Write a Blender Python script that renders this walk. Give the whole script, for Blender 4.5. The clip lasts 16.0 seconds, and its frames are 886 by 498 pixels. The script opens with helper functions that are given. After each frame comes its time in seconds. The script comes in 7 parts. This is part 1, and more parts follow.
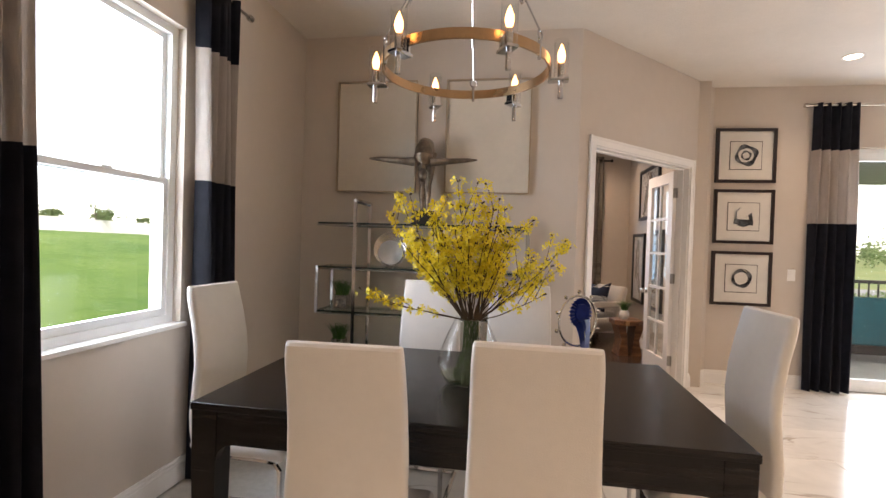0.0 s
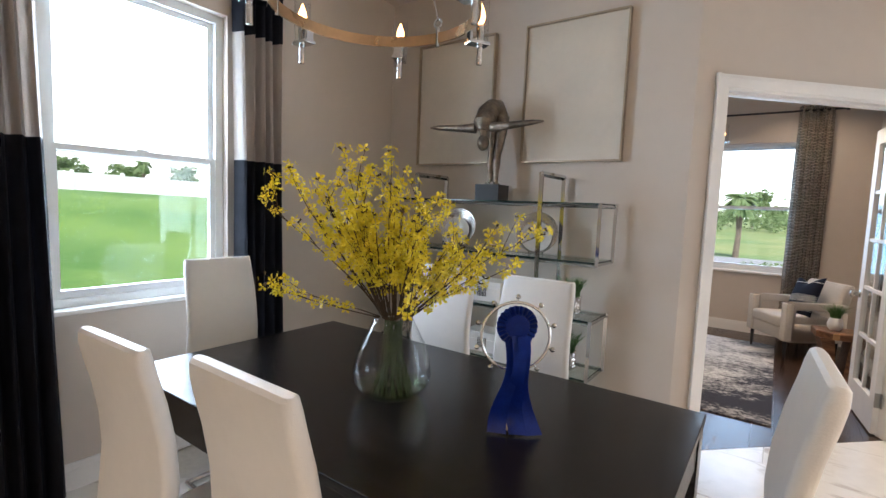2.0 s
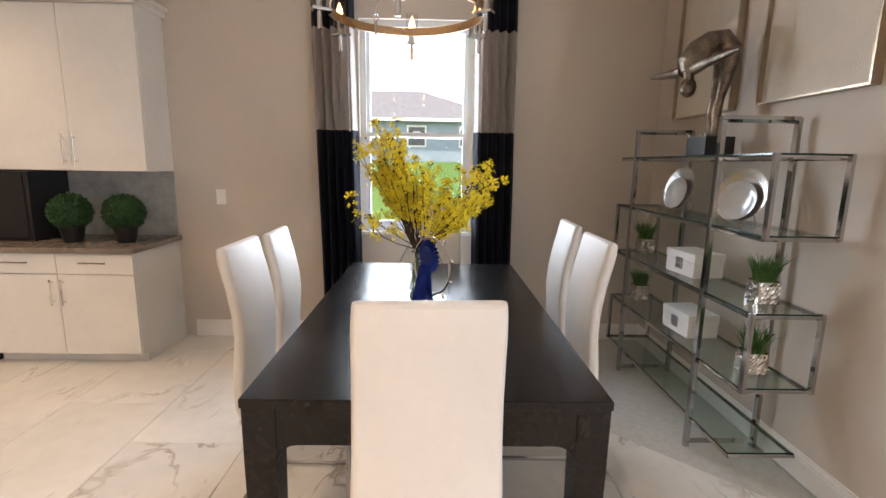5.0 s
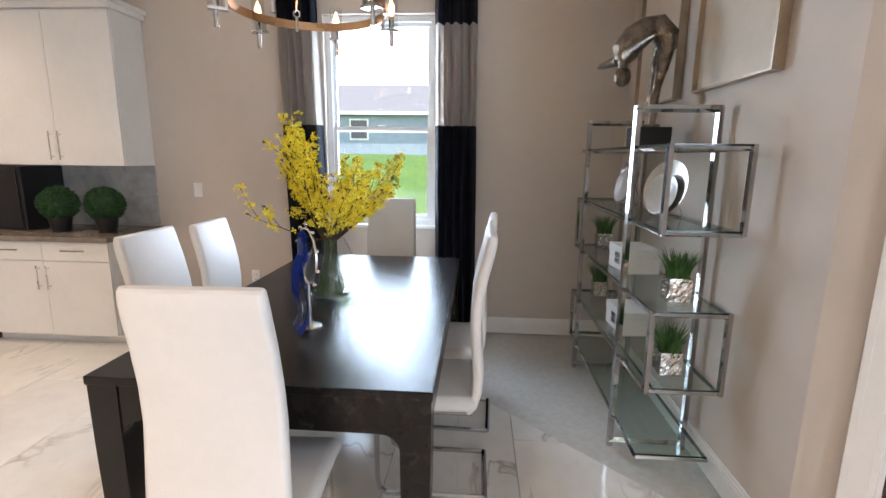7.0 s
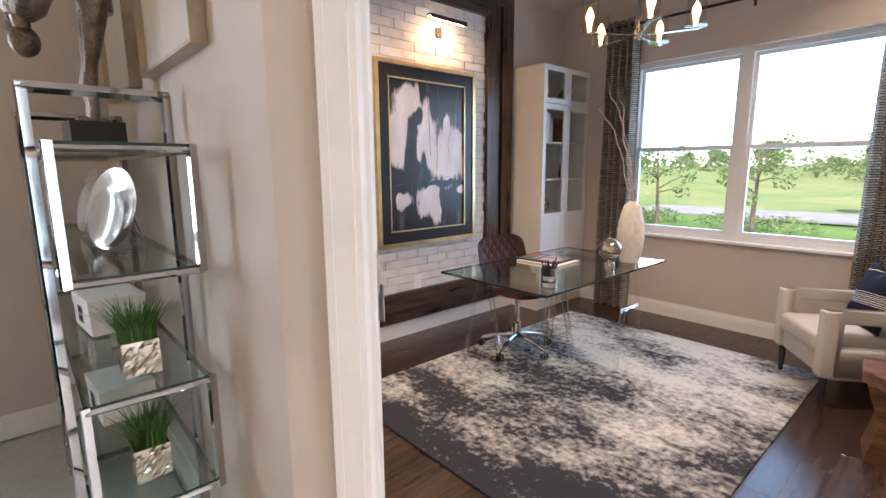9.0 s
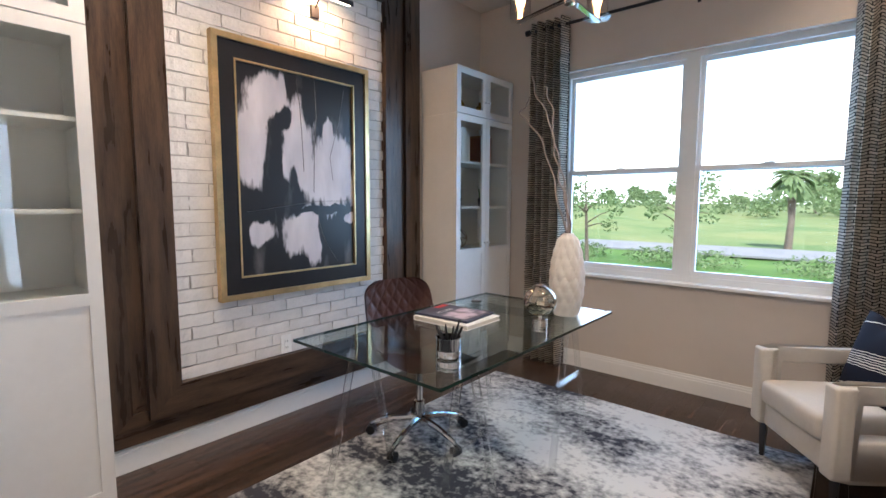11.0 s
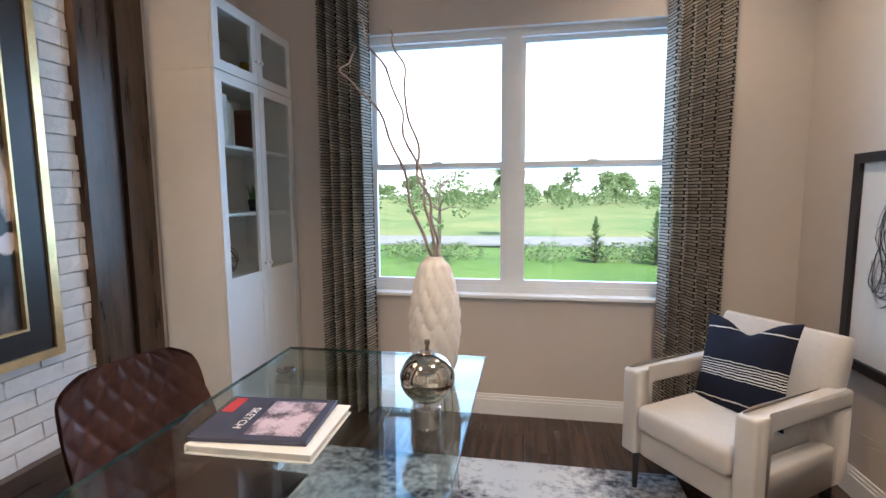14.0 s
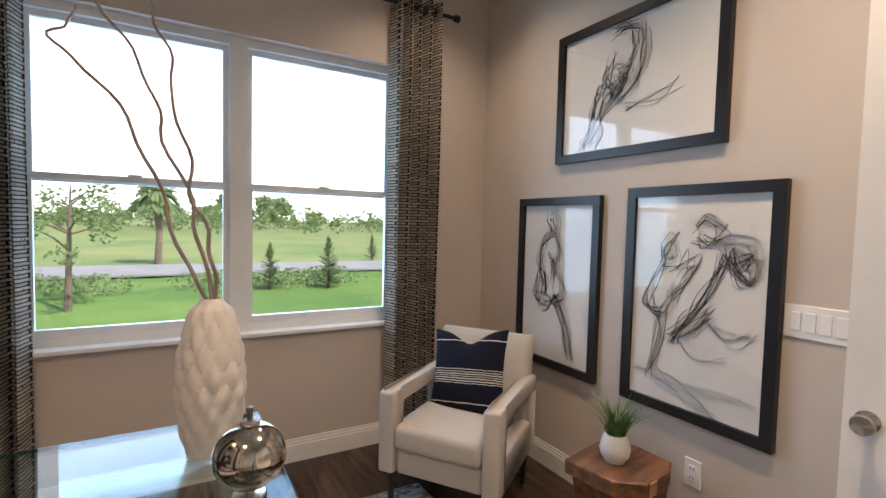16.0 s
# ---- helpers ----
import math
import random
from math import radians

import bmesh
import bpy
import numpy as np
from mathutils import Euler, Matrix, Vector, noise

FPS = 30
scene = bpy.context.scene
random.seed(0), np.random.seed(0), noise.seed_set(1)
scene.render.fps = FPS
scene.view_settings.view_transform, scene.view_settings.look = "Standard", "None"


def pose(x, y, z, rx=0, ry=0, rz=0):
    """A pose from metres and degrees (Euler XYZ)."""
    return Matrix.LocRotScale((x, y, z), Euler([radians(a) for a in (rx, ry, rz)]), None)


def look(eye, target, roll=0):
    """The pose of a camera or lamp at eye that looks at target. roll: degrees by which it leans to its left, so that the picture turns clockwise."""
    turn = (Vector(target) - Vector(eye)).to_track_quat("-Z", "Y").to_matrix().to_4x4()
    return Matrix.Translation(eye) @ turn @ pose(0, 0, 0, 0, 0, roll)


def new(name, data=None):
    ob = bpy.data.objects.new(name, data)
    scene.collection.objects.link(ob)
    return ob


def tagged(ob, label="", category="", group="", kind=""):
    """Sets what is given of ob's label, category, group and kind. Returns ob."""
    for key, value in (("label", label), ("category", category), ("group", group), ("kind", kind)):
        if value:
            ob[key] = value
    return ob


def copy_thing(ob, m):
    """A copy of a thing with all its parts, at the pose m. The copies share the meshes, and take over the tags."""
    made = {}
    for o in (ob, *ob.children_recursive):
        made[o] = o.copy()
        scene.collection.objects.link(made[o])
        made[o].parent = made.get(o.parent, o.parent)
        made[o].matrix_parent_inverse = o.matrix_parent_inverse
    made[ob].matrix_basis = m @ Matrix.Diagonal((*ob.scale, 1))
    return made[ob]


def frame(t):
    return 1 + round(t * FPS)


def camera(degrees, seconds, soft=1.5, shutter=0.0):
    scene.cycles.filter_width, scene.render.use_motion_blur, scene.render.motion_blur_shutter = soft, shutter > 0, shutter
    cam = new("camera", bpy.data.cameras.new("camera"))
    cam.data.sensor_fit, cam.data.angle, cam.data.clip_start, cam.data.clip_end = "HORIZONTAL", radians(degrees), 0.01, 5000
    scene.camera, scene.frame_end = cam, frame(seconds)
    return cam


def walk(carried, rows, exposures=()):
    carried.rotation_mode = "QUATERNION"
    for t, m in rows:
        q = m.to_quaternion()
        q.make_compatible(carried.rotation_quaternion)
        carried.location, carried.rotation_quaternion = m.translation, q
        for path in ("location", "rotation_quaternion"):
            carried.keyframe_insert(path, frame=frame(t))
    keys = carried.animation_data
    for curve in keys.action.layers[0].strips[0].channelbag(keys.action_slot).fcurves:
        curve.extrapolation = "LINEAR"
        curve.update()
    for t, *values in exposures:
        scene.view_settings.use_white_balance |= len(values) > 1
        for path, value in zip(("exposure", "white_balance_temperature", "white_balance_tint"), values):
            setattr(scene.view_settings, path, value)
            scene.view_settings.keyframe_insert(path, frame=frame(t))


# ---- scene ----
cam = camera(86.1, 16.0)
PATH = [
    (0, (-0.015, 0.29, 1.38), (-0.331, 2.265, 1.349), 1.8),
    (0.5, (0.193, 0.547, 1.455), (-0.323, 2.477, 1.369), 2.2),
    (1, (0.45, 0.769, 1.469), (-0.288, 2.625, 1.352), 2.2),
    (1.5, (0.648, 0.933, 1.471), (-0.292, 2.692, 1.316), 2.4),
    (2, (0.863, 1.059, 1.448), (-0.284, 2.688, 1.271), 2.3),
    (2.5, (1.256, 1.115, 1.449), (-0.138, 2.534, 1.24), 1.4),
    (3, (1.537, 1.291, 1.426), (-0.063, 2.468, 1.195), 2.2),
    (3.5, (1.718, 1.528, 1.438), (-0.043, 2.438, 1.169), 1.7),
    (4, (1.841, 1.801, 1.443), (-0.042, 2.402, 1.139), 1.4),
    (4.5, (1.924, 2.088, 1.456), (-0.028, 2.378, 1.128), 1.2),
    (4.7, (1.946, 2.2, 1.446), (-0.018, 2.373, 1.108), 1.0),
    (6.8, (1.959, 2.956, 1.42), (0.004, 2.756, 1.048), 1.2),
    (7, (1.959, 2.985, 1.44), (0.0, 2.844, 1.06), 0.7),
    (7.5, (1.864, 2.988, 1.454), (-0.085, 3.241, 1.088), 0.6),
    (8, (1.711, 3.114, 1.45), (-0.148, 3.758, 1.091), -0.1),
    (8.5, (1.577, 3.407, 1.43), (-0.114, 4.42, 1.095), -1.1),
    (9, (1.494, 3.653, 1.434), (0.021, 4.963, 1.096), -0.4),
    (9.6, (1.284, 3.932, 1.406), (0.007, 5.439, 1.093), 0.1),
    (11.8, (0.768, 4.883, 1.34), (-0.531, 6.396, 1.183), -0.1),
    (12, (0.686, 4.946, 1.36), (-0.576, 6.488, 1.197), -0.3),
    (12.5, (0.539, 5.095, 1.371), (-0.612, 6.723, 1.212), -0.2),
    (13, (0.423, 5.165, 1.38), (-0.536, 6.912, 1.206), -0.3),
    (13.5, (0.264, 5.205, 1.391), (-0.417, 7.076, 1.203), -0.2),
    (14, (0.187, 5.272, 1.399), (-0.157, 7.23, 1.179), -0.4),
    (14.5, (0.112, 5.37, 1.395), (0.168, 7.358, 1.179), 0.2),
    (15, (-0.038, 5.403, 1.42), (0.427, 7.337, 1.208), 0.6),
    (15.5, (-0.154, 5.428, 1.416), (0.637, 7.257, 1.237), 1.1),
    (16, (-0.232, 5.441, 1.412), (0.77, 7.169, 1.308), 1.4),
]
walk(cam, [(t, look(eye, target, roll)) for t, eye, target, roll in PATH], [(0, 0.74, 7400, 23), (0.5, 0.76, 7450, 24), (1.0, 0.87, 6850, 20), (2.5, 0.80, 6250, 15), (3.5, 0.78, 6900, 18), (4.5, 0.82, 7100, 20), (7, 1.0, 6300, 17), (8, 1.1, 6750, 20), (8.5, 1.20, 7500, 24), (9.0, 1.18, 6600, 20), (9.5, 0.92, 5950, 16), (11, 1.06, 5900, 14), (13, 1.20, 5600, 11), (14, 1.17, 6000, 14), (14.5, 1.05, 6450, 16), (16, 0.72, 6650, 17)])

# ---- world, sun and large lights ----
world = bpy.data.worlds.new("world")
scene.world = world
world.use_nodes = True
wnt = world.node_tree
sky = wnt.nodes.new("ShaderNodeTexSky")
sky.sky_type = "NISHITA"
sky.sun_disc = False
sky.sun_elevation, sky.sun_rotation = radians(52), radians(150)
sky.dust_density, sky.ozone_density = 0.3, 5.0
wnt.nodes["Background"].inputs[1].default_value = 0.15
cloud = wnt.nodes.new("ShaderNodeTexNoise")
cloud.inputs["Scale"].default_value, cloud.inputs["Detail"].default_value = 2.2, 7
cmap = wnt.nodes.new("ShaderNodeMapping")
cmap.inputs["Scale"].default_value = (1, 1, 3)
cco = wnt.nodes.new("ShaderNodeTexCoord")
wnt.links.new(cco.outputs["Generated"], cmap.inputs[0])
wnt.links.new(cmap.outputs[0], cloud.inputs[0])
cover = wnt.nodes.new("ShaderNodeMapRange")
cover.inputs[1].default_value, cover.inputs[2].default_value, cover.inputs[3].default_value = 0.36, 0.58, 0.35
wnt.links.new(cloud.outputs[0], cover.inputs[0])
cmix = wnt.nodes.new("ShaderNodeMix")
cmix.data_type = "RGBA"
cmix.inputs[7].default_value = (16.0, 16.2, 16.6, 1)
csep = wnt.nodes.new("ShaderNodeSeparateXYZ")
wnt.links.new(cco.outputs["Generated"], csep.inputs[0])
crise = wnt.nodes.new("ShaderNodeMapRange")      # the cloud bank thins towards the zenith
crise.inputs[1].default_value, crise.inputs[2].default_value, crise.inputs[3].default_value, crise.inputs[4].default_value = 0.22, 0.50, 1.0, 0.0
wnt.links.new(csep.outputs[2], crise.inputs[0])
cfac = wnt.nodes.new("ShaderNodeMath")
cfac.operation = "MULTIPLY"
wnt.links.new(cover.outputs[0], cfac.inputs[0])
wnt.links.new(crise.outputs[0], cfac.inputs[1])
wnt.links.new(cfac.outputs[0], cmix.inputs[0])
wnt.links.new(sky.outputs[0], cmix.inputs[6])
wnt.links.new(cmix.outputs[2], wnt.nodes["Background"].inputs[0])


def lamp(name, kind, m, energy, color, size=0.1, size_y=None, angle=None):
    d = bpy.data.lights.new(name, kind)
    d.energy, d.color = energy, color
    if kind == "AREA":
        d.size = size
        if size_y:
            d.shape, d.size_y = "RECTANGLE", size_y
    elif kind == "SUN":
        d.angle = radians(angle)
    else:
        d.shadow_soft_size = size
    ob = new(name, d)
    ob.matrix_world = m
    return ob


lamp("sun", "SUN", look((3, -6, 9), (0, 0, 0)), 5.0, (1.0, 0.95, 0.88), angle=1.0)
DAY = (0.66, 0.83, 1.0)
WARM = (1.0, 0.72, 0.45)
lamp("daylight_dining", "AREA", look((-2.1, 2.21, 1.7), (0, 2.21, 1.5)), 48, DAY, 0.9, 1.6)
lamp("daylight_office", "AREA", look((0.13, 8.42, 1.6), (0.13, 6, 1.5)), 21, (0.33, 0.62, 1.0), 1.7, 1.5)
lamp("daylight_slider", "AREA", look((4.4, 5.75, 1.3), (4.0, 2, 1.2)), 95, DAY, 2.4, 2.3)


# ---- materials ----
def mat(name, color, rough=0.5, metal=0.0, scale=8.0, vary=0.06, bump=0.0, bscale=60.0, trans=0.0, ior=1.45,
        second=None, coat=0.0, rvary=0.0, stretch=(1, 1, 1), island=0.0, contrast=(0.35, 0.65), spec=0.5):
    """Two scales of variation in colour, some in gloss, and fine relief."""
    m = bpy.data.materials.new(name)
    m.use_nodes = True
    nt = m.node_tree
    b = nt.nodes["Principled BSDF"]
    b.inputs["Roughness"].default_value = rough
    b.inputs["Metallic"].default_value = metal
    b.inputs["Transmission Weight"].default_value = trans
    b.inputs["IOR"].default_value = ior
    b.inputs["Coat Weight"].default_value = coat
    b.inputs["Specular IOR Level"].default_value = spec
    co = nt.nodes.new("ShaderNodeTexCoord")
    mp = nt.nodes.new("ShaderNodeMapping")
    mp.inputs["Scale"].default_value = stretch
    nt.links.new(co.outputs["Object"], mp.inputs[0])
    n1 = nt.nodes.new("ShaderNodeTexNoise")
    n1.inputs["Scale"].default_value, n1.inputs["Detail"].default_value = scale, 6
    n2 = nt.nodes.new("ShaderNodeTexNoise")
    n2.inputs["Scale"].default_value, n2.inputs["Detail"].default_value = scale * 9, 4
    for n in (n1, n2):
        nt.links.new(mp.outputs[0], n.inputs[0])
    ad = nt.nodes.new("ShaderNodeMath")
    ad.operation = "MULTIPLY_ADD"
    ad.inputs[1].default_value = 0.35
    nt.links.new(n2.outputs[0], ad.inputs[0])
    nt.links.new(n1.outputs[0], ad.inputs[2])
    mr = nt.nodes.new("ShaderNodeMapRange")
    mr.inputs[1].default_value, mr.inputs[2].default_value = contrast[0] + 0.17, contrast[1] + 0.17
    nt.links.new(ad.outputs[0], mr.inputs[0])
    c = Vector(color)
    lo, hi = (c * (1 - vary), c * (1 + vary)) if second is None else (c, Vector(second))
    mx = nt.nodes.new("ShaderNodeMix")
    mx.data_type = "RGBA"
    mx.inputs[6].default_value = (*[min(v, 1) for v in lo], 1)
    mx.inputs[7].default_value = (*[min(v, 1) for v in hi], 1)
    nt.links.new(mr.outputs[0], mx.inputs[0])
    out = mx.outputs[2]
    if island:
        oi = nt.nodes.new("ShaderNodeObjectInfo")
        hs = nt.nodes.new("ShaderNodeHueSaturation")
        r = nt.nodes.new("ShaderNodeMapRange")
        r.inputs[3].default_value, r.inputs[4].default_value = 1 - island, 1 + island
        nt.links.new(oi.outputs["Random"], r.inputs[0])
        nt.links.new(r.outputs[0], hs.inputs["Value"])
        nt.links.new(out, hs.inputs["Color"])
        out = hs.outputs[0]
    nt.links.new(out, b.inputs["Base Color"])
    if rvary:
        rr = nt.nodes.new("ShaderNodeMapRange")
        rr.inputs[3].default_value, rr.inputs[4].default_value = max(rough - rvary, 0), rough + rvary
        nt.links.new(n1.outputs[0], rr.inputs[0])
        nt.links.new(rr.outputs[0], b.inputs["Roughness"])
    if bump:
        n3 = nt.nodes.new("ShaderNodeTexNoise")
        n3.inputs["Scale"].default_value, n3.inputs["Detail"].default_value = bscale, 5
        nt.links.new(mp.outputs[0], n3.inputs[0])
        bp = nt.nodes.new("ShaderNodeBump")
        bp.inputs["Strength"].default_value, bp.inputs["Distance"].default_value = bump, 0.01
        nt.links.new(n3.outputs[0], bp.inputs["Height"])
        nt.links.new(bp.outputs[0], b.inputs["Normal"])
    return m


def glow(name, color, strength):
    m = bpy.data.materials.new(name)
    m.use_nodes = True
    b = m.node_tree.nodes["Principled BSDF"]
    b.inputs["Base Color"].default_value = (*color, 1)
    b.inputs["Emission Color"].default_value = (*color, 1)
    b.inputs["Emission Strength"].default_value = strength
    return m


def sheer_glass(name, tint=(1, 1, 1), gloss=1.0):
    """Thin clear glass: see-through with a mirror's gloss at grazing angles."""
    m = bpy.data.materials.new(name)
    m.use_nodes = True
    nt = m.node_tree
    nt.nodes.remove(nt.nodes["Principled BSDF"])
    tr = nt.nodes.new("ShaderNodeBsdfTransparent")
    tr.inputs[0].default_value = (*tint, 1)
    gl = nt.nodes.new("ShaderNodeBsdfGlossy")
    gl.inputs["Roughness"].default_value = 0.01
    lw = nt.nodes.new("ShaderNodeLayerWeight")
    lw.inputs[0].default_value = 0.5
    fr = nt.nodes.new("ShaderNodeMath")
    fr.operation = "POWER"
    fr.inputs[1].default_value = 4.0
    nt.links.new(lw.outputs["Facing"], fr.inputs[0])
    sc = nt.nodes.new("ShaderNodeMath")
    sc.operation = "MULTIPLY_ADD"
    sc.inputs[1].default_value, sc.inputs[2].default_value = 0.75 * gloss, 0.03 * gloss
    sc.use_clamp = True
    mx = nt.nodes.new("ShaderNodeMixShader")
    nt.links.new(fr.outputs[0], sc.inputs[0])
    nt.links.new(sc.outputs[0], mx.inputs[0])
    nt.links.new(tr.outputs[0], mx.inputs[1])
    nt.links.new(gl.outputs[0], mx.inputs[2])
    nt.links.new(mx.outputs[0], nt.nodes["Material Output"].inputs[0])
    return m


M_WALL = mat("wall_paint", (0.56, 0.49, 0.425), 0.75, scale=1.2, vary=0.03, bump=0.12, bscale=220)
M_CEIL = mat("ceiling_paint", (0.66, 0.61, 0.55), 0.85, scale=2, vary=0.03, bump=0.35, bscale=90)
M_TRIM = mat("white_trim", (0.80, 0.78, 0.75), 0.4, scale=3, vary=0.03, bump=0.04)
M_VINYL = mat("window_vinyl", (0.78, 0.80, 0.80), 0.35, scale=3, vary=0.03)
M_GLASS = sheer_glass("window_glass", (0.98, 1.0, 0.99), 0.8)
M_GROUT = mat("grout", (0.5, 0.48, 0.44), 0.9, scale=30)
M_PLANK = mat("dark_floorboard", (0.034, 0.019, 0.013), 0.24, scale=3, second=(0.068, 0.039, 0.026), stretch=(8, 0.7, 8), bump=0.1, bscale=40, island=0.25, rvary=0.08)
M_ESPRESSO = mat("espresso_wood", (0.005, 0.0036, 0.0032), 0.22, scale=3, second=(0.011, 0.0085, 0.0078), stretch=(0.6, 12, 12), bump=0.12, bscale=22, rvary=0.06, spec=0.3)
M_LEATHER = mat("white_leather", (0.68, 0.645, 0.605), 0.42, scale=4, vary=0.03, bump=0.15, bscale=260)
M_CHROME = mat("chrome", (0.55, 0.55, 0.56), 0.08, 1.0, scale=6, vary=0.03, rvary=0.04)
M_WARMRING = mat("warm_bronze", (0.46, 0.30, 0.17), 0.3, 1.0, scale=6, vary=0.1, rvary=0.08)
M_NICKEL = mat("brushed_nickel", (0.62, 0.58, 0.53), 0.25, 1.0, scale=6, vary=0.06, rvary=0.08)
M_HINGE = mat("satin_hinge_steel", (0.36, 0.35, 0.33), 0.45, 0.8, scale=6, vary=0.06)
M_WALNUT = mat("stained_frame_wood", (0.028, 0.016, 0.010), 0.30, scale=4, second=(0.082, 0.049, 0.030), stretch=(6, 6, 0.7), bump=0.15, bscale=30, rvary=0.1)
M_BRICK = mat("whitewashed_brick", (0.66, 0.625, 0.59), 0.7, scale=9, vary=0.07, bump=0.35, bscale=45, island=0.06)
M_MORTAR = mat("brick_mortar", (0.43, 0.40, 0.37), 0.9, scale=20, bump=0.3)
M_BLACK = mat("black_lacquer", (0.012, 0.011, 0.012), 0.35, scale=5, vary=0.2)
M_GOLD = mat("gold_leaf", (0.64, 0.47, 0.24), 0.33, 0.9, scale=10, vary=0.15, bump=0.1)
M_CABWHITE = mat("white_cabinet_paint", (0.74, 0.715, 0.68), 0.35, scale=3, vary=0.03)
M_BOOKWHITE = mat("white_foil", (0.72, 0.70, 0.67), 0.4, scale=3, vary=0.03)
M_CLEARGLASS = sheer_glass("shelf_glass", (0.90, 0.955, 0.935), 0.8)
M_GLASSEDGE = mat("glass_edge", (0.012, 0.032, 0.027), 0.15, scale=5, vary=0.1)
M_FABRIC = mat("cream_upholstery", (0.52, 0.475, 0.42), 0.9, scale=5, vary=0.05, bump=0.3, bscale=400)
M_NAVY = mat("dark_navy_cloth", (0.012, 0.013, 0.022), 0.8, scale=12, vary=0.25, bump=0.2, bscale=300)
M_TAUPE = mat("taupe_satin", (0.56, 0.49, 0.44), 0.42, scale=12, vary=0.1, bump=0.2, bscale=250, stretch=(1, 1, 0.2))


# ---- building helpers ----
def box(bm, x0, x1, y0, y1, z0, z1, m=None):
    vs = [bm.verts.new((x, y, z)) for z in (z0, z1) for y in (y0, y1) for x in (x0, x1)]
    for q in ((0, 2, 3, 1), (4, 5, 7, 6), (0, 1, 5, 4), (2, 6, 7, 3), (0, 4, 6, 2), (1, 3, 7, 5)):
        bm.faces.new([vs[i] for i in q])
    if m is not None:
        bmesh.ops.transform(bm, matrix=m, verts=vs)
    return vs


def boxes(*dims, m=None):
    bm = bmesh.new()
    for d in dims:
        box(bm, *d, m=m)
    return bm


def soft_box(x0, x1, y0, y1, z0, z1, r=0.01, seg=2):
    bm = boxes((x0, x1, y0, y1, z0, z1))
    bmesh.ops.bevel(bm, geom=bm.edges[:], offset=r, segments=seg, profile=0.5, affect="EDGES")
    return bm


def lathe(profile, seg=32, cx=0.0, cy=0.0, cap=True):
    """Turns (radius, z) pairs round the z axis."""
    bm = bmesh.new()
    rings = []
    for r, z in profile:
        rings.append([bm.verts.new((cx + r * math.cos(2 * math.pi * i / seg), cy + r * math.sin(2 * math.pi * i / seg), z)) for i in range(seg)])
    for a, b in zip(rings, rings[1:]):
        for i in range(seg):
            j = (i + 1) % seg
            bm.faces.new((a[i], a[j], b[j], b[i]))
    if cap:
        if profile[0][0] > 1e-4:
            bm.faces.new(rings[0][::-1])
        if profile[-1][0] > 1e-4:
            bm.faces.new(rings[-1])
    return bm


def tube(bm, path, radius, seg=8, closed=False, flat=1.0):
    """A round bar along a path; radius may be a list."""
    pts = [Vector(p) for p in path]
    n = len(pts)
    rings = []
    up = Vector((0.13, 0.21, 0.97))
    for i, p in enumerate(pts):
        a = pts[(i - 1) % n] if closed or i else p
        b = pts[(i + 1) % n] if closed or i < n - 1 else p
        d = (b - a).normalized()
        u = d.cross(up)
        if u.length < 1e-3:
            u = d.cross(Vector((1, 0, 0)))
        u.normalize()
        v = d.cross(u).normalized()
        up = v if v.dot(up) > 0 else -v
        v = up
        r = radius[i] if isinstance(radius, (list, tuple)) else radius
        rings.append([bm.verts.new(p + u * r * math.cos(2 * math.pi * k / seg) + v * r * flat * math.sin(2 * math.pi * k / seg)) for k in range(seg)])
    pairs = list(zip(rings, rings[1:])) + ([(rings[-1], rings[0])] if closed else [])
    for a, b in pairs:
        for k in range(seg):
            j = (k + 1) % seg
            bm.faces.new((a[k], a[j], b[j], b[k]))
    if not closed:
        bm.faces.new(rings[0][::-1])
        bm.faces.new(rings[-1])
    return bm


def bar(bm, a, b, w):
    """A square bar from a to b."""
    return tube(bm, [a, b], w * 0.7071, seg=4)


def mesh_of(name, bm, material, smooth=False):
    bmesh.ops.recalc_face_normals(bm, faces=bm.faces)
    me = bpy.data.meshes.new(name)
    bm.to_mesh(me)
    bm.free()
    for mt in (material if isinstance(material, (list, tuple)) else [material]):
        me.materials.append(mt)
    if smooth:
        for p in me.polygons:
            p.use_smooth = True
        me.set_sharp_from_angle(angle=radians(38))
    return me


def part(name, bm, material, parent=None, label="", smooth=False, m=None):
    ob = new(name, mesh_of(name, bm, material, smooth))
    if parent is not None:
        ob.parent = parent
    if m is not None:
        ob.matrix_basis = m
    if label:
        tagged(ob, label)
    return ob


def piece(name, me, parent, m):
    """A repeat that shares its mesh."""
    ob = new(name, me)
    ob.parent = parent
    ob.matrix_basis = m
    return ob


def thing(name, label, category, group="", m=None, kind=""):
    ob = new(name)
    ob.empty_display_size = 0.1
    if m is not None:
        ob.matrix_basis = m
    return tagged(ob, label, category, group, kind)


def setting(name, bm, material, label, smooth=False):
    ob = part(name, bm, material, None, smooth=smooth)
    return tagged(ob, label, name.split("_")[0], kind="structure")


def clip_poly(poly, a, b, c):
    """Keeps the side a*x + b*y >= c of a flat outline."""
    out = []
    for i, p in enumerate(poly):
        q = poly[(i + 1) % len(poly)]
        dp, dq = a * p[0] + b * p[1] - c, a * q[0] + b * q[1] - c
        if dp >= 0:
            out.append(p)
        if dp * dq < 0:
            s = dp / (dp - dq)
            out.append((p[0] + s * (q[0] - p[0]), p[1] + s * (q[1] - p[1])))
    return out


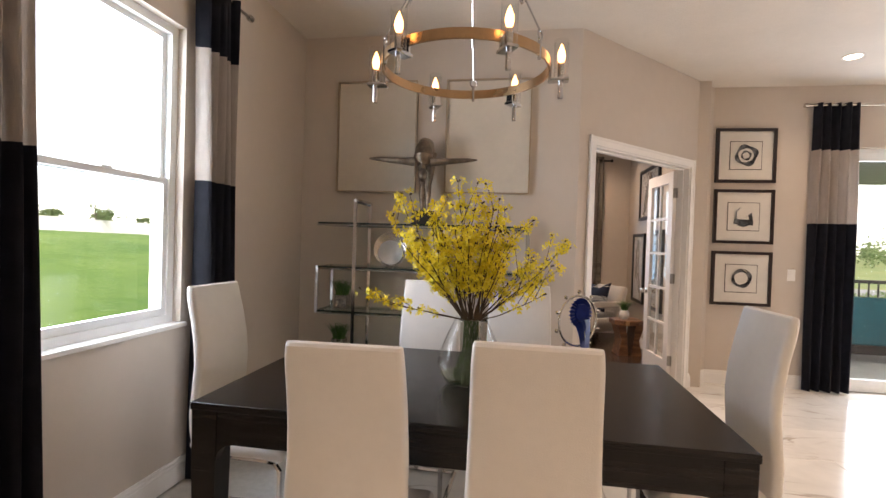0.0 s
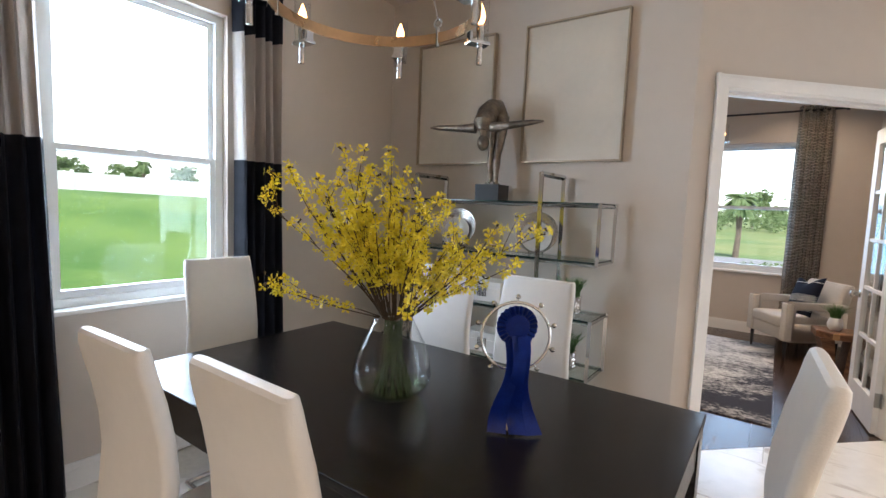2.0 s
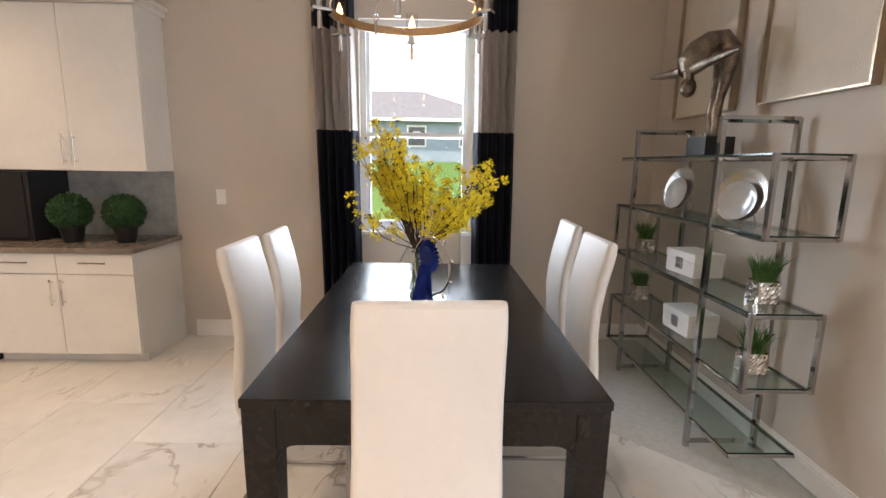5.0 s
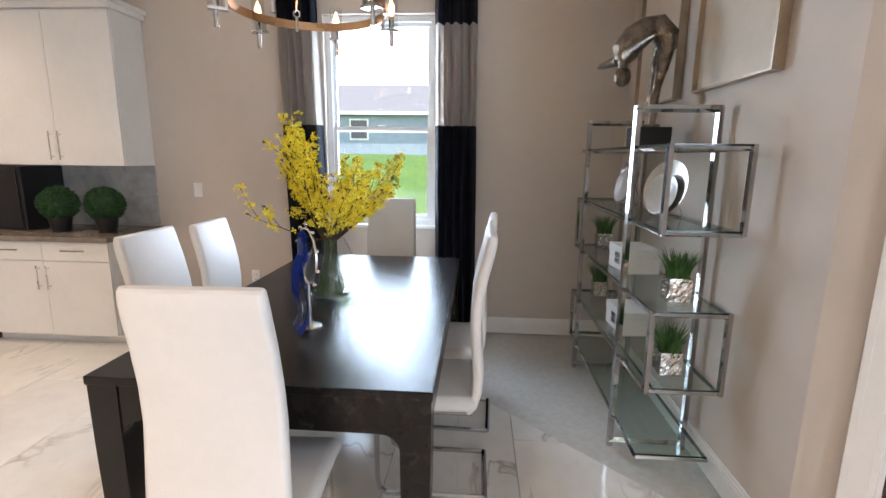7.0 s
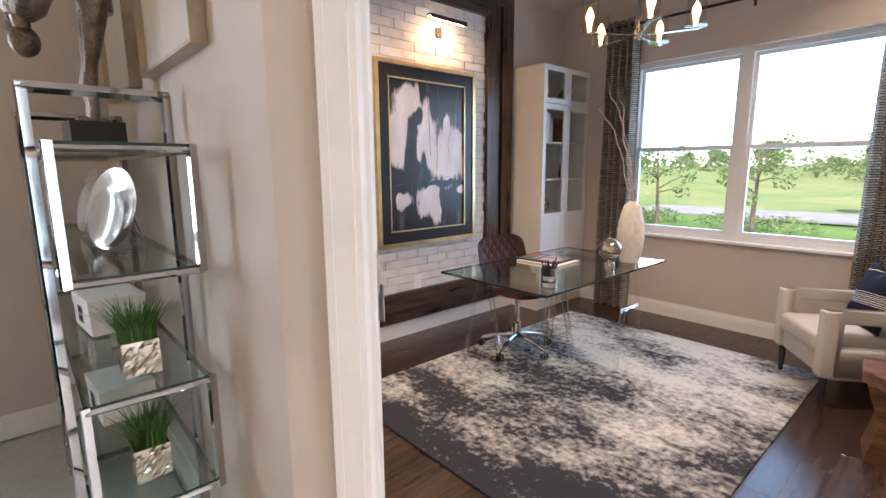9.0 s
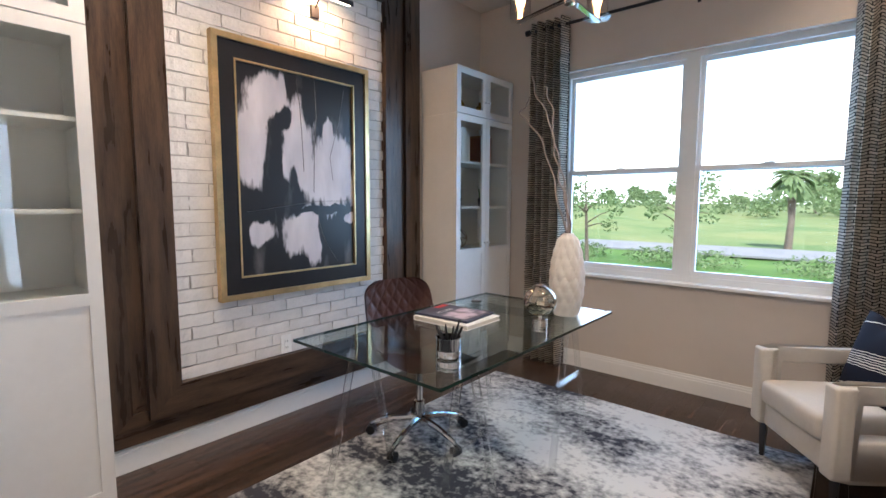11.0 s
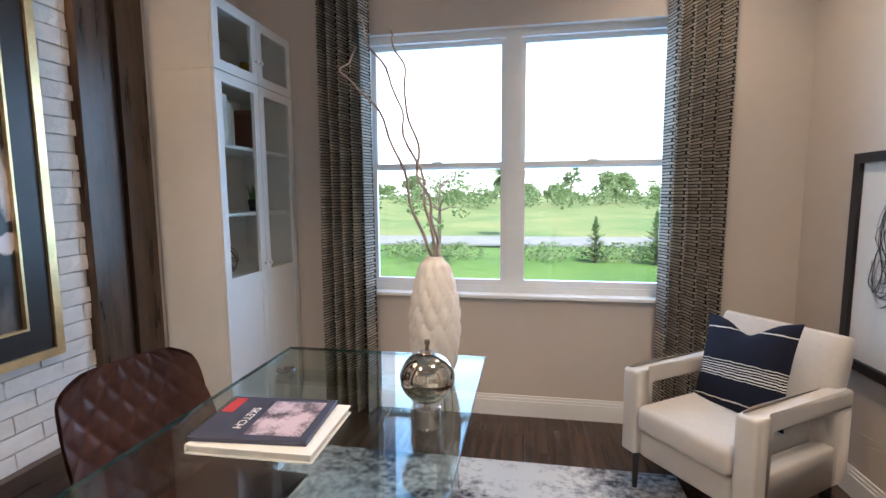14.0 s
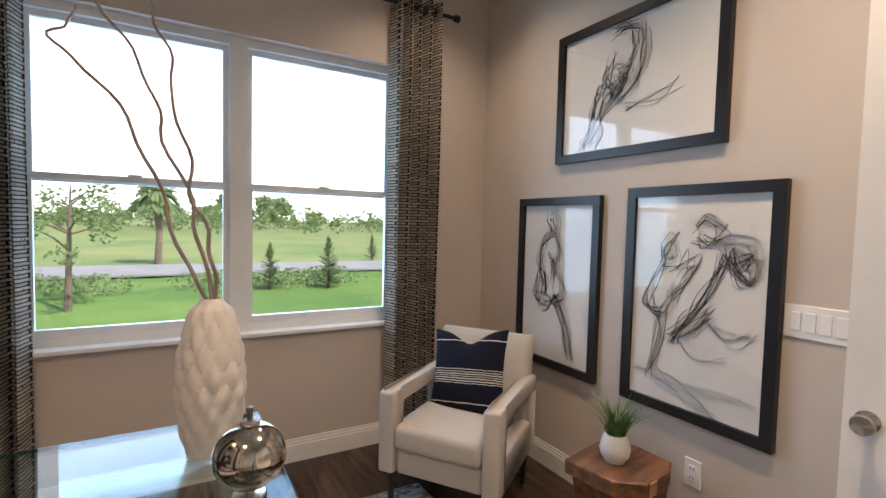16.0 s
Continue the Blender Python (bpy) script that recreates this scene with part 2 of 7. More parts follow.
def slab(poly, z0, z1, edge=0.002):
    """A flat piece with a small chamfer round its top."""
    bm = bmesh.new()
    cx, cy = sum(p[0] for p in poly) / len(poly), sum(p[1] for p in poly) / len(poly)

    def inset(p):
        d = Vector((cx - p[0], cy - p[1]))
        d.normalize()
        return p[0] + d.x * edge * 1.4, p[1] + d.y * edge * 1.4
    lo = [bm.verts.new((*p, z0)) for p in poly]
    mid = [bm.verts.new((*p, z1 - edge)) for p in poly]
    hi = [bm.verts.new((*inset(p), z1)) for p in poly]
    n = len(poly)
    for a, b in ((lo, mid), (mid, hi)):
        for i in range(n):
            j = (i + 1) % n
            bm.faces.new((a[i], a[j], b[j], b[i]))
    bm.faces.new(hi)
    return bm


# ---- the rooms ----
XW, YB, XC, YF, CEIL = -1.85, 4.09, 0.42, 5.60, 3.06      # window wall, shelf wall, its corner, picture wall
OW, ON, OE, OS = -1.68, 8.22, 1.70, 4.21                  # the study's inner faces
DIAG = YB - XC                                            # the slanting wall: y = x + DIAG
EXW = 7.0
S2 = math.sqrt(0.5)

WIN_Y0, WIN_Y1, WIN_Z0, WIN_Z1 = 1.765, 2.645, 0.89, 2.50
setting("wall_west", boxes((XW - 0.2, XW, -3.2, WIN_Y0, 0, CEIL), (XW - 0.2, XW, WIN_Y1, YB, 0, CEIL),
                           (XW - 0.2, XW, WIN_Y0, WIN_Y1, 0, WIN_Z0), (XW - 0.2, XW, WIN_Y0, WIN_Y1, WIN_Z1, CEIL)), M_WALL, "warm beige painted wall with a window opening")
bm = bmesh.new()
outline = [(XW - 0.2, YB), (XC, YB), (XC + 0.05, YB + 0.12), (XW - 0.2, YB + 0.12)]
for z in (0, CEIL):
    outline_v = [bm.verts.new((*p, z)) for p in outline]
    bm.faces.new(outline_v)
bm.verts.ensure_lookup_table()
for i in range(4):
    j = (i + 1) % 4
    bm.faces.new((bm.verts[i], bm.verts[j], bm.verts[4 + j], bm.verts[4 + i]))
setting("wall_shelf", bm, M_WALL, "warm beige painted wall behind the glass shelf")


def slant(s, d, z=0.0):
    """A place s metres along the slanting wall and d metres into the study."""
    return XC + (s - d) * S2, YB + (s + d) * S2, z


SLANT = Matrix.Translation((XC, YB, 0)) @ pose(0, 0, 0, 0, 0, 45)
DO0, DO1, DOZ = 0.184, 1.70, 2.19        # the doorway along the slanting wall
SEND = (YF - YB) / S2
setting("wall_slant", boxes((0.0, DO0, 0, 0.12, 0, CEIL), (DO1, SEND, 0, 0.12, 0, CEIL), (DO0, DO1, 0, 0.12, DOZ, CEIL), m=SLANT), M_WALL, "slanting beige wall with a double doorway")
XF = XC + SEND * S2
SL0, SL1, SLZ = 3.2, 5.6, 2.44
setting("wall_pictures", boxes((XF - 0.04, SL0, YF, YF + 0.18, 0, CEIL), (SL1, EXW, YF, YF + 0.18, 0, CEIL), (SL0, SL1, YF, YF + 0.18, SLZ, CEIL)), M_WALL, "beige wall with a sliding glass door opening")
setting("wall_east", boxes((EXW, EXW + 0.15, -3.4, YF + 0.2, 0, CEIL)), M_WALL, "plain beige wall closing the great room")
setting("wall_south", boxes((XW - 0.2, EXW, -3.4, -3.2, 0, CEIL)), M_WALL, "plain beige wall closing the kitchen side")
setting("wall_study_west", boxes((OW - 0.2, OW, OS, ON + 0.2, 0, CEIL)), M_WALL, "beige study wall behind the brick panel")
OWX0, OWX1, OWZ0, OWZ1 = -0.85, 1.053, 0.785, 2.395
setting("wall_study_north", boxes((OW, OWX0, ON, ON + 0.2, 0, CEIL), (OWX1, OE + 0.12, ON, ON + 0.2, 0, CEIL),
                                  (OWX0, OWX1, ON, ON + 0.2, 0, OWZ0), (OWX0, OWX1, ON, ON + 0.2, OWZ1, CEIL)), M_WALL, "beige study wall with a wide window opening")
setting("wall_study_east", boxes((OE, OE + 0.12, YF - 0.22, ON, 0, CEIL)), M_WALL, "beige study wall hung with sketches")

bm = boxes((XW - 0.2, EXW + 0.15, -3.4, ON + 0.2, CEIL, CEIL + 0.15))
setting("ceiling", bm, M_CEIL, "off-white knockdown textured ceiling")
setting("floor", boxes((XW - 0.2, EXW + 0.15, -3.4, ON + 0.2, -0.2, -0.012)), M_GROUT, "concrete slab under tile and boards")


def skirting(name, runs):
    """runs of (matrix, length): the wall's face along x, the room on the -y side."""
    bm = bmesh.new()
    for m, length in runs:
        for d in ((0, length, -0.014, 0, 0, 0.10), (0, length, -0.010, 0, 0.10, 0.118), (0, length, -0.006, 0, 0.118, 0.135)):
            box(bm, *d, m=m)
    return setting(name, bm, M_TRIM, "white moulded skirting board")


def run(x0, y0, x1, y1):
    a = math.degrees(math.atan2(y1 - y0, x1 - x0))
    return pose(x0, y0, 0, 0, 0, a), math.hypot(x1 - x0, y1 - y0)


skirting("baseboard_dining", [run(XW, 0.40, XW, YB), run(XW, YB, XC, YB), run(*slant(0, 0)[:2], *slant(DO0 - 0.075, 0)[:2]),
                              run(*slant(DO1 + 0.075, 0)[:2], *slant(SEND, 0)[:2]), run(XF, YF, SL0 - 0.05, YF)])
skirting("baseboard_study", [run(OW, OS, OW, 7.42), run(OW, ON, OE, ON), run(OE, ON, OE, 5.55)])

# doorway lining and casing
bm = boxes((DO0, DO0 + 0.02, -0.005, 0.125, 0, DOZ), (DO1 - 0.02, DO1, -0.005, 0.125, 0, DOZ), (DO0 + 0.02, DO1 - 0.02, -0.005, 0.125, DOZ - 0.02, DOZ),
           (DO0 + 0.02, DO0 + 0.032, 0.05, 0.085, 0, DOZ - 0.02), (DO1 - 0.032, DO1 - 0.02, 0.05, 0.085, 0, DOZ - 0.02),
           (DO0 + 0.032, DO1 - 0.032, 0.05, 0.085, DOZ - 0.032, DOZ - 0.02), m=SLANT)
DOOR_FRAME = setting("door_frame", bm, M_TRIM, "white door lining with a stop bead")
for nm, y0, y1 in (("trim_dining_side", -0.018, -0.001), ("trim_study_side", 0.121, 0.138)):
    bm = bmesh.new()
    for a, b, th in ((0.0, 0.05, 0.0), (0.05, 0.07, 0.004), ):
        s = -1 if y0 < 0 else 1
        ya, yb = (y0 - th, y1) if s < 0 else (y0, y1 + th)
        box(bm, DO0 + 0.005 - b, DO0 + 0.005 - a, ya, yb, 0, DOZ + b, m=SLANT)
        box(bm, DO1 - 0.005 + a, DO1 - 0.005 + b, ya, yb, 0, DOZ + b, m=SLANT)
        box(bm, DO0 + 0.005 - a, DO1 - 0.005 + a, ya, yb, DOZ - 0.005 + a, DOZ - 0.005 + b, m=SLANT)
    setting(nm, bm, M_TRIM, "white moulded door casing")


def french_leaf(name, width, height, sign, m, label):
    """A glazed leaf hinged at the local origin, stretching along x * sign."""
    ob = thing(name, label, "door", "double study doors", m, "structure")
    st, rail_b, rail_t, th = 0.105, 0.24, 0.11, 0.035
    def sx(a, b):
        return (min(a * sign, b * sign), max(a * sign, b * sign))
    bm = bmesh.new()
    for a, b in ((0, st), (width - st, width)):
        box(bm, *sx(a, b), 0, th, 0.012, height)
    for a, b in ((0.012, rail_b), (height - rail_t, height)):
        box(bm, *sx(st, width - st), 0, th, a, b)
    part("leaf_frame", bm, M_TRIM, ob)
    rows, cols = 5, 2
    gw, gh = (width - 2 * st), (height - rail_t - rail_b)
    for i in range(1, cols):
        c = st + gw * i / cols
        part("glazing_bar", boxes((*sx(c - 0.012, c + 0.012), 0.006, th - 0.006, rail_b, height - rail_t)), M_TRIM, ob)
    for j in range(1, rows):
        c = rail_b + gh * j / rows
        part("glazing_bar", boxes((*sx(st, width - st), 0.005, th - 0.005, c - 0.012, c + 0.012)), M_TRIM, ob)
    for i in range(cols):
        for j in range(rows):
            a, b = st + gw * i / cols + 0.012, st + gw * (i + 1) / cols - 0.012
            c, d = rail_b + gh * j / rows + 0.012, rail_b + gh * (j + 1) / rows - 0.012
            pn = part("pane", boxes((*sx(a, b), th / 2 - 0.002, th / 2 + 0.002, c, d)), M_GLASS, ob)
            pn.visible_shadow = False
    for side in (-1, 1):
        bm = lathe([(0.0, 0), (0.030, 0), (0.030, 0.006), (0.012, 0.010), (0.012, 0.03), (0.024, 0.036), (0.029, 0.048), (0.026, 0.060), (0.0, 0.066)], 20)
        part("door_knob", bm, M_NICKEL, ob, "round satin nickel knob", True,
             pose(sign * (width - 0.055), th if side > 0 else 0, 0.90, -90 * side, 0, 0))
    for z in (0.25, height / 2, height - 0.22):
        bm = boxes((*sx(-0.022, 0.022), -0.004, -0.001, z - 0.05, z + 0.05))
        tube(bm, [(0, -0.004, z - 0.05), (0, -0.004, z + 0.05)], 0.007)
        box(bm, *sorted((-0.0025 * sign, -0.0003 * sign)), 0.003, th - 0.002, z - 0.05, z + 0.05)
        part("hinge", bm, M_HINGE, ob, "satin nickel butt hinge")
    return ob


LEAF = 0.66
french_leaf("door_right", LEAF, DOZ - 0.03, 1, Matrix.Translation(slant(DO1 - 0.022, 0.115)) @ pose(0, 0, 0, 0, 0, 96), "white glazed study door standing wide open")
french_leaf("door_left", LEAF, DOZ - 0.03, 1, Matrix.Translation(slant(DO0 + 0.022, 0.15)) @ pose(0, 0, 0, 0, 0, 176), "white glazed study door folded back against the wall")
for z in (0.25, DOZ / 2 + 0.065, DOZ - 0.25):
    bm = boxes((DO0 + 0.0203, DO0 + 0.0225, 0.088, 0.122, z - 0.05, z + 0.05), m=SLANT)
    tube(bm, [slant(DO0 + 0.022, 0.13, z - 0.05), slant(DO0 + 0.022, 0.13, z + 0.05)], 0.008, 10)
    part("hinge", bm, M_HINGE, DOOR_FRAME, "satin nickel butt hinge", True)


def sash_window(name, width, z0, z1, units, m, label, rail=0.475):
    """A single-hung window in the local xz plane; outside is +y."""
    ob = thing(name, label, "window", "", m, "structure")
    w = width / units
    h = z1 - z0
    for u in range(units):
        x = u * w
        f = 0.045
        bm = boxes((x, x + f, 0.05, 0.12, z0, z1), (x + w - f, x + w, 0.05, 0.12, z0, z1), (x + f, x + w - f, 0.05, 0.12, z0, z0 + f), (x + f, x + w - f, 0.05, 0.12, z1 - f, z1))
        part("window_frame", bm, M_VINYL, ob)
        mid = z0 + h * rail
        s = 0.03
        for lo, hi, y in ((mid - 0.02, z1 - f, 0.085), (z0 + f, mid + 0.02, 0.06)):
            bm = boxes((x + f, x + f + s, y, y + 0.03, lo, hi), (x + w - f - s, x + w - f, y, y + 0.03, lo, hi),
                       (x + f + s, x + w - f - s, y, y + 0.03, lo, lo + s + 0.008), (x + f + s, x + w - f - s, y, y + 0.03, hi - s, hi))
            sa = part("sash", bm, M_VINYL, ob)
            pn = part("pane", boxes((x + f + s, x + w - f - s, y + 0.012, y + 0.016, lo + s + 0.008, hi - s)), M_GLASS, sa)
            pn.visible_shadow = False
        part("sash_lock", soft_box(x + w / 2 - 0.03, x + w / 2 + 0.03, 0.048, 0.062, mid + 0.018, mid + 0.03, 0.003), M_VINYL, ob)
    part("window_sill", soft_box(-0.02, width + 0.02, -0.03, 0.05, z0 - 0.022, z0 + 0.002, 0.005), M_TRIM, ob)
    return ob


sash_window("window_1", WIN_Y1 - WIN_Y0, WIN_Z0, WIN_Z1, 1, Matrix.Translation((XW, WIN_Y0, 0)) @ pose(0, 0, 0, 0, 0, 90), "white vinyl single-hung dining window with clear panes")
sash_window("window_2", OWX1 - OWX0, OWZ0, OWZ1, 2, Matrix.Translation((OWX0, ON, 0)), "white vinyl twin single-hung study window", 0.50)


# ---- dining furniture ----
def dining_table():
    x0, x1, y0, y1, h = -1.155, 0.715, 1.812, 2.872, 0.78
    ob = thing("dining_table", "dark espresso oak dining table with square legs", "table", m=pose((x0 + x1) / 2, (y0 + y1) / 2, 0))
    a, b = (x1 - x0) / 2, (y1 - y0) / 2
    part("tabletop", soft_box(-a, a, -b, b, h - 0.028, h, 0.003), M_ESPRESSO, ob)
    for s in (-1, 1):
        part("apron", boxes((-a + 0.07, a - 0.07, s * (b - 0.03) - 0.02, s * (b - 0.03) + 0.02, h - 0.145, h - 0.03)), M_ESPRESSO, ob)
        part("apron", boxes((s * (a - 0.03) - 0.02, s * (a - 0.03) + 0.02, -b + 0.07, b - 0.07, h - 0.145, h - 0.03)), M_ESPRESSO, ob)
    for sx in (-1, 1):
        for sy in (-1, 1):
            cx, cy = sx * (a - 0.052), sy * (b - 0.052)
            bm = bmesh.new()
            rings = []
            for w, z in ((0.036, 0.0), (0.042, 0.25), (0.046, 0.55), (0.047, h - 0.03)):
                rings.append([bm.verts.new((cx + i * w, cy + j * w, z)) for i, j in ((-1, -1), (1, -1), (1, 1), (-1, 1))])
            for r, q in zip(rings, rings[1:]):
                for i in range(4):
                    bm.faces.new((r[i], r[(i + 1) % 4], q[(i + 1) % 4], q[i]))
            bm.faces.new(rings[0])
            bm.faces.new(rings[-1])
            # rounded brackets where the leg meets the aprons
            for ax in (0, 1):
                n = 6
                R = 0.06
                prof = [(0, 0)] + [(R * (1 - math.sin(k / n * math.pi / 2)), -R * (1 - math.cos(k / n * math.pi / 2))) for k in range(n + 1)][::-1]
                front, back = [], []
                for u, v in prof:
                    for lst, off in ((front, -0.02), (back, 0.02)):
                        if ax == 0:
                            p = (cx - sx * (0.046 + u), sy * (b - 0.03) + off, h - 0.145 + v)
                        else:
                            p = (sx * (a - 0.03) + off, cy - sy * (0.046 + u), h - 0.145 + v)
                        lst.append(bm.verts.new(p))
                bm.faces.new(front)
                bm.faces.new(back)
                for i in range(len(prof)):
                    j = (i + 1) % len(prof)
                    bm.faces.new((front[i], front[j], back[j], back[i]))
            part("leg", bm, M_ESPRESSO, ob)
    return ob


dining_table()


def padded(outline, thick, width_of, seg=3):
    """An upholstered slab that follows a side outline of (y, z), with a width per point and rounded edges."""
    bm = bmesh.new()
    pts = [Vector((0, y, z)) for y, z in outline]
    n = len(pts)
    rings = []
    for i, p in enumerate(pts):
        d = (pts[min(i + 1, n - 1)] - pts[max(i - 1, 0)]).normalized()
        nrm = Vector((0, -d.z, d.y))
        w = width_of(i / (n - 1)) / 2
        t = thick / 2
        end = min(i, n - 1 - i)
        shrink = (0.45, 0.85, 1.0)[min(end, 2)]
        r = t * 0.8
        ring = []
        for sx, st in ((1, 1), (-1, 1), (-1, -1), (1, -1)):
            for k in range(seg + 1):
                ang = k / seg * math.pi / 2
                if (sx, st) in ((1, 1), (-1, -1)):
                    cu, cv = math.cos(ang), math.sin(ang)
                else:
                    cu, cv = math.sin(ang), math.cos(ang)
                u = sx * (w - r + r * cu)
                v = st * (t - r + r * cv) * shrink
                ring.append(bm.verts.new(p + Vector((u, 0, 0)) + nrm * v))
        rings.append(ring)
    m = len(rings[0])
    for a, b in zip(rings, rings[1:]):
        for k in range(m):
            bm.faces.new((a[k], a[(k + 1) % m], b[(k + 1) % m], b[k]))
    bm.faces.new(rings[0])
    bm.faces.new(rings[-1])
    return bm


def dining_chair(label, m, height=1.13):
    """Faces +y; the backrest's top is above the local origin's -y side."""
    ob = thing("dining_chair", label, "chair", "chairs round the table", m)
    k = height - 0.44
    back = [(0.02, 0.415), (0.0, 0.44), (-0.015, 0.50), (-0.02, 0.58), (-0.012, 0.68), (-0.005, 0.78), (-0.012, 0.88), (-0.03, 0.98), (-0.05, 1.06), (-0.058, 1.10), (-0.062, 1.128), (-0.063, 1.135)]
    back = [(y, 0.44 + (z - 0.44) * k / 0.695) for y, z in back]
    part("backrest", padded(back, 0.045, lambda f: 0.385 - 0.055 * f), M_LEATHER, ob, smooth=True)
    seat = [(-0.01, 0.45), (0.0, 0.452), (0.06, 0.455), (0.18, 0.452), (0.30, 0.455), (0.38, 0.452), (0.415, 0.44), (0.425, 0.435)]
    part("seat", padded(seat, 0.07, lambda f: 0.41), M_LEATHER, ob, smooth=True)
    bm = bmesh.new()
    for s in (-1, 1):
        x = s * 0.165
        pts = [(x, 0.0, 0.405), (x, 0.33, 0.405), (x, 0.375, 0.40), (x, 0.40, 0.37), (x, 0.40, 0.08), (x, 0.39, 0.035), (x, 0.355, 0.014), (x, -0.06, 0.014)]
        tube(bm, pts, 0.013, 6, flat=0.8)
    tube(bm, [(-0.165, -0.06, 0.014), (0.165, -0.06, 0.014)], 0.013, 6)
    part("cantilever_base", bm, M_CHROME, ob, "polished chrome cantilever base", True)
    part("cross_bar", tube(bmesh.new(), [(-0.165, 0.10, 0.405), (0.165, 0.10, 0.405)], 0.011, 6), M_CHROME, ob, "polished chrome cross bar", True)
    return ob


chair = dining_chair("tall white leather dining chair on a chrome cantilever base", pose(0.0, 2.985, 0, 0, 0, 180), 1.145)
copy_thing(chair, pose(0.043, 1.625, 0, 0, 0, -1) @ Matrix.Diagonal((1.02, 1.0, 0.972, 1)))
copy_thing(chair, pose(-0.485, 1.60, 0, 0, 0, 2) @ Matrix.Diagonal((1.0, 1.0, 0.95, 1)))
copy_thing(chair, pose(-0.515, 3.01, 0, 0, 0, 178))
copy_thing(chair, pose(0.912, 2.345, 0, 0, 0, 93))
copy_thing(chair, pose(-1.395, 2.365, 0, 0, 0, -92))


# ---- chrome and glass shelf ----
def etagere():
    ob = thing("etagere", "tall chrome etagere with staggered clear glass shelves", "shelf", m=pose(0, 0, 0))
    ya, yb = 3.69, 4.045
    w = 0.024
    for x in (-1.23, -0.30):
        bm = bmesh.new()
        for y in (ya, yb):
            bar(bm, (x, y, 0), (x, y, 1.675), w)
        bar(bm, (x, ya - w / 2, 1.665), (x, yb + w / 2, 1.665), w)
        bar(bm, (x, ya - w / 2, 0.03), (x, yb + w / 2, 0.03), w)
        part("upright_frame", bm, M_CHROME, ob)
    def tier(x0, x1, z):
        bm = bmesh.new()
        for y in (ya + w, yb - w):
            bar(bm, (x0, y, z - 0.017), (x1, y, z - 0.017), 0.014)
        for x in (x0, x1):
            bar(bm, (x, ya + w, z - 0.017), (x, yb - w, z - 0.017), 0.012)
        rl = part("shelf_rail", bm, M_CHROME, ob)
        g = part("glass_shelf", boxes((x0 + 0.004, x1 - 0.004, ya + w, yb - w, z - 0.008, z)), M_CLEARGLASS, ob, "clear tempered glass shelf")
        e = 0.0015
        bm = boxes((x0 + 0.004, x1 - 0.004, ya + w - e, ya + w - 0.0003, z - 0.008, z), (x1 - 0.0037, x1 - 0.002, ya + w, yb - w, z - 0.008, z), (x0 + 0.002, x0 + 0.0037, ya + w, yb - w, z - 0.008, z))
        part("glass_edge", bm, M_GLASSEDGE, ob)
    tier(-1.535, 0.048, 1.503)
    tier(-1.535, 0.048, 1.168)
    tier(-1.535, 0.038, 0.830)
    tier(-1.535, 0.028, 0.485)
    tier(-1.535, 0.0, 0.155)
    def loop(x, za, zb):
        for y in (ya + w, yb - w):
            part("side_post", bar(bmesh.new(), (x, y, za), (x, y, zb), 0.02), M_CHROME, ob)
    loop(0.048, 1.148, 1.503)
    loop(0.033, 0.465, 0.830)
    loop(-1.535, 0.81, 1.168)
    loop(-1.535, 0.135, 0.485)
    return ob


etagere()


# ---- study furniture ----
def desk():
    ob = thing("desk", "clear glass desk on acrylic trestle legs", "desk")
    x0, x1, y0, y1, h = -0.815, 0.03, 5.69, 7.13, 0.755
    part("tabletop", boxes((x0, x1, y0, y1, h - 0.012, h)), M_DESKGLASS, ob, "clear tempered glass top")
    e = 0.0015
    part("glass_edge", boxes((x0 - e, x0 - 0.0003, y0, y1, h - 0.012, h), (x1 + 0.0003, x1 + e, y0, y1, h - 0.012, h), (x0, x1, y0 - e, y0 - 0.0003, h - 0.012, h), (x0, x1, y1 + 0.0003, y1 + e, h - 0.012, h)), M_GLASSEDGE, ob, "green glass edge")
    for yc in (5.98, 6.87):
        for x in (-0.70, -0.09):
            bm = bmesh.new()
            for s in (-1, 1):
                bar(bm, (x, yc + s * 0.04, h - 0.03), (x + (0.02 if x > -0.4 else -0.02), yc + s * 0.20, 0.012), 0.03)
            bar(bm, (x, yc - 0.115, 0.42), (x, yc + 0.115, 0.42), 0.025)
            part("trestle_leg", bm, M_ACRYLIC, ob, "clear acrylic trestle leg")
        part("trestle_beam", boxes((-0.72, -0.07, yc - 0.05, yc + 0.05, h - 0.035, h - 0.0125)), M_ACRYLIC, ob, "clear acrylic beam")
    for yc in (6.87,):
        for x in (-0.70,):
            part("top_disc", lathe([(0.035, h), (0.035, h + 0.004), (0.03, h + 0.006)], 20, x, yc), M_CHROME, ob, "chrome fixing disc", True)
    return ob


M_DESKGLASS = sheer_glass("desk_glass", (0.88, 0.94, 0.92), 1.05)
M_ACRYLIC = sheer_glass("clear_acrylic", (0.96, 0.97, 0.97), 1.6)
desk()


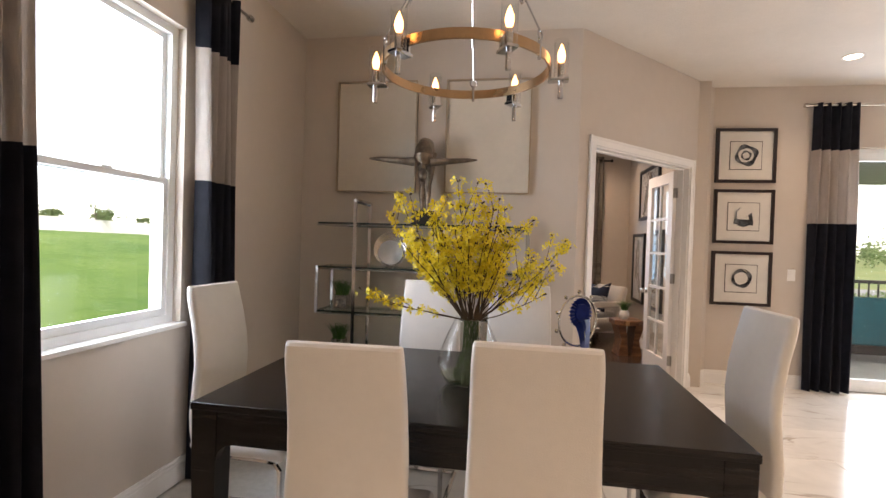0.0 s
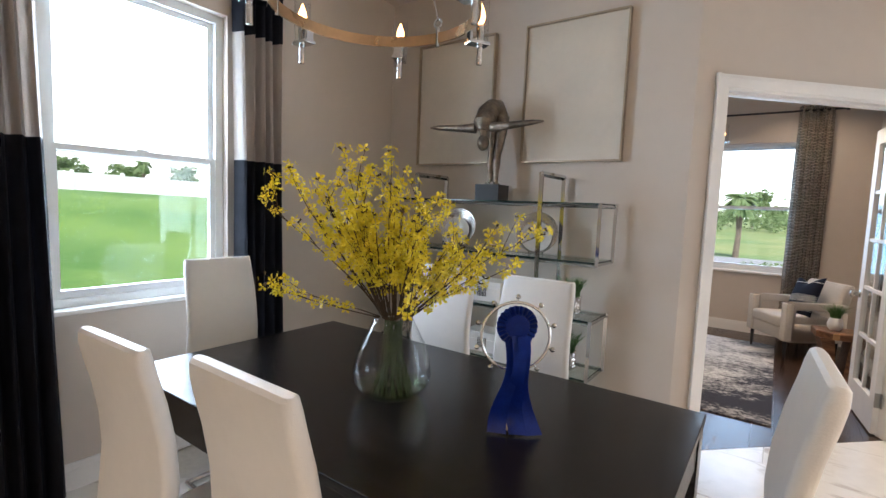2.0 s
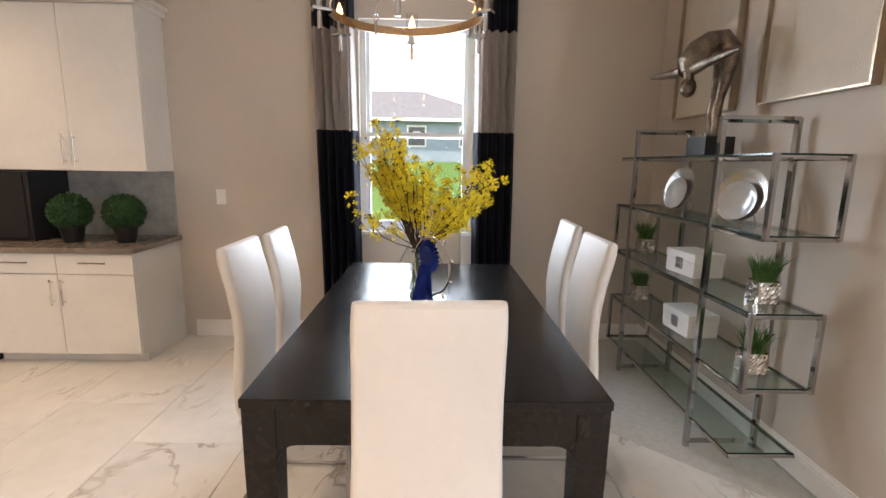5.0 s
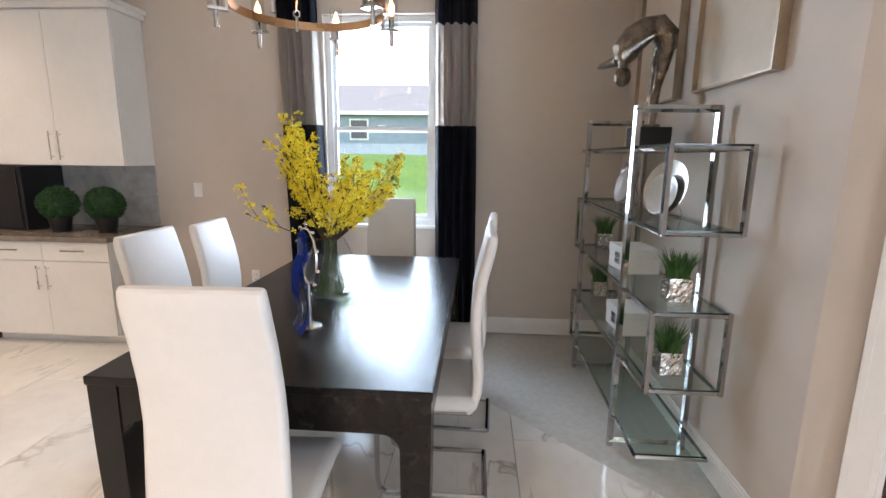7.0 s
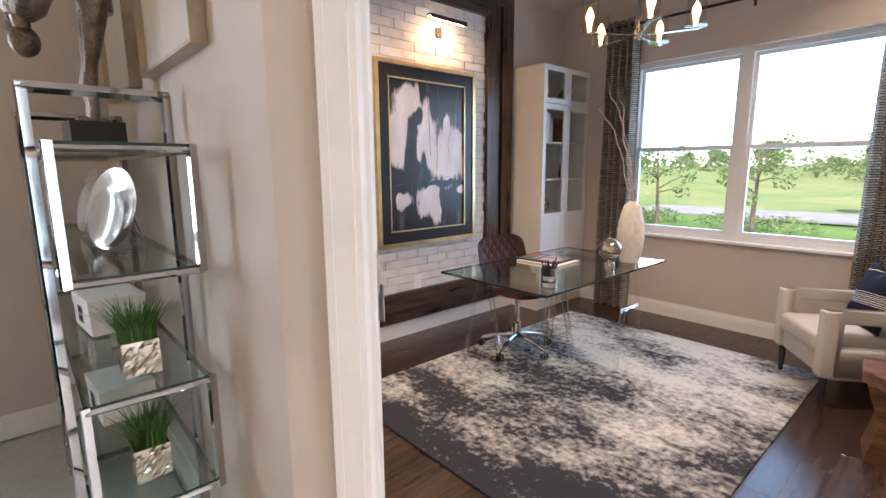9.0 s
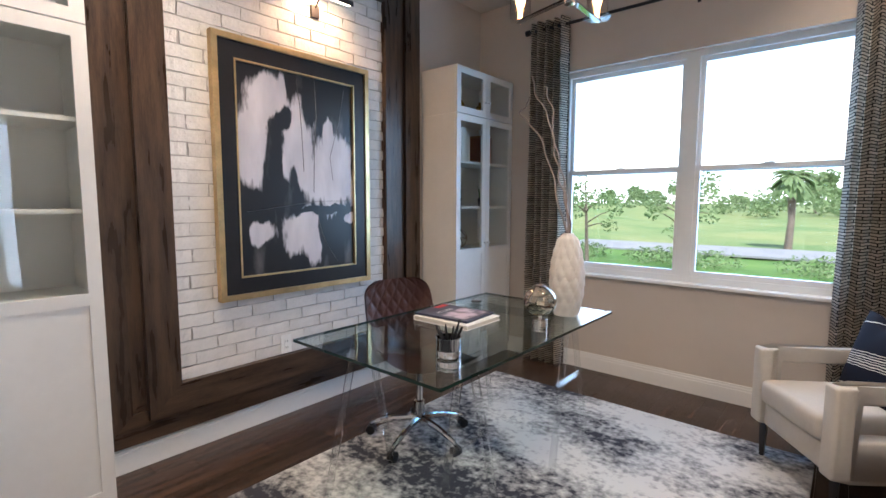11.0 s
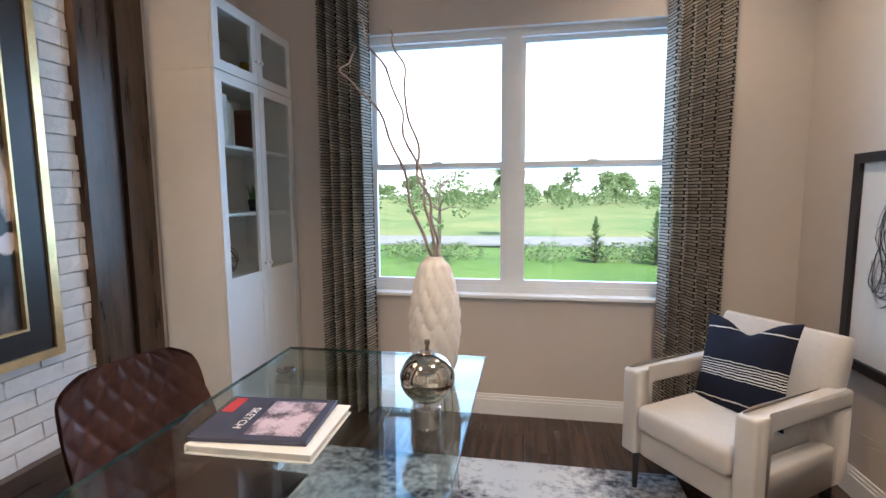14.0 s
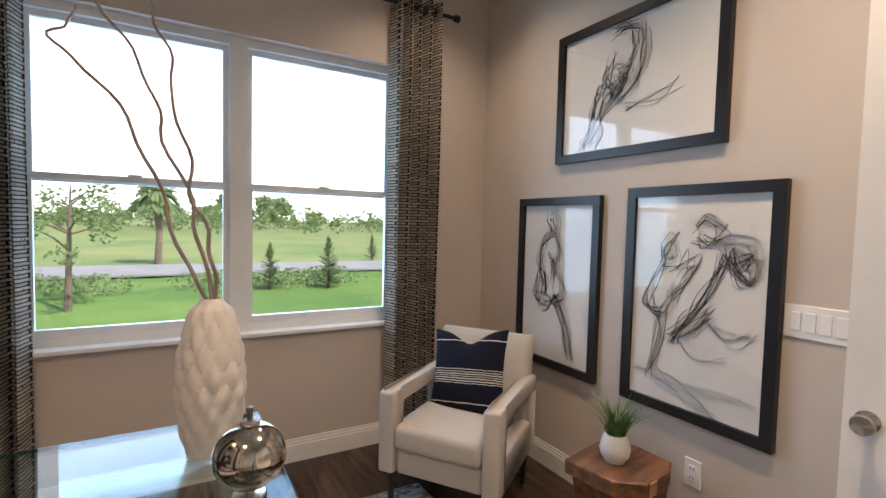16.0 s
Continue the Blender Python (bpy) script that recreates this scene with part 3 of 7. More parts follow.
def bookcase():
    x0, x1, y0, y1, H = OW + 0.003, -1.335, 7.43, 8.205, 2.385
    ob = thing("bookcase", "tall white bookcase with glazed doors", "bookcase")
    t = 0.018
    zt = 2.03
    for d in ((x0, x1, y0, y0 + t, 0, zt), (x0, x1, y1 - t, y1, 0, zt), (x0, x0 + 0.006, y0 + t, y1 - t, 0.06, zt), (x0 + 0.006, x1, y0 + t, y1 - t, zt - t, zt), (x0 + 0.006, x1 - 0.01, y0 + t, y1 - t, 0, 0.08), (x0 + 0.006, x1, y0 + t, y1 - t, 0.95, 0.95 + t)):
        part("carcase_panel", boxes(d), M_BOOKWHITE, ob)
    for d in ((x0, x1, y0, y0 + t, zt + 0.001, H), (x0, x1, y1 - t, y1, zt + 0.001, H), (x0, x0 + 0.006, y0 + t, y1 - t, zt + 0.001, H), (x0 + 0.006, x1, y0 + t, y1 - t, H - t, H), (x0 + 0.006, x1, y0 + t, y1 - t, zt + 0.001, zt + t)):
        part("top_panel", boxes(d), M_BOOKWHITE, ob)
    for z in (1.30, 1.66):
        part("shelf", boxes((x0 + 0.006, x1 - 0.012, y0 + t, y1 - t, z, z + 0.018)), M_BOOKWHITE, ob)
    w = (y1 - y0) / 2
    for i in range(2):
        a, b = y0 + i * w + 0.0015, y0 + (i + 1) * w - 0.0015
        for lo, hi, panel in ((0.085, zt - 0.002, 0.93), (zt + 0.004, H - 0.002, None)):
            fr = 0.05
            bm = boxes((x1 + 0.001, x1 + 0.02, a, a + fr, lo, hi), (x1 + 0.001, x1 + 0.02, b - fr, b, lo, hi), (x1 + 0.001, x1 + 0.02, a + fr, b - fr, lo, lo + fr), (x1 + 0.001, x1 + 0.02, a + fr, b - fr, hi - fr, hi))
            zg = lo + fr
            if panel:
                box(bm, x1 + 0.001, x1 + 0.02, a + fr, b - fr, panel, panel + fr)
                box(bm, x1 + 0.004, x1 + 0.015, a + fr, b - fr, lo + fr, panel)
                zg = panel + fr
            d = part("door", bm, M_BOOKWHITE, ob)
            g = part("pane", boxes((x1 + 0.008, x1 + 0.012, a + fr, b - fr, zg, hi - fr)), M_GLASS, d)
            g.visible_shadow = False
            ky = b - 0.02 if i == 0 else a + 0.02
            kz = 1.02 if panel else lo + 0.12
            part("knob", lathe([(0.006, 0), (0.006, 0.012), (0.012, 0.016), (0.012, 0.022), (0.0, 0.025)], 14), M_TRIM, d, "", True, pose(x1 + 0.02, ky, kz, 0, 90, 0))
    return ob


bc = bookcase()
copy_thing(bc, pose(0, -3.07, 0))


def armchair(m):
    """Seat front on -y, width along x."""
    ob = thing("armchair", "cream upholstered armchair with open wooden-framed arms", "chair", m=m)
    D = 0.72
    part("seat_base", soft_box(-0.222, 0.222, -D / 2 + 0.02, D / 2 - 0.12, 0.20, 0.33, 0.02, 3), M_FABRIC, ob, smooth=True)
    part("seat_cushion", soft_box(-0.222, 0.222, -D / 2 - 0.01, D / 2 - 0.14, 0.325, 0.45, 0.035, 4), M_FABRIC, ob, smooth=True)
    bk = [(0.18, 0.30), (0.20, 0.39), (0.235, 0.52), (0.275, 0.65), (0.305, 0.745), (0.32, 0.785), (0.325, 0.80)]
    part("backrest", padded(bk, 0.13, lambda f: 0.57 - 0.03 * f, 4), M_FABRIC, ob, smooth=True)
    for s in (-1, 1):
        x0, x1 = sorted((s * 0.225, s * 0.31))
        arm = bmesh.new()
        for d in ((x0, x1, -D / 2, -D / 2 + 0.085, 0.20, 0.60), (x0, x1, -D / 2 + 0.085, D / 2 - 0.08, 0.53, 0.60), (x0, x1, D / 2 - 0.19, D / 2 - 0.08, 0.20, 0.53), (x0, x1, -D / 2 + 0.085, D / 2 - 0.19, 0.20, 0.38)):
            box(arm, *d)
        bmesh.ops.remove_doubles(arm, verts=arm.verts, dist=0.0005)
        bmesh.ops.bevel(arm, geom=[e for e in arm.edges if e.is_manifold and e.calc_face_angle(0) > 0.5], offset=0.016, segments=3, profile=0.5, affect="EDGES")
        part("arm", arm, M_FABRIC, ob, smooth=True)
        for y in (-D / 2 + 0.05, D / 2 - 0.14):
            bm = lathe([(0.014, 0), (0.024, 0.20)], 4, s * 0.262, y)
            part("leg", bm, M_BLACK, ob, "dark tapered wooden leg")
    return ob


ARM_AT = (1.118, 7.495, -55)
armchair(pose(*ARM_AT[:2], 0, 0, 0, ARM_AT[2]))


def curtain(name, width, height, folds, depth, bands, m, label, group, seed, lean=0.0):
    """A pleated hanging in the local xz plane: bands are (top height, material)."""
    rng = random.Random(seed)
    ob = thing(name, label, "curtain", group, m)
    n = folds * 10
    ph = [rng.uniform(-0.5, 0.5) for _ in range(folds + 2)]
    def wave(i, z):
        u = i / 10
        k = int(u)
        a = 1 + 0.25 * ph[k]
        spread = 0.55 + 0.45 * (1 - z / height)
        return depth * a * math.cos(2 * math.pi * u) * (0.75 + 0.25 * spread) + 0.012 * math.sin(u * 2.1 + z * 1.7 + seed)
    z_lo = 0.012
    for bname, z0, z1, material, lab in bands:
        bm = bmesh.new()
        rows = max(2, int((z1 - z0) / 0.12) + 1)
        grid = []
        for r in range(rows + 1):
            z = z0 + (z1 - z0) * r / rows
            flare = 1.0 + 0.05 * (1 - z / height) + 0.008 * math.sin(z * 5 + seed)
            grid.append([bm.verts.new(((i / n - 0.5) * width * flare + lean * (1 - z / height), wave(i, z), max(z, z_lo))) for i in range(n + 1)])
        for a, b in zip(grid, grid[1:]):
            for i in range(n):
                bm.faces.new((a[i], a[i + 1], b[i + 1], b[i]))
        bmesh.ops.solidify(bm, geom=bm.faces[:], thickness=0.004)
        part(bname, bm, material, ob, lab, True)
    return ob


def rod(name, a, b, r, material, label, brackets, wall_dir, reach):
    ob = thing(name, label, "curtain rod")
    A, B = Vector(a), Vector(b)
    d = (B - A).normalized()
    part("rod_tube", tube(bmesh.new(), [A, B], r, 12), material, ob, smooth=True)
    for e, s in ((A, -1), (B, 1)):
        bm = bmesh.new()
        tube(bm, [e, e + d * s * 0.012, e + d * s * 0.015, e + d * s * 0.045, e + d * s * 0.05], [r, r, r * 1.9, r * 1.9, r * 1.2], 12)
        part("finial", bm, material, ob, smooth=True)
    for f in brackets:
        p = A.lerp(B, f)
        q = p + Vector(wall_dir) * reach
        bm = tube(bmesh.new(), [p - Vector((0, 0, r + 0.004)), q - Vector((0, 0, r + 0.004))], 0.006, 8)
        tube(bm, [q - Vector((0, 0, 0.05)), q + Vector((0, 0, 0.02))], 0.011, 8)
        part("bracket", bm, material, ob, smooth=True)
    return ob


def woven_bands():
    """Rows of short cream dashes on a dark ground."""
    m = bpy.data.materials.new("patterned_drape")
    m.use_nodes = True
    nt = m.node_tree
    b = nt.nodes["Principled BSDF"]
    b.inputs["Roughness"].default_value = 0.9
    co = nt.nodes.new("ShaderNodeTexCoord")
    wob = nt.nodes.new("ShaderNodeTexNoise")
    wob.inputs["Scale"].default_value, wob.inputs["Detail"].default_value = 26, 3
    nt.links.new(co.outputs["Object"], wob.inputs[0])
    ma = nt.nodes.new("ShaderNodeVectorMath")
    ma.operation = "MULTIPLY_ADD"
    ma.inputs[1].default_value = (0.010, 0.010, 0.0035)
    nt.links.new(wob.outputs["Color"], ma.inputs[0])
    nt.links.new(co.outputs["Object"], ma.inputs[2])
    mp = nt.nodes.new("ShaderNodeMapping")
    mp.inputs["Rotation"].default_value = (radians(90), 0, 0)
    nt.links.new(ma.outputs[0], mp.inputs[0])
    br = nt.nodes.new("ShaderNodeTexBrick")
    br.inputs["Scale"].default_value = 1.0
    br.inputs["Brick Width"].default_value, br.inputs["Row Height"].default_value = 0.07, 0.018
    br.inputs["Mortar Size"].default_value, br.inputs["Mortar Smooth"].default_value = 0.0031, 0.2
    br.inputs["Color1"].default_value, br.inputs["Color2"].default_value = (0.70, 0.63, 0.53, 1), (0.44, 0.39, 0.33, 1)
    br.inputs["Mortar"].default_value = (0.018, 0.015, 0.014, 1)
    nt.links.new(mp.outputs[0], br.inputs[0])
    spot = nt.nodes.new("ShaderNodeTexNoise")
    spot.inputs["Scale"].default_value, spot.inputs["Detail"].default_value = 55, 2
    nt.links.new(co.outputs["Object"], spot.inputs[0])
    mr = nt.nodes.new("ShaderNodeMapRange")
    mr.inputs[1].default_value, mr.inputs[2].default_value = 0.65, 0.69
    nt.links.new(spot.outputs[0], mr.inputs[0])
    mx = nt.nodes.new("ShaderNodeMix")
    mx.data_type = "RGBA"
    mx.inputs[7].default_value = (0.020, 0.017, 0.016, 1)
    nt.links.new(mr.outputs[0], mx.inputs[0])
    nt.links.new(br.outputs["Color"], mx.inputs[6])
    nt.links.new(mx.outputs[2], b.inputs["Base Color"])
    return m


M_DRAPE = woven_bands()
TRI = lambda h: [("lower_band", 0.0, 1.675, M_NAVY, "dark navy lower band"), ("middle_band", 1.675, 2.40, M_TAUPE, "taupe satin middle band"), ("upper_band", 2.40, h, M_NAVY, "dark navy upper band")]
for y, s, ln in ((1.585, 1, 0.05), (2.79, 2, 0.03)):
    curtain("curtain", 0.31, 2.78, 5, 0.042, TRI(2.78), Matrix.Translation((XW + 0.10, y, 0)) @ pose(0, 0, 0, 0, 0, 90), "navy and taupe banded floor-length curtain on a rod", "dining curtains", s, ln)
rod("curtain_rod", (XW + 0.10, 1.36, 2.76), (XW + 0.10, 3.06, 2.76), 0.011, M_NICKEL, "slim satin nickel curtain rod over the dining window", (0.06, 0.94), (-1, 0, 0), 0.098)
curtain("curtain", 0.42, 2.86, 5, 0.035, TRI(2.86), Matrix.Translation((3.04, YF - 0.085, 0)), "navy and taupe banded floor-length curtain beside the sliding door", "patio curtains", 5)
rod("curtain_rod", (2.78, YF - 0.085, 2.84), (5.9, YF - 0.085, 2.84), 0.011, M_NICKEL, "slim satin nickel curtain rod over the patio door", (0.03, 0.5, 0.97), (0, 1, 0), 0.083)
for x, s in ((-0.94, 3), (1.118, 4)):
    dr = curtain("drape", 0.34, 2.80, 5, 0.055, [("cloth", 0.0, 2.68, M_DRAPE, "black and cream woven cloth"), ("heading", 2.68, 2.80, M_DRAPE, "woven cloth heading")], Matrix.Translation((x, ON - 0.09, 0)), "black and cream woven-pattern floor-length drape", "study drapes", s)
    for k in range(5):
        bm = tube(bmesh.new(), [(0, 0.024 * math.cos(t), 0.024 * math.sin(t)) for t in [i * math.pi / 8 for i in range(16)]], 0.004, 6, closed=True)
        part("grommet", bm, M_BLACK, dr, "dark metal grommet", True, pose((k + 0.25) / 5 * 0.32 - 0.16, 0, 2.742))
rod("curtain_rod", (-1.10, ON - 0.09, 2.74), (1.36, ON - 0.09, 2.74), 0.012, M_BLACK, "thin black curtain rod over the study window", (0.08, 0.5, 0.92), (0, 1, 0), 0.088)

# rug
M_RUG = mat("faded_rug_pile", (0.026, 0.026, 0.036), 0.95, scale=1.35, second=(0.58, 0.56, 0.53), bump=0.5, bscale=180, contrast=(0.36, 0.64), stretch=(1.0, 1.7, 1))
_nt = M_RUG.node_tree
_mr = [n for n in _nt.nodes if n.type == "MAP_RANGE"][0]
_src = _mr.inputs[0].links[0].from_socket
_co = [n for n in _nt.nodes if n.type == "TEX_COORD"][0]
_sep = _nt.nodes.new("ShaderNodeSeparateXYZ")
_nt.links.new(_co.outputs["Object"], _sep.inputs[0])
_gr = _nt.nodes.new("ShaderNodeMapRange")      # pile tone: darker at low y, paler at high y
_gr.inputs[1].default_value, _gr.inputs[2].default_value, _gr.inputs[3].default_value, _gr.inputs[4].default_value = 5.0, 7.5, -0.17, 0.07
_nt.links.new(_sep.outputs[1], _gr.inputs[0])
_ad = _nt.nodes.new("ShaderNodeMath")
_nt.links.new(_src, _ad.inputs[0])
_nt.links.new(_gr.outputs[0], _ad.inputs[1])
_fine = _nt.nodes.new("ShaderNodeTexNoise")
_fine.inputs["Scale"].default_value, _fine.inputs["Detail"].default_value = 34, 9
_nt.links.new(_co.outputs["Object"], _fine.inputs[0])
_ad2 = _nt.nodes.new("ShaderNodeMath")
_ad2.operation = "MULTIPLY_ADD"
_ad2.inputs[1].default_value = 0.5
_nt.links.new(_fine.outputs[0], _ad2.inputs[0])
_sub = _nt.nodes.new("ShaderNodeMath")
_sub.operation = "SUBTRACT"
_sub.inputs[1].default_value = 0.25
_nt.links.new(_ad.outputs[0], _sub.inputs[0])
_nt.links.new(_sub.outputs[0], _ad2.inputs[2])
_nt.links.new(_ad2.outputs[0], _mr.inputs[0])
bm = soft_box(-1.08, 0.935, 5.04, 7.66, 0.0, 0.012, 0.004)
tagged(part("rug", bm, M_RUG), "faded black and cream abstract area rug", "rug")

# picture panels on the shelf wall
M_CANVAS = mat("blank_canvas", (0.60, 0.54, 0.46), 0.8, scale=3, vary=0.04, bump=0.25, bscale=150)
M_CHAMPAGNE = mat("champagne_frame", (0.42, 0.34, 0.25), 0.35, 0.8, scale=8, vary=0.1)


def framed(name, label, w, h, m, frame_w, depth, frame_mat, insides, group=""):
    """Hangs on the local xz plane with its face at -y; insides are (inset, material, part name)."""
    ob = thing(name, label, "picture", group, m)
    bm = boxes((-w / 2, -w / 2 + frame_w, -depth, 0, 0, h), (w / 2 - frame_w, w / 2, -depth, 0, 0, h), (-w / 2 + frame_w, w / 2 - frame_w, -depth, 0, 0, frame_w), (-w / 2 + frame_w, w / 2 - frame_w, -depth, 0, h - frame_w, h))
    part("picture_frame", bm, frame_mat, ob)
    for k, (ins, mt, nm) in enumerate(insides):
        y = -depth * 0.45 - 0.003 * k
        part(nm, boxes((-w / 2 + ins, w / 2 - ins, y, y + 0.002, ins, h - ins)), mt, ob)
    return ob


for xa, xb in ((-1.535, -0.862), (-0.626, 0.048)):
    framed("canvas_panel", "cream textured canvas panel in a thin champagne frame", xb - xa, 0.905, pose((xa + xb) / 2, YB - 0.002, 1.77), 0.010, 0.045, M_CHAMPAGNE, [(0.010, M_CANVAS, "canvas")], "pair of panels")


# ---- dining things ----
M_BULB = glow("lit_bulb", (1.0, 0.50, 0.18), 6.0)
M_BRONZE = mat("cast_pewter", (0.20, 0.16, 0.125), 0.33, 0.9, scale=14, vary=0.45, bump=0.8, bscale=45, rvary=0.1)
M_CLEAR = sheer_glass("clear_blown_glass", (0.995, 0.998, 0.995), 0.6)
M_CYLINDER = sheer_glass("lamp_glass", (0.93, 0.93, 0.92), 1.8)
M_PETAL = mat("yellow_petal", (0.80, 0.60, 0.012), 0.55, scale=30, second=(0.90, 0.76, 0.05))
M_TWIG = mat("brown_twig", (0.075, 0.045, 0.022), 0.8, scale=20, vary=0.3)
M_STEM = mat("green_stem", (0.05, 0.075, 0.02), 0.6, scale=20, vary=0.3)
M_BLUE = mat("royal_blue_satin", (0.008, 0.035, 0.28), 0.35, scale=20, vary=0.25)
M_BLADE = mat("grass_blade", (0.035, 0.10, 0.018), 0.5, scale=20, second=(0.09, 0.20, 0.045))
M_SILVER = mat("hammered_silver", (0.62, 0.58, 0.54), 0.22, 1.0, scale=8, vary=0.08, bump=0.2, bscale=30)
M_PLATE = mat("silver_plate", (0.50, 0.475, 0.44), 0.24, 0.85, scale=8, vary=0.06)
M_BOX = mat("white_card", (0.74, 0.72, 0.69), 0.5, scale=6, vary=0.03)


def chandelier():
    cx, cy, R, z = -0.255, 2.22, 0.335, 2.085
    ob = thing("chandelier", "round brushed nickel chandelier with six lit candle lamps", "chandelier", m=pose(cx, cy, 0))
    bm = lathe([(R - 0.004, z - 0.019), (R + 0.004, z - 0.019), (R + 0.004, z + 0.019), (R - 0.004, z + 0.019), (R - 0.004, z - 0.019)], 72, cap=False)
    part("ring", bm, M_WARMRING, ob, smooth=True)
    for k in range(6):
        a = radians(60 * k - 1)
        c, s = math.cos(a), math.sin(a)
        mm = pose(c * (R + 0.045), s * (R + 0.045), z - 0.055, 0, 0, 60 * k - 1)
        bm = soft_box(-0.05, 0.03, -0.022, 0.022, -0.006, 0.006, 0.002)
        box(bm, -0.046, -0.037, -0.014, 0.014, 0.006, 0.06)
        lm = part("candle_arm", bm, M_CHROME, ob, "polished chrome candle arm", m=mm)
        part("drop", lathe([(0.0, -0.075), (0.010, -0.073), (0.010, -0.006)], 12), M_CHROME, lm, smooth=True)
        part("candle_tube", lathe([(0.014, 0.006), (0.014, 0.062), (0.010, 0.066)], 14), M_CHROME, lm, smooth=True)
        part("bulb", lathe([(0.006, 0.066), (0.013, 0.078), (0.016, 0.094), (0.013, 0.112), (0.006, 0.130), (0.001, 0.142)], 14), M_BULB, lm, "lit candle bulb", True)
        gl = part("glass_cylinder", lathe([(0.029, 0.006), (0.029, 0.155)], 24, cap=False), M_CYLINDER, lm, "clear glass cylinder", True)
        gl.visible_shadow = False
    for k in (90, 210, 330):
        c, s = math.cos(radians(k)), math.sin(radians(k))
        p0 = Vector((c * R, s * R, z + 0.018))
        top = Vector((c * 0.02, s * 0.02, 2.80))
        bm = tube(bmesh.new(), [p0 + Vector((0, 0, -0.05)), p0 + Vector((0, 0, 0.02))], 0.007, 8)
        ring = [(p0.x + math.cos(t) * 0.016 * -s, p0.y + math.cos(t) * 0.016 * c, p0.z + 0.036 + math.sin(t) * 0.016) for t in [i * math.pi / 6 for i in range(12)]]
        tube(bm, ring, 0.0035, 6, closed=True)
        part("hook", bm, M_CHROME, ob, smooth=True)
        part("rod", tube(bmesh.new(), [p0 + Vector((0, 0, 0.05)), top], 0.0035, 8), M_CHROME, ob, smooth=True)
        mid = p0.lerp(top, 0.25)
        part("coupling", tube(bmesh.new(), [mid, mid + (top - p0).normalized() * 0.05], 0.006, 8), M_CHROME, ob, smooth=True)
    part("stem", lathe([(0.03, 2.79), (0.03, 2.82), (0.008, 2.84), (0.008, CEIL - 0.03)], 16), M_CHROME, ob, smooth=True)
    part("canopy", lathe([(0.02, CEIL - 0.035), (0.055, CEIL - 0.025), (0.06, CEIL - 0.001)], 24), M_NICKEL, ob, smooth=True)
    return ob


chandelier()
for k in range(6):
    a = radians(60 * k - 1)
    lamp("candle_lamp", "POINT", pose(-0.255 + 0.38 * math.cos(a), 2.22 + 0.38 * math.sin(a), 2.125), 32.0, WARM, 0.016)


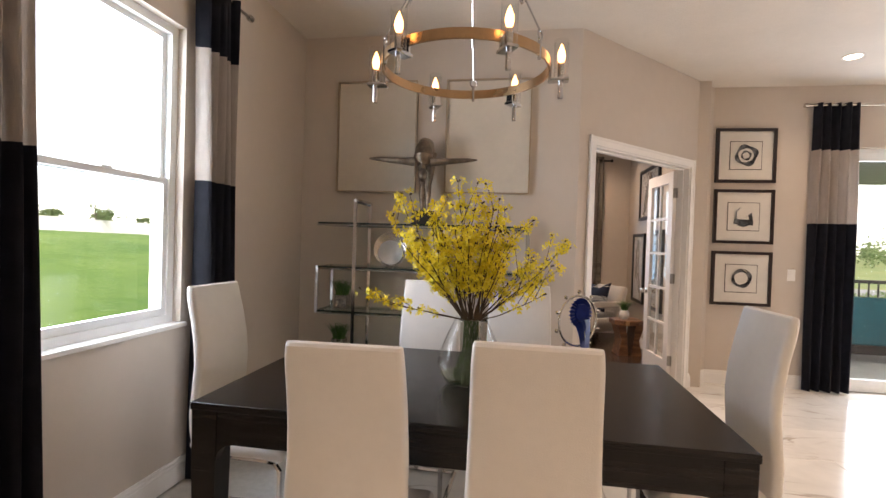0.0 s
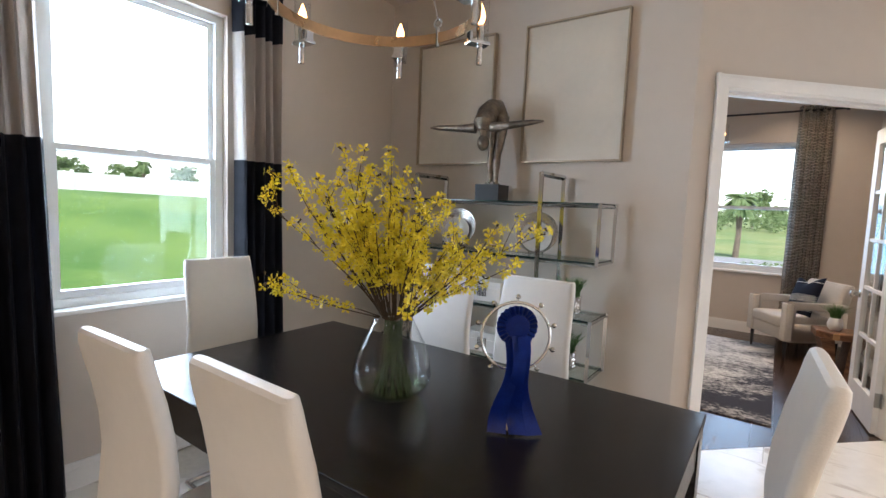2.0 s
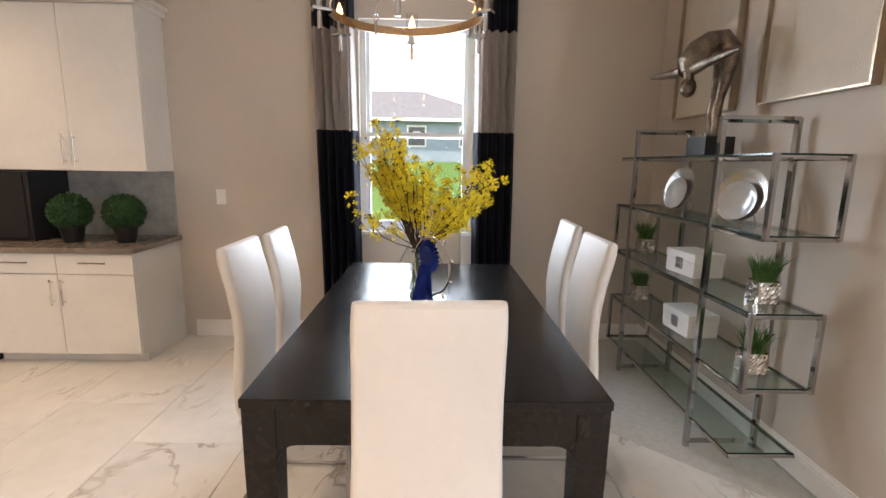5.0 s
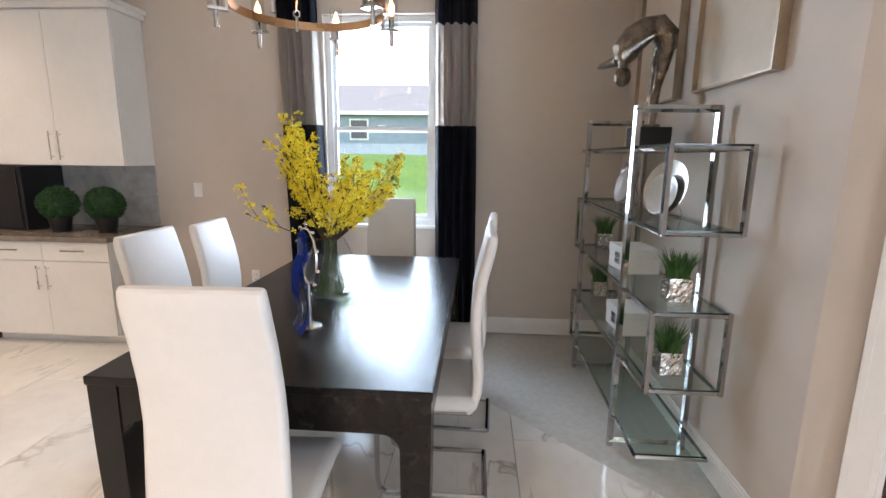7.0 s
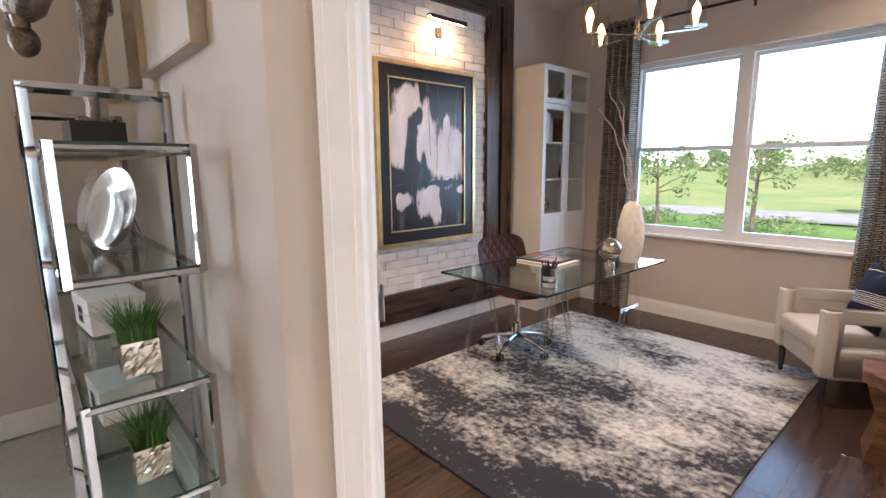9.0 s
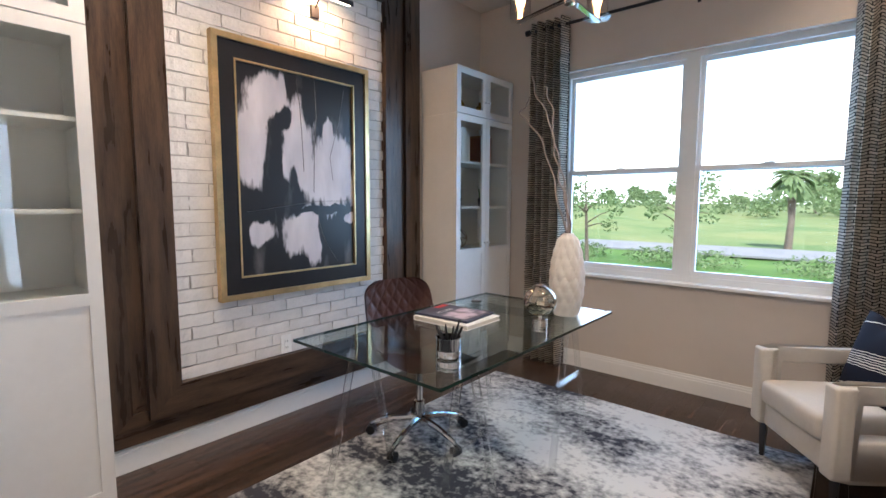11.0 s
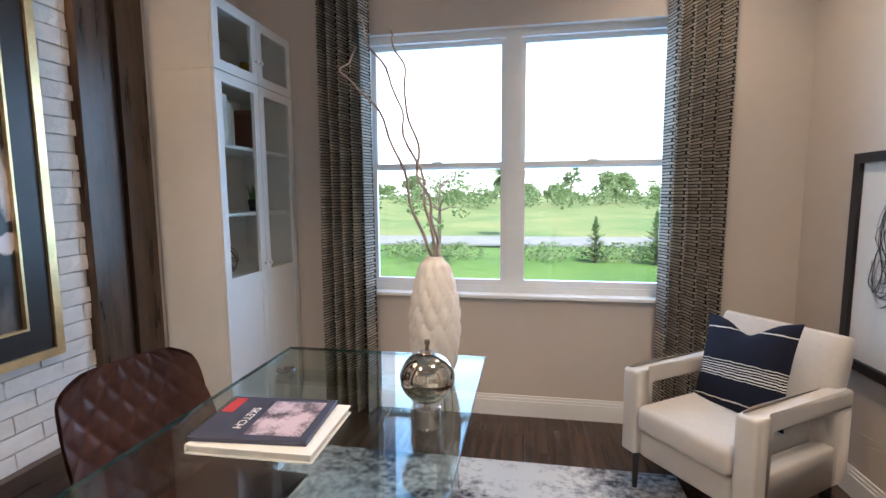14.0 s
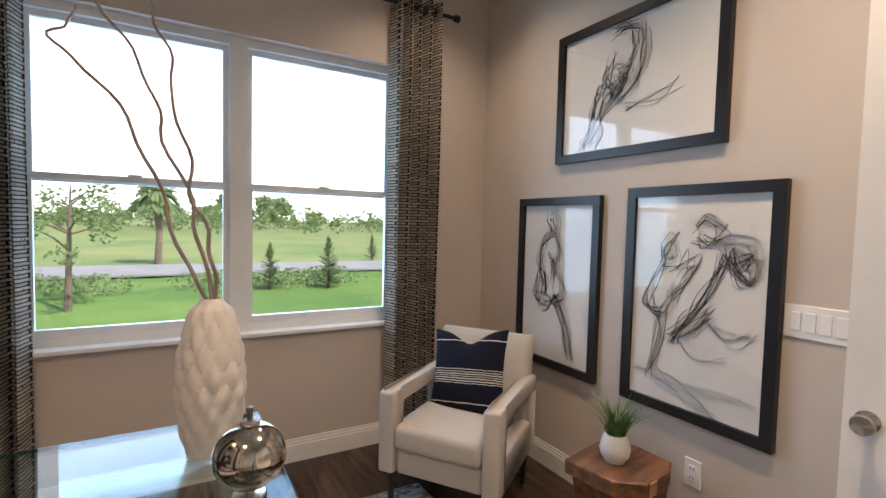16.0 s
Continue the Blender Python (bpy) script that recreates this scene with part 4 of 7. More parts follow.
def flower_vase():
    rng = random.Random(7)
    ob = thing("flower_vase", "clear glass vase of yellow blossom branches on the table", "vase", m=pose(-0.205, 2.295, 0.781))
    prof = [(0.0, 0.0), (0.07, 0.0), (0.105, 0.012), (0.131, 0.05), (0.137, 0.085), (0.130, 0.13), (0.110, 0.19), (0.085, 0.24), (0.068, 0.275)]
    inner = [(r - 0.004, z + (0.006 if r < 0.1 else 0)) for r, z in prof[::-1] if r > 0.03] + [(0.0, 0.007)]
    g = part("vase_glass", lathe(prof + inner, 40, cap=False), M_CLEAR, ob, "clear blown glass", True)
    g.visible_shadow = False
    wtr = part("water", lathe([(0.0, 0.009), (0.095, 0.014), (0.122, 0.04), (0.0, 0.041)], 40, cap=False), M_WATER, ob, "shallow pale green water", True)
    wtr.visible_shadow = False
    twigs, green, bloom = bmesh.new(), bmesh.new(), bmesh.new()

    def petal(p, d, size):
        u = d.orthogonal().normalized()
        u.rotate(Matrix.Rotation(rng.uniform(0, 6.28), 3, d))
        v = d.cross(u)
        n = 4
        c = bloom.verts.new(p)
        for k in range(n):
            a = 2 * math.pi * k / n
            def at(r, t, lift):
                q = p + (u * math.cos(t) + v * math.sin(t)) * r * size + d * lift * size
                return bloom.verts.new(q)
            bloom.faces.new((c, at(0.7, a - 0.45, 0.25), at(1.05, a, 0.05 + rng.uniform(0, 0.4)), at(0.7, a + 0.45, 0.25)))

    def branch(p, d, length, r, flowers, depth=0):
        pts = [p.copy()]
        n = max(4, int(length / 0.05))
        for i in range(n):
            d = (d + Vector((rng.uniform(-1, 1), rng.uniform(-1, 1), rng.uniform(-0.6, 0.9))) * 0.11).normalized()
            p = p + d * length / n
            pts.append(p.copy())
            f = i / n
            if i > n * (0.1 if depth else 0.16):
                for _ in range(flowers):
                    side = Vector((rng.uniform(-1, 1), rng.uniform(-1, 1), rng.uniform(-0.7, 0.9))).normalized()
                    q = p + side * rng.uniform(0.008, 0.026)
                    if rng.random() < 0.86 - 0.5 * max(f - 0.75, 0) * 4:
                        petal(q, (side + Vector((0, 0, 0.2))).normalized(), rng.uniform(0.010, 0.020))
            if depth == 0 and i > n * 0.12 and rng.random() < 0.5:
                branch(p, (d + Vector((rng.uniform(-1, 1), rng.uniform(-1, 1), rng.uniform(-0.2, 0.7))) * 0.8).normalized(), rng.uniform(0.07, 0.16), r * 0.6, flowers, 1)
        for _ in range(2):
            q = p + Vector((rng.uniform(-1, 1), rng.uniform(-1, 1), rng.uniform(0, 1))) * 0.012
            tube(twigs, [p, q], [0.002, 0.004], 4)
        tube(twigs, pts, [r * (1 - 0.65 * i / n) for i in range(n + 1)], 5)

    for k in range(44):
        a = rng.uniform(0, 2 * math.pi)
        foot = Vector((math.cos(a) * 0.085 * rng.random() ** 0.4, math.sin(a) * 0.085 * rng.random() ** 0.4, 0.012))
        b = 2.4 * k
        lean = 0.08 + 1.30 * ((k * 0.618) % 1) ** 0.95
        neck = Vector((math.cos(b) * 0.038, math.sin(b) * 0.038, 0.275))
        tube(green, [foot, foot.lerp(neck, 0.5) * 0.7 + Vector((0, 0, 0.03)), neck * 0.8 + Vector((0, 0, 0.05))], 0.0019, 5)
        d = Vector((math.cos(b) * lean, math.sin(b) * lean, 1.0)).normalized()
        branch(neck, d, rng.uniform(0.31, 0.50) * (1.0 if lean < 0.7 else 0.84), 0.0032, 5)
    for b, el, ln in ((3.55, 0.3, 0.30), (3.9, 0.3, 0.30), (0.5, 0.75, 0.55), (5.6, 0.4, 0.36)):
        neck = Vector((math.cos(b) * 0.05, math.sin(b) * 0.05, 0.275))
        branch(neck, Vector((math.cos(b), math.sin(b), el)).normalized(), ln, 0.003, 3)
    tagged(part("branch_tangle", twigs, M_TWIG, ob, "thin brown budded branches", True), kind="stuff")
    tagged(part("stem_bundle", green, M_STEM, ob, "green stems in the vase", True), kind="stuff")
    tagged(part("blossoms", bloom, M_PETAL, ob, "small bright yellow blossoms"), kind="stuff")


M_WATER = sheer_glass("pale_water", (0.90, 0.93, 0.80), 0.7)
flower_vase()


def rosette():
    ob = thing("award_ribbon", "royal blue award rosette on a round metal stand", "ribbon", m=pose(0.24, 2.345, 0.781, 0, 0, 38))
    ringz, R = 0.285, 0.105
    bm = tube(bmesh.new(), [(R * math.cos(t), 0, ringz + R * math.sin(t)) for t in [i * math.pi / 20 for i in range(40)]], 0.0045, 8, closed=True)
    part("stand_ring", bm, M_NICKEL, ob, "beaded metal ring", True)
    for k in range(10):
        t = k * math.pi / 5 + 0.3
        bm = bmesh.new()
        tube(bm, [(R * math.cos(t), 0, ringz + R * math.sin(t)), ((R + 0.012) * math.cos(t), 0, ringz + (R + 0.012) * math.sin(t))], 0.003, 6)
        bmesh.ops.create_icosphere(bm, subdivisions=2, radius=0.008, matrix=Matrix.Translation(((R + 0.017) * math.cos(t), 0, ringz + (R + 0.017) * math.sin(t))))
        part("bead", bm, M_NICKEL, ob, "small metal bead", True)
    bm = lathe([(0.045, 0.0), (0.045, 0.008), (0.012, 0.014), (0.008, 0.06), (0.006, ringz - R)], 20)
    part("stand_foot", bm, M_NICKEL, ob, "turned metal foot", True)
    # pleated rosette
    bm = bmesh.new()
    n = 48
    c = bm.verts.new((0, -0.026, ringz + 0.035))
    rings = []
    for r, y0, amp in ((0.036, -0.026, 0.0), (0.038, -0.018, 0.003), (0.062, -0.014, 0.006)):
        rings.append([bm.verts.new((r * math.cos(2 * math.pi * i / n), y0 + amp * (1 if i % 2 else -1), ringz + 0.035 + r * math.sin(2 * math.pi * i / n))) for i in range(n)])
    for i in range(n):
        bm.faces.new((c, rings[0][i], rings[0][(i + 1) % n]))
        for a, b in zip(rings, rings[1:]):
            bm.faces.new((a[i], a[(i + 1) % n], b[(i + 1) % n], b[i]))
    bmesh.ops.solidify(bm, geom=bm.faces[:], thickness=0.003)
    part("rosette", bm, M_BLUE, ob, "pleated blue satin rosette")
    for x, sw, y in ((-0.014, -0.040, -0.028), (0.014, 0.036, -0.022), (0.0, 0.006, -0.033)):
        bm = bmesh.new()
        rows = []
        for i in range(13):
            f = i / 12
            z = ringz + 0.01 - f * (ringz + 0.008)
            xx = x + sw * f * f + 0.006 * math.sin(7 * f + 40 * x)
            yy = y - 0.018 * math.sin(f * 5.5 + 60 * x) - 0.04 * f ** 6
            w = 0.020 + 0.007 * f
            rows.append([bm.verts.new((xx + s * w, yy + 0.009 * s * math.sin(6 * f + 50 * x), max(z, 0.004))) for s in (-1, 0, 1)])
        for a, b in zip(rows, rows[1:]):
            for k in range(2):
                bm.faces.new((a[k], a[k + 1], b[k + 1], b[k]))
        bmesh.ops.solidify(bm, geom=bm.faces[:], thickness=0.0015)
        part("ribbon_tail", bm, M_BLUE, ob, "hanging blue satin tail", True)


rosette()


def statue():
    """One plain abstract bent figure on a block."""
    bm = boxes((-0.085, 0.085, -0.085, 0.085, 0.0, 0.105))
    for f in bm.faces:
        f.material_index = 1
    n0 = len(bm.faces)
    for s in (-1, 1):
        tube(bm, [(s * 0.018, 0.0, 0.10), (s * 0.020, 0.005, 0.17), (s * 0.022, 0.0, 0.24), (s * 0.026, 0.01, 0.31), (s * 0.030, 0.025, 0.40), (s * 0.034, 0.04, 0.50), (s * 0.030, 0.04, 0.56)],
             [0.020, 0.018, 0.027, 0.021, 0.032, 0.042, 0.05], 12)
        tube(bm, [(s * 0.02, 0.04, 0.105), (s * 0.018, -0.05, 0.112)], [0.02, 0.014], 8)
        tube(bm, [(s * 0.06, -0.165, 0.46), (s * 0.15, -0.175, 0.462), (s * 0.24, -0.175, 0.468), (s * 0.33, -0.175, 0.475), (s * 0.40, -0.175, 0.478)], [0.034, 0.025, 0.021, 0.016, 0.006], 10)
    tube(bm, [(0, 0.05, 0.50), (0, 0.045, 0.57), (0, 0.0, 0.615), (0, -0.06, 0.605), (0, -0.12, 0.56), (0, -0.16, 0.49), (0, -0.17, 0.44)], [0.055, 0.066, 0.062, 0.058, 0.066, 0.072, 0.04], 14)
    tube(bm, [(0, -0.17, 0.45), (0, -0.165, 0.40)], [0.028, 0.024], 10)
    bmesh.ops.create_icosphere(bm, subdivisions=3, radius=0.044, matrix=Matrix.Translation((0, -0.165, 0.365)) @ Matrix.Diagonal((0.85, 1.0, 1.2, 1)))
    ob = part("statue", bm, [M_BRONZE, M_BLACK], None, smooth=True, m=pose(-0.747, 3.895, 1.504, 0, 0, 4))
    tagged(ob, "cast pewter bent diver sculpture on a black block", "statue")


statue()


def plate_on_stand(x, yaw, label):
    ob = thing("decor_plate", label, "plate", "plates on the shelf", Matrix.Translation((x, 3.89, 1.169)) @ pose(0, 0, 0, 0, 0, yaw))
    tilt = pose(0, 0, 0.137, 76, 0, 0)
    part("charger", lathe([(0.0, 0.0), (0.08, 0.0), (0.10, 0.008), (0.134, 0.016), (0.135, 0.019), (0.10, 0.012), (0.08, 0.005), (0.0, 0.005)], 40), M_PLATE, ob, "broad silver charger", True, tilt)
    part("inner_plate", lathe([(0.0, 0.010), (0.06, 0.010), (0.075, 0.018), (0.096, 0.024), (0.097, 0.027), (0.073, 0.022), (0.06, 0.014), (0.0, 0.014)], 40), M_CHINA, ob, "white china plate with a silver rim", True, tilt @ pose(0, -0.03, 0.004))
    bm = bmesh.new()
    for s in (-1, 1):
        tube(bm, [(s * 0.045, -0.06, 0.018), (s * 0.045, -0.045, 0.004), (s * 0.045, 0.06, 0.004), (s * 0.02, 0.035, 0.12)], 0.003, 6)
    tube(bm, [(-0.045, 0.06, 0.004), (0.045, 0.06, 0.004)], 0.003, 6)
    part("easel", bm, M_CHROME, ob, "thin wire easel", True)


M_CHINA = mat("grey_china", (0.46, 0.445, 0.42), 0.2, 0.0, scale=6, vary=0.05, coat=0.5)
plate_on_stand(-1.0, 8, "silver charger and plate leaning on a wire easel")
plate_on_stand(-0.40, 22, "silver charger and plate leaning on a wire easel")


def blades(seed, count, h, spread, r0, width=0.004):
    rng = random.Random(seed)
    bm = bmesh.new()
    for _ in range(count):
        a, b = rng.uniform(0, 6.28), rng.uniform(0, 6.28)
        rr = r0 * math.sqrt(rng.random())
        p = Vector((rr * math.cos(a), rr * math.sin(a), 0))
        out = Vector((math.cos(b), math.sin(b), 0)) * rng.random() * spread + Vector((math.cos(a), math.sin(a), 0)) * rr / r0 * spread * 0.6
        hh = h * rng.uniform(0.7, 1.05)
        side = Vector((-math.sin(b), math.cos(b), 0)) * width
        rows = []
        for i in range(4):
            f = i / 3
            q = p + out * f * f + Vector((0, 0, hh * (f - 0.12 * f * f)))
            w = 1 - f * 0.88
            rows.append((bm.verts.new(q - side * w), bm.verts.new(q + side * w)))
        for x, y in zip(rows, rows[1:]):
            bm.faces.new((x[0], x[1], y[1], y[0]))
    return bm


def pot_plant(m, seed):
    ob = thing("grass_plant", "artificial grass in a square hammered silver pot", "plant", "grass plants on the shelf", m)
    bm = bmesh.new()
    n = 10
    a, h = 0.048, 0.105
    rng = random.Random(seed)
    # dimpled faces
    for k in range(4):
        rot = Matrix.Rotation(k * math.pi / 2, 4, "Z")
        g = [[None] * (n + 1) for _ in range(n + 1)]
        for i in range(n + 1):
            for j in range(n + 1):
                edge = i in (0, n) or j in (0, n)
                d = 0 if edge else rng.choice((0, 0, -0.0045, 0.001))
                g[i][j] = bm.verts.new(rot @ Vector((-a + 2 * a * i / n, -a - d, h * j / n)))
        for i in range(n):
            for j in range(n):
                bm.faces.new((g[i][j], g[i + 1][j], g[i + 1][j + 1], g[i][j + 1]))
    box(bm, -a, a, -a, a, 0, 0.004)
    part("pot", bm, M_SILVER, ob, "hammered silver square pot")
    part("soil", boxes((-a + 0.002, a - 0.002, -a + 0.002, a - 0.002, h - 0.02, h - 0.012)), M_STEM, ob)
    bl = part("grass", blades(seed, 190, 0.15, 0.075, 0.045), M_BLADE, ob, "tuft of green artificial blades", m=pose(0, 0, h - 0.013))
    tagged(bl, kind="stuff")
    return ob


gp = pot_plant(pose(-0.14, 3.87, 0.831), 3)
for x, z, a in ((-0.15, 0.486, 90), (-1.385, 0.831, 180), (-1.40, 0.486, 270)):
    copy_thing(gp, pose(x, 3.87, z, 0, 0, a))


def gift_box(m):
    ob = thing("keepsake_box", "white lidded box with a black square emblem", "box", "boxes on the shelf", m)
    part("box_body", soft_box(-0.13, 0.13, -0.09, 0.09, 0.0, 0.085, 0.003), M_BOX, ob)
    part("box_lid", soft_box(-0.133, 0.133, -0.093, 0.093, 0.0855, 0.135, 0.003), M_BOX, ob)
    bm = bmesh.new()
    for i in (-1, 1):
        for j in (-1, 1):
            cx, cz = i * 0.017, 0.066 + j * 0.017
            for d in ((-0.014, 0.014, 0.010, 0.014), (-0.014, 0.014, -0.014, -0.010), (-0.014, -0.010, -0.010, 0.010), (0.010, 0.014, -0.010, 0.010), (-0.004, 0.004, -0.004, 0.004)):
                box(bm, cx + d[0], cx + d[1], -0.0955, -0.0935, cz + d[2], cz + d[3])
    part("emblem", bm, M_BLACK, ob, "black interlocked square emblem")
    return ob


gb = gift_box(pose(-0.73, 3.87, 0.831, 0, 0, 6))
copy_thing(gb, pose(-0.71, 3.87, 0.486, 0, 0, 4))


# ---- kitchen run ----
KX, KY = -1.24, 0.31


def pull(parent, a, b):
    bm = tube(bmesh.new(), [a, b], 0.006, 8)
    A, B = Vector(a), Vector(b)
    for f in (0.12, 0.88):
        p = A.lerp(B, f)
        tube(bm, [p, p - Vector((0.028, 0, 0))], 0.0045, 8)
    part("handle", bm, M_NICKEL, parent, "brushed nickel bar pull", True)


def base_unit(y0, y1):
    ob = thing("base_cabinet", "white flat-front base cabinet with drawers over doors", "cabinet", "kitchen cabinets")
    part("carcase", boxes((XW + 0.003, KX - 0.02, y0, y1, 0.075, 0.80)), M_CABWHITE, ob)
    part("plinth", boxes((XW + 0.003, KX - 0.08, y0 + 0.003, y1 - 0.003, 0.0, 0.075)), M_CABWHITE, ob)
    w = (y1 - y0) / 2
    for i in range(2):
        a, b = y0 + i * w + 0.002, y0 + (i + 1) * w - 0.002
        d = part("drawer_front", soft_box(KX - 0.019, KX, a, b, 0.655, 0.795, 0.002), M_CABWHITE, ob)
        pull(d, (KX + 0.028, (a + b) / 2 - 0.09, 0.735), (KX + 0.028, (a + b) / 2 + 0.09, 0.735))
        d = part("door", soft_box(KX - 0.019, KX, a, b, 0.08, 0.650, 0.002), M_CABWHITE, ob)
        y = b - 0.035 if i == 0 else a + 0.035
        pull(d, (KX + 0.028, y, 0.44), (KX + 0.028, y, 0.62))
    return ob


base_unit(-0.73, KY)
ob = thing("dishwasher", "stainless steel dishwasher under the counter", "dishwasher")
part("front_panel", soft_box(KX - 0.6, KX, -1.34, -0.735, 0.10, 0.795, 0.004), M_NICKEL, ob)
part("toe_kick", boxes((KX - 0.55, KX - 0.06, -1.33, -0.74, 0.0, 0.10)), M_BLACK, ob)
bm = soft_box(XW + 0.003, KX + 0.03, -3.19, KY + 0.025, 0.803, 0.838, 0.004)
tagged(part("worktop", bm, mat("brown_quartz", (0.20, 0.165, 0.135), 0.25, scale=25, vary=0.15)), "brown grey quartz worktop on the kitchen cabinets", "worktop")
ob = thing("base_cabinet", "white flat-front base cabinet at the kitchen's far end", "cabinet", "kitchen cabinets")
part("carcase", boxes((XW + 0.003, KX, -3.19, -1.35, 0.0, 0.80)), M_CABWHITE, ob)
ob = thing("wall_cabinet", "white flat-front wall cabinet with a crown moulding", "cabinet", "kitchen cabinets")
UX = -1.50
part("carcase", boxes((XW + 0.003, UX - 0.02, -0.73, KY, 1.345, 2.46)), M_CABWHITE, ob)
part("crown", boxes((XW + 0.003, UX + 0.03, -0.75, KY + 0.03, 2.46, 2.50), (XW + 0.003, UX + 0.05, -0.76, KY + 0.05, 2.50, 2.53)), M_CABWHITE, ob)
for i in range(2):
    a, b = -0.73 + i * 0.52 + 0.002, -0.73 + (i + 1) * 0.52 - 0.002
    d = part("door", soft_box(UX - 0.019, UX, a, b, 1.347, 2.455, 0.002), M_CABWHITE, ob)
    y = b - 0.035 if i == 0 else a + 0.035
    pull(d, (UX + 0.028, y, 1.385), (UX + 0.028, y, 1.60))
ob = thing("wall_cabinet", "white flat-front wall cabinet at the kitchen's far end", "cabinet", "kitchen cabinets")
part("carcase", boxes((XW + 0.003, UX, -3.19, -0.74, 1.345, 2.46)), M_CABWHITE, ob)
ob = thing("microwave", "black glass-fronted appliance on the worktop", "appliance")
part("casing", soft_box(XW + 0.02, -1.45, -1.25, -0.50, 0.839, 1.335, 0.006), M_BLACK, ob)
part("glass_door", soft_box(-1.449, -1.44, -1.22, -0.53, 0.87, 1.31, 0.003), M_BLACK, ob)


ob = thing("wall_backsplash", "grey glass mosaic backsplash behind the worktop", "backsplash", "", None, "structure")
M_MOSAIC = mat("grey_glass_mosaic", (0.26, 0.28, 0.29), 0.18, scale=9, second=(0.46, 0.46, 0.45), contrast=(0.3, 0.7))
part("grout_bed", boxes((XW + 0.0005, XW + 0.003, -3.18, KY, 0.839, 1.344)), M_GROUT, ob)
bm = bmesh.new()
rng = random.Random(8)
for j in range(31):
    y = -0.60 - rng.uniform(0, 0.06)
    while y < KY - 0.012:
        L = rng.choice((0.03, 0.05, 0.075))
        box(bm, XW + 0.003, XW + 0.006 + rng.uniform(0, 0.002), y, min(y + L, KY) - 0.002, 0.841 + j * 0.0162, 0.841 + j * 0.0162 + 0.0145)
        y += L
tagged(part("mosaic_tiles", bm, M_MOSAIC, ob, "thin grey glass mosaic strips"), kind="stuff")


def topiary(m, seed):
    rng = random.Random(seed)
    ob = thing("topiary", "clipped green topiary ball in a black pot", "plant", "topiary balls on the worktop", m)
    part("pot", lathe([(0.0, 0.0), (0.062, 0.0), (0.082, 0.12), (0.078, 0.123), (0.07, 0.11)], 28), M_BLACK, ob, "tapered black pot", True)
    bm = bmesh.new()
    R = 0.13
    for _ in range(2600):
        d = Vector((rng.gauss(0, 1), rng.gauss(0, 1), rng.gauss(0, 1))).normalized()
        c = d * R * rng.uniform(0.86, 1.04) + Vector((0, 0, 0.215))
        u = d.orthogonal().normalized()
        u.rotate(Matrix.Rotation(rng.uniform(0, 6.28), 3, d))
        w = (d + Vector((rng.uniform(-1, 1), rng.uniform(-1, 1), rng.uniform(-1, 1))) * 0.7).normalized()
        s = rng.uniform(0.008, 0.014)
        bm.faces.new([bm.verts.new(c + u * s * 0.5), bm.verts.new(c + w * s * 1.3), bm.verts.new(c - u * s * 0.5), bm.verts.new(c - w * s * 0.5)])
    bmesh.ops.create_icosphere(bm, subdivisions=3, radius=R * 0.9, matrix=Matrix.Translation((0, 0, 0.215)))
    tagged(part("foliage", bm, M_BOXLEAF, ob, "dense small green leaves"), kind="stuff")
    return ob


M_BOXLEAF = mat("boxwood_leaf", (0.012, 0.045, 0.010), 0.6, scale=25, second=(0.03, 0.09, 0.02))
tp = topiary(pose(-1.48, 0.13, 0.839), 2)
copy_thing(tp, pose(-1.48, -0.25, 0.839, 0, 0, 70))


def wall_plate(name, label, w, h, rockers, m, outlet=False):
    ob = thing(name, label, "outlet" if outlet else "switch", m=m)
    part("plate", soft_box(-w / 2, w / 2, -0.007, 0, -h / 2, h / 2, 0.003), M_TRIM, ob)
    for i in range(rockers):
        x = (i - (rockers - 1) / 2) * 0.046
        part("insert", soft_box(x - 0.016, x + 0.016, -0.011, -0.0065, -0.034, 0.034, 0.002), M_TRIM, ob)
        if outlet:
            for z in (-0.019, 0.019):
                part("socket_slots", boxes((x - 0.008, x - 0.005, -0.0118, -0.0112, z - 0.006, z + 0.006), (x + 0.005, x + 0.008, -0.0118, -0.0112, z - 0.006, z + 0.006)), M_BLACK, ob)
    return ob


FACE_E, FACE_W = pose(0, 0, 0, 0, 0, 90), pose(0, 0, 0, 0, 0, -90)
wall_plate("light_switch", "white rocker light switch on the beige wall", 0.075, 0.118, 1, Matrix.Translation((XW, 0.665, 1.15)) @ FACE_E)
wall_plate("wall_outlet", "white duplex wall outlet by the dining window", 0.075, 0.118, 1, Matrix.Translation((XW, 1.115, 0.42)) @ FACE_E, True)
wall_plate("light_switch", "white rocker light switch beside the patio curtain", 0.075, 0.118, 1, pose(2.72, YF, 1.15))

# three framed ink studies
M_INK = mat("ink_wash", (0.02, 0.02, 0.022), 0.7, scale=18, second=(0.22, 0.22, 0.23), contrast=(0.45, 0.75))
M_PAPER = mat("off_white_paper", (0.66, 0.62, 0.56), 0.8, scale=6, vary=0.03)
M_UMBER = mat("dark_brown_frame", (0.022, 0.012, 0.010), 0.35, scale=8, vary=0.25)


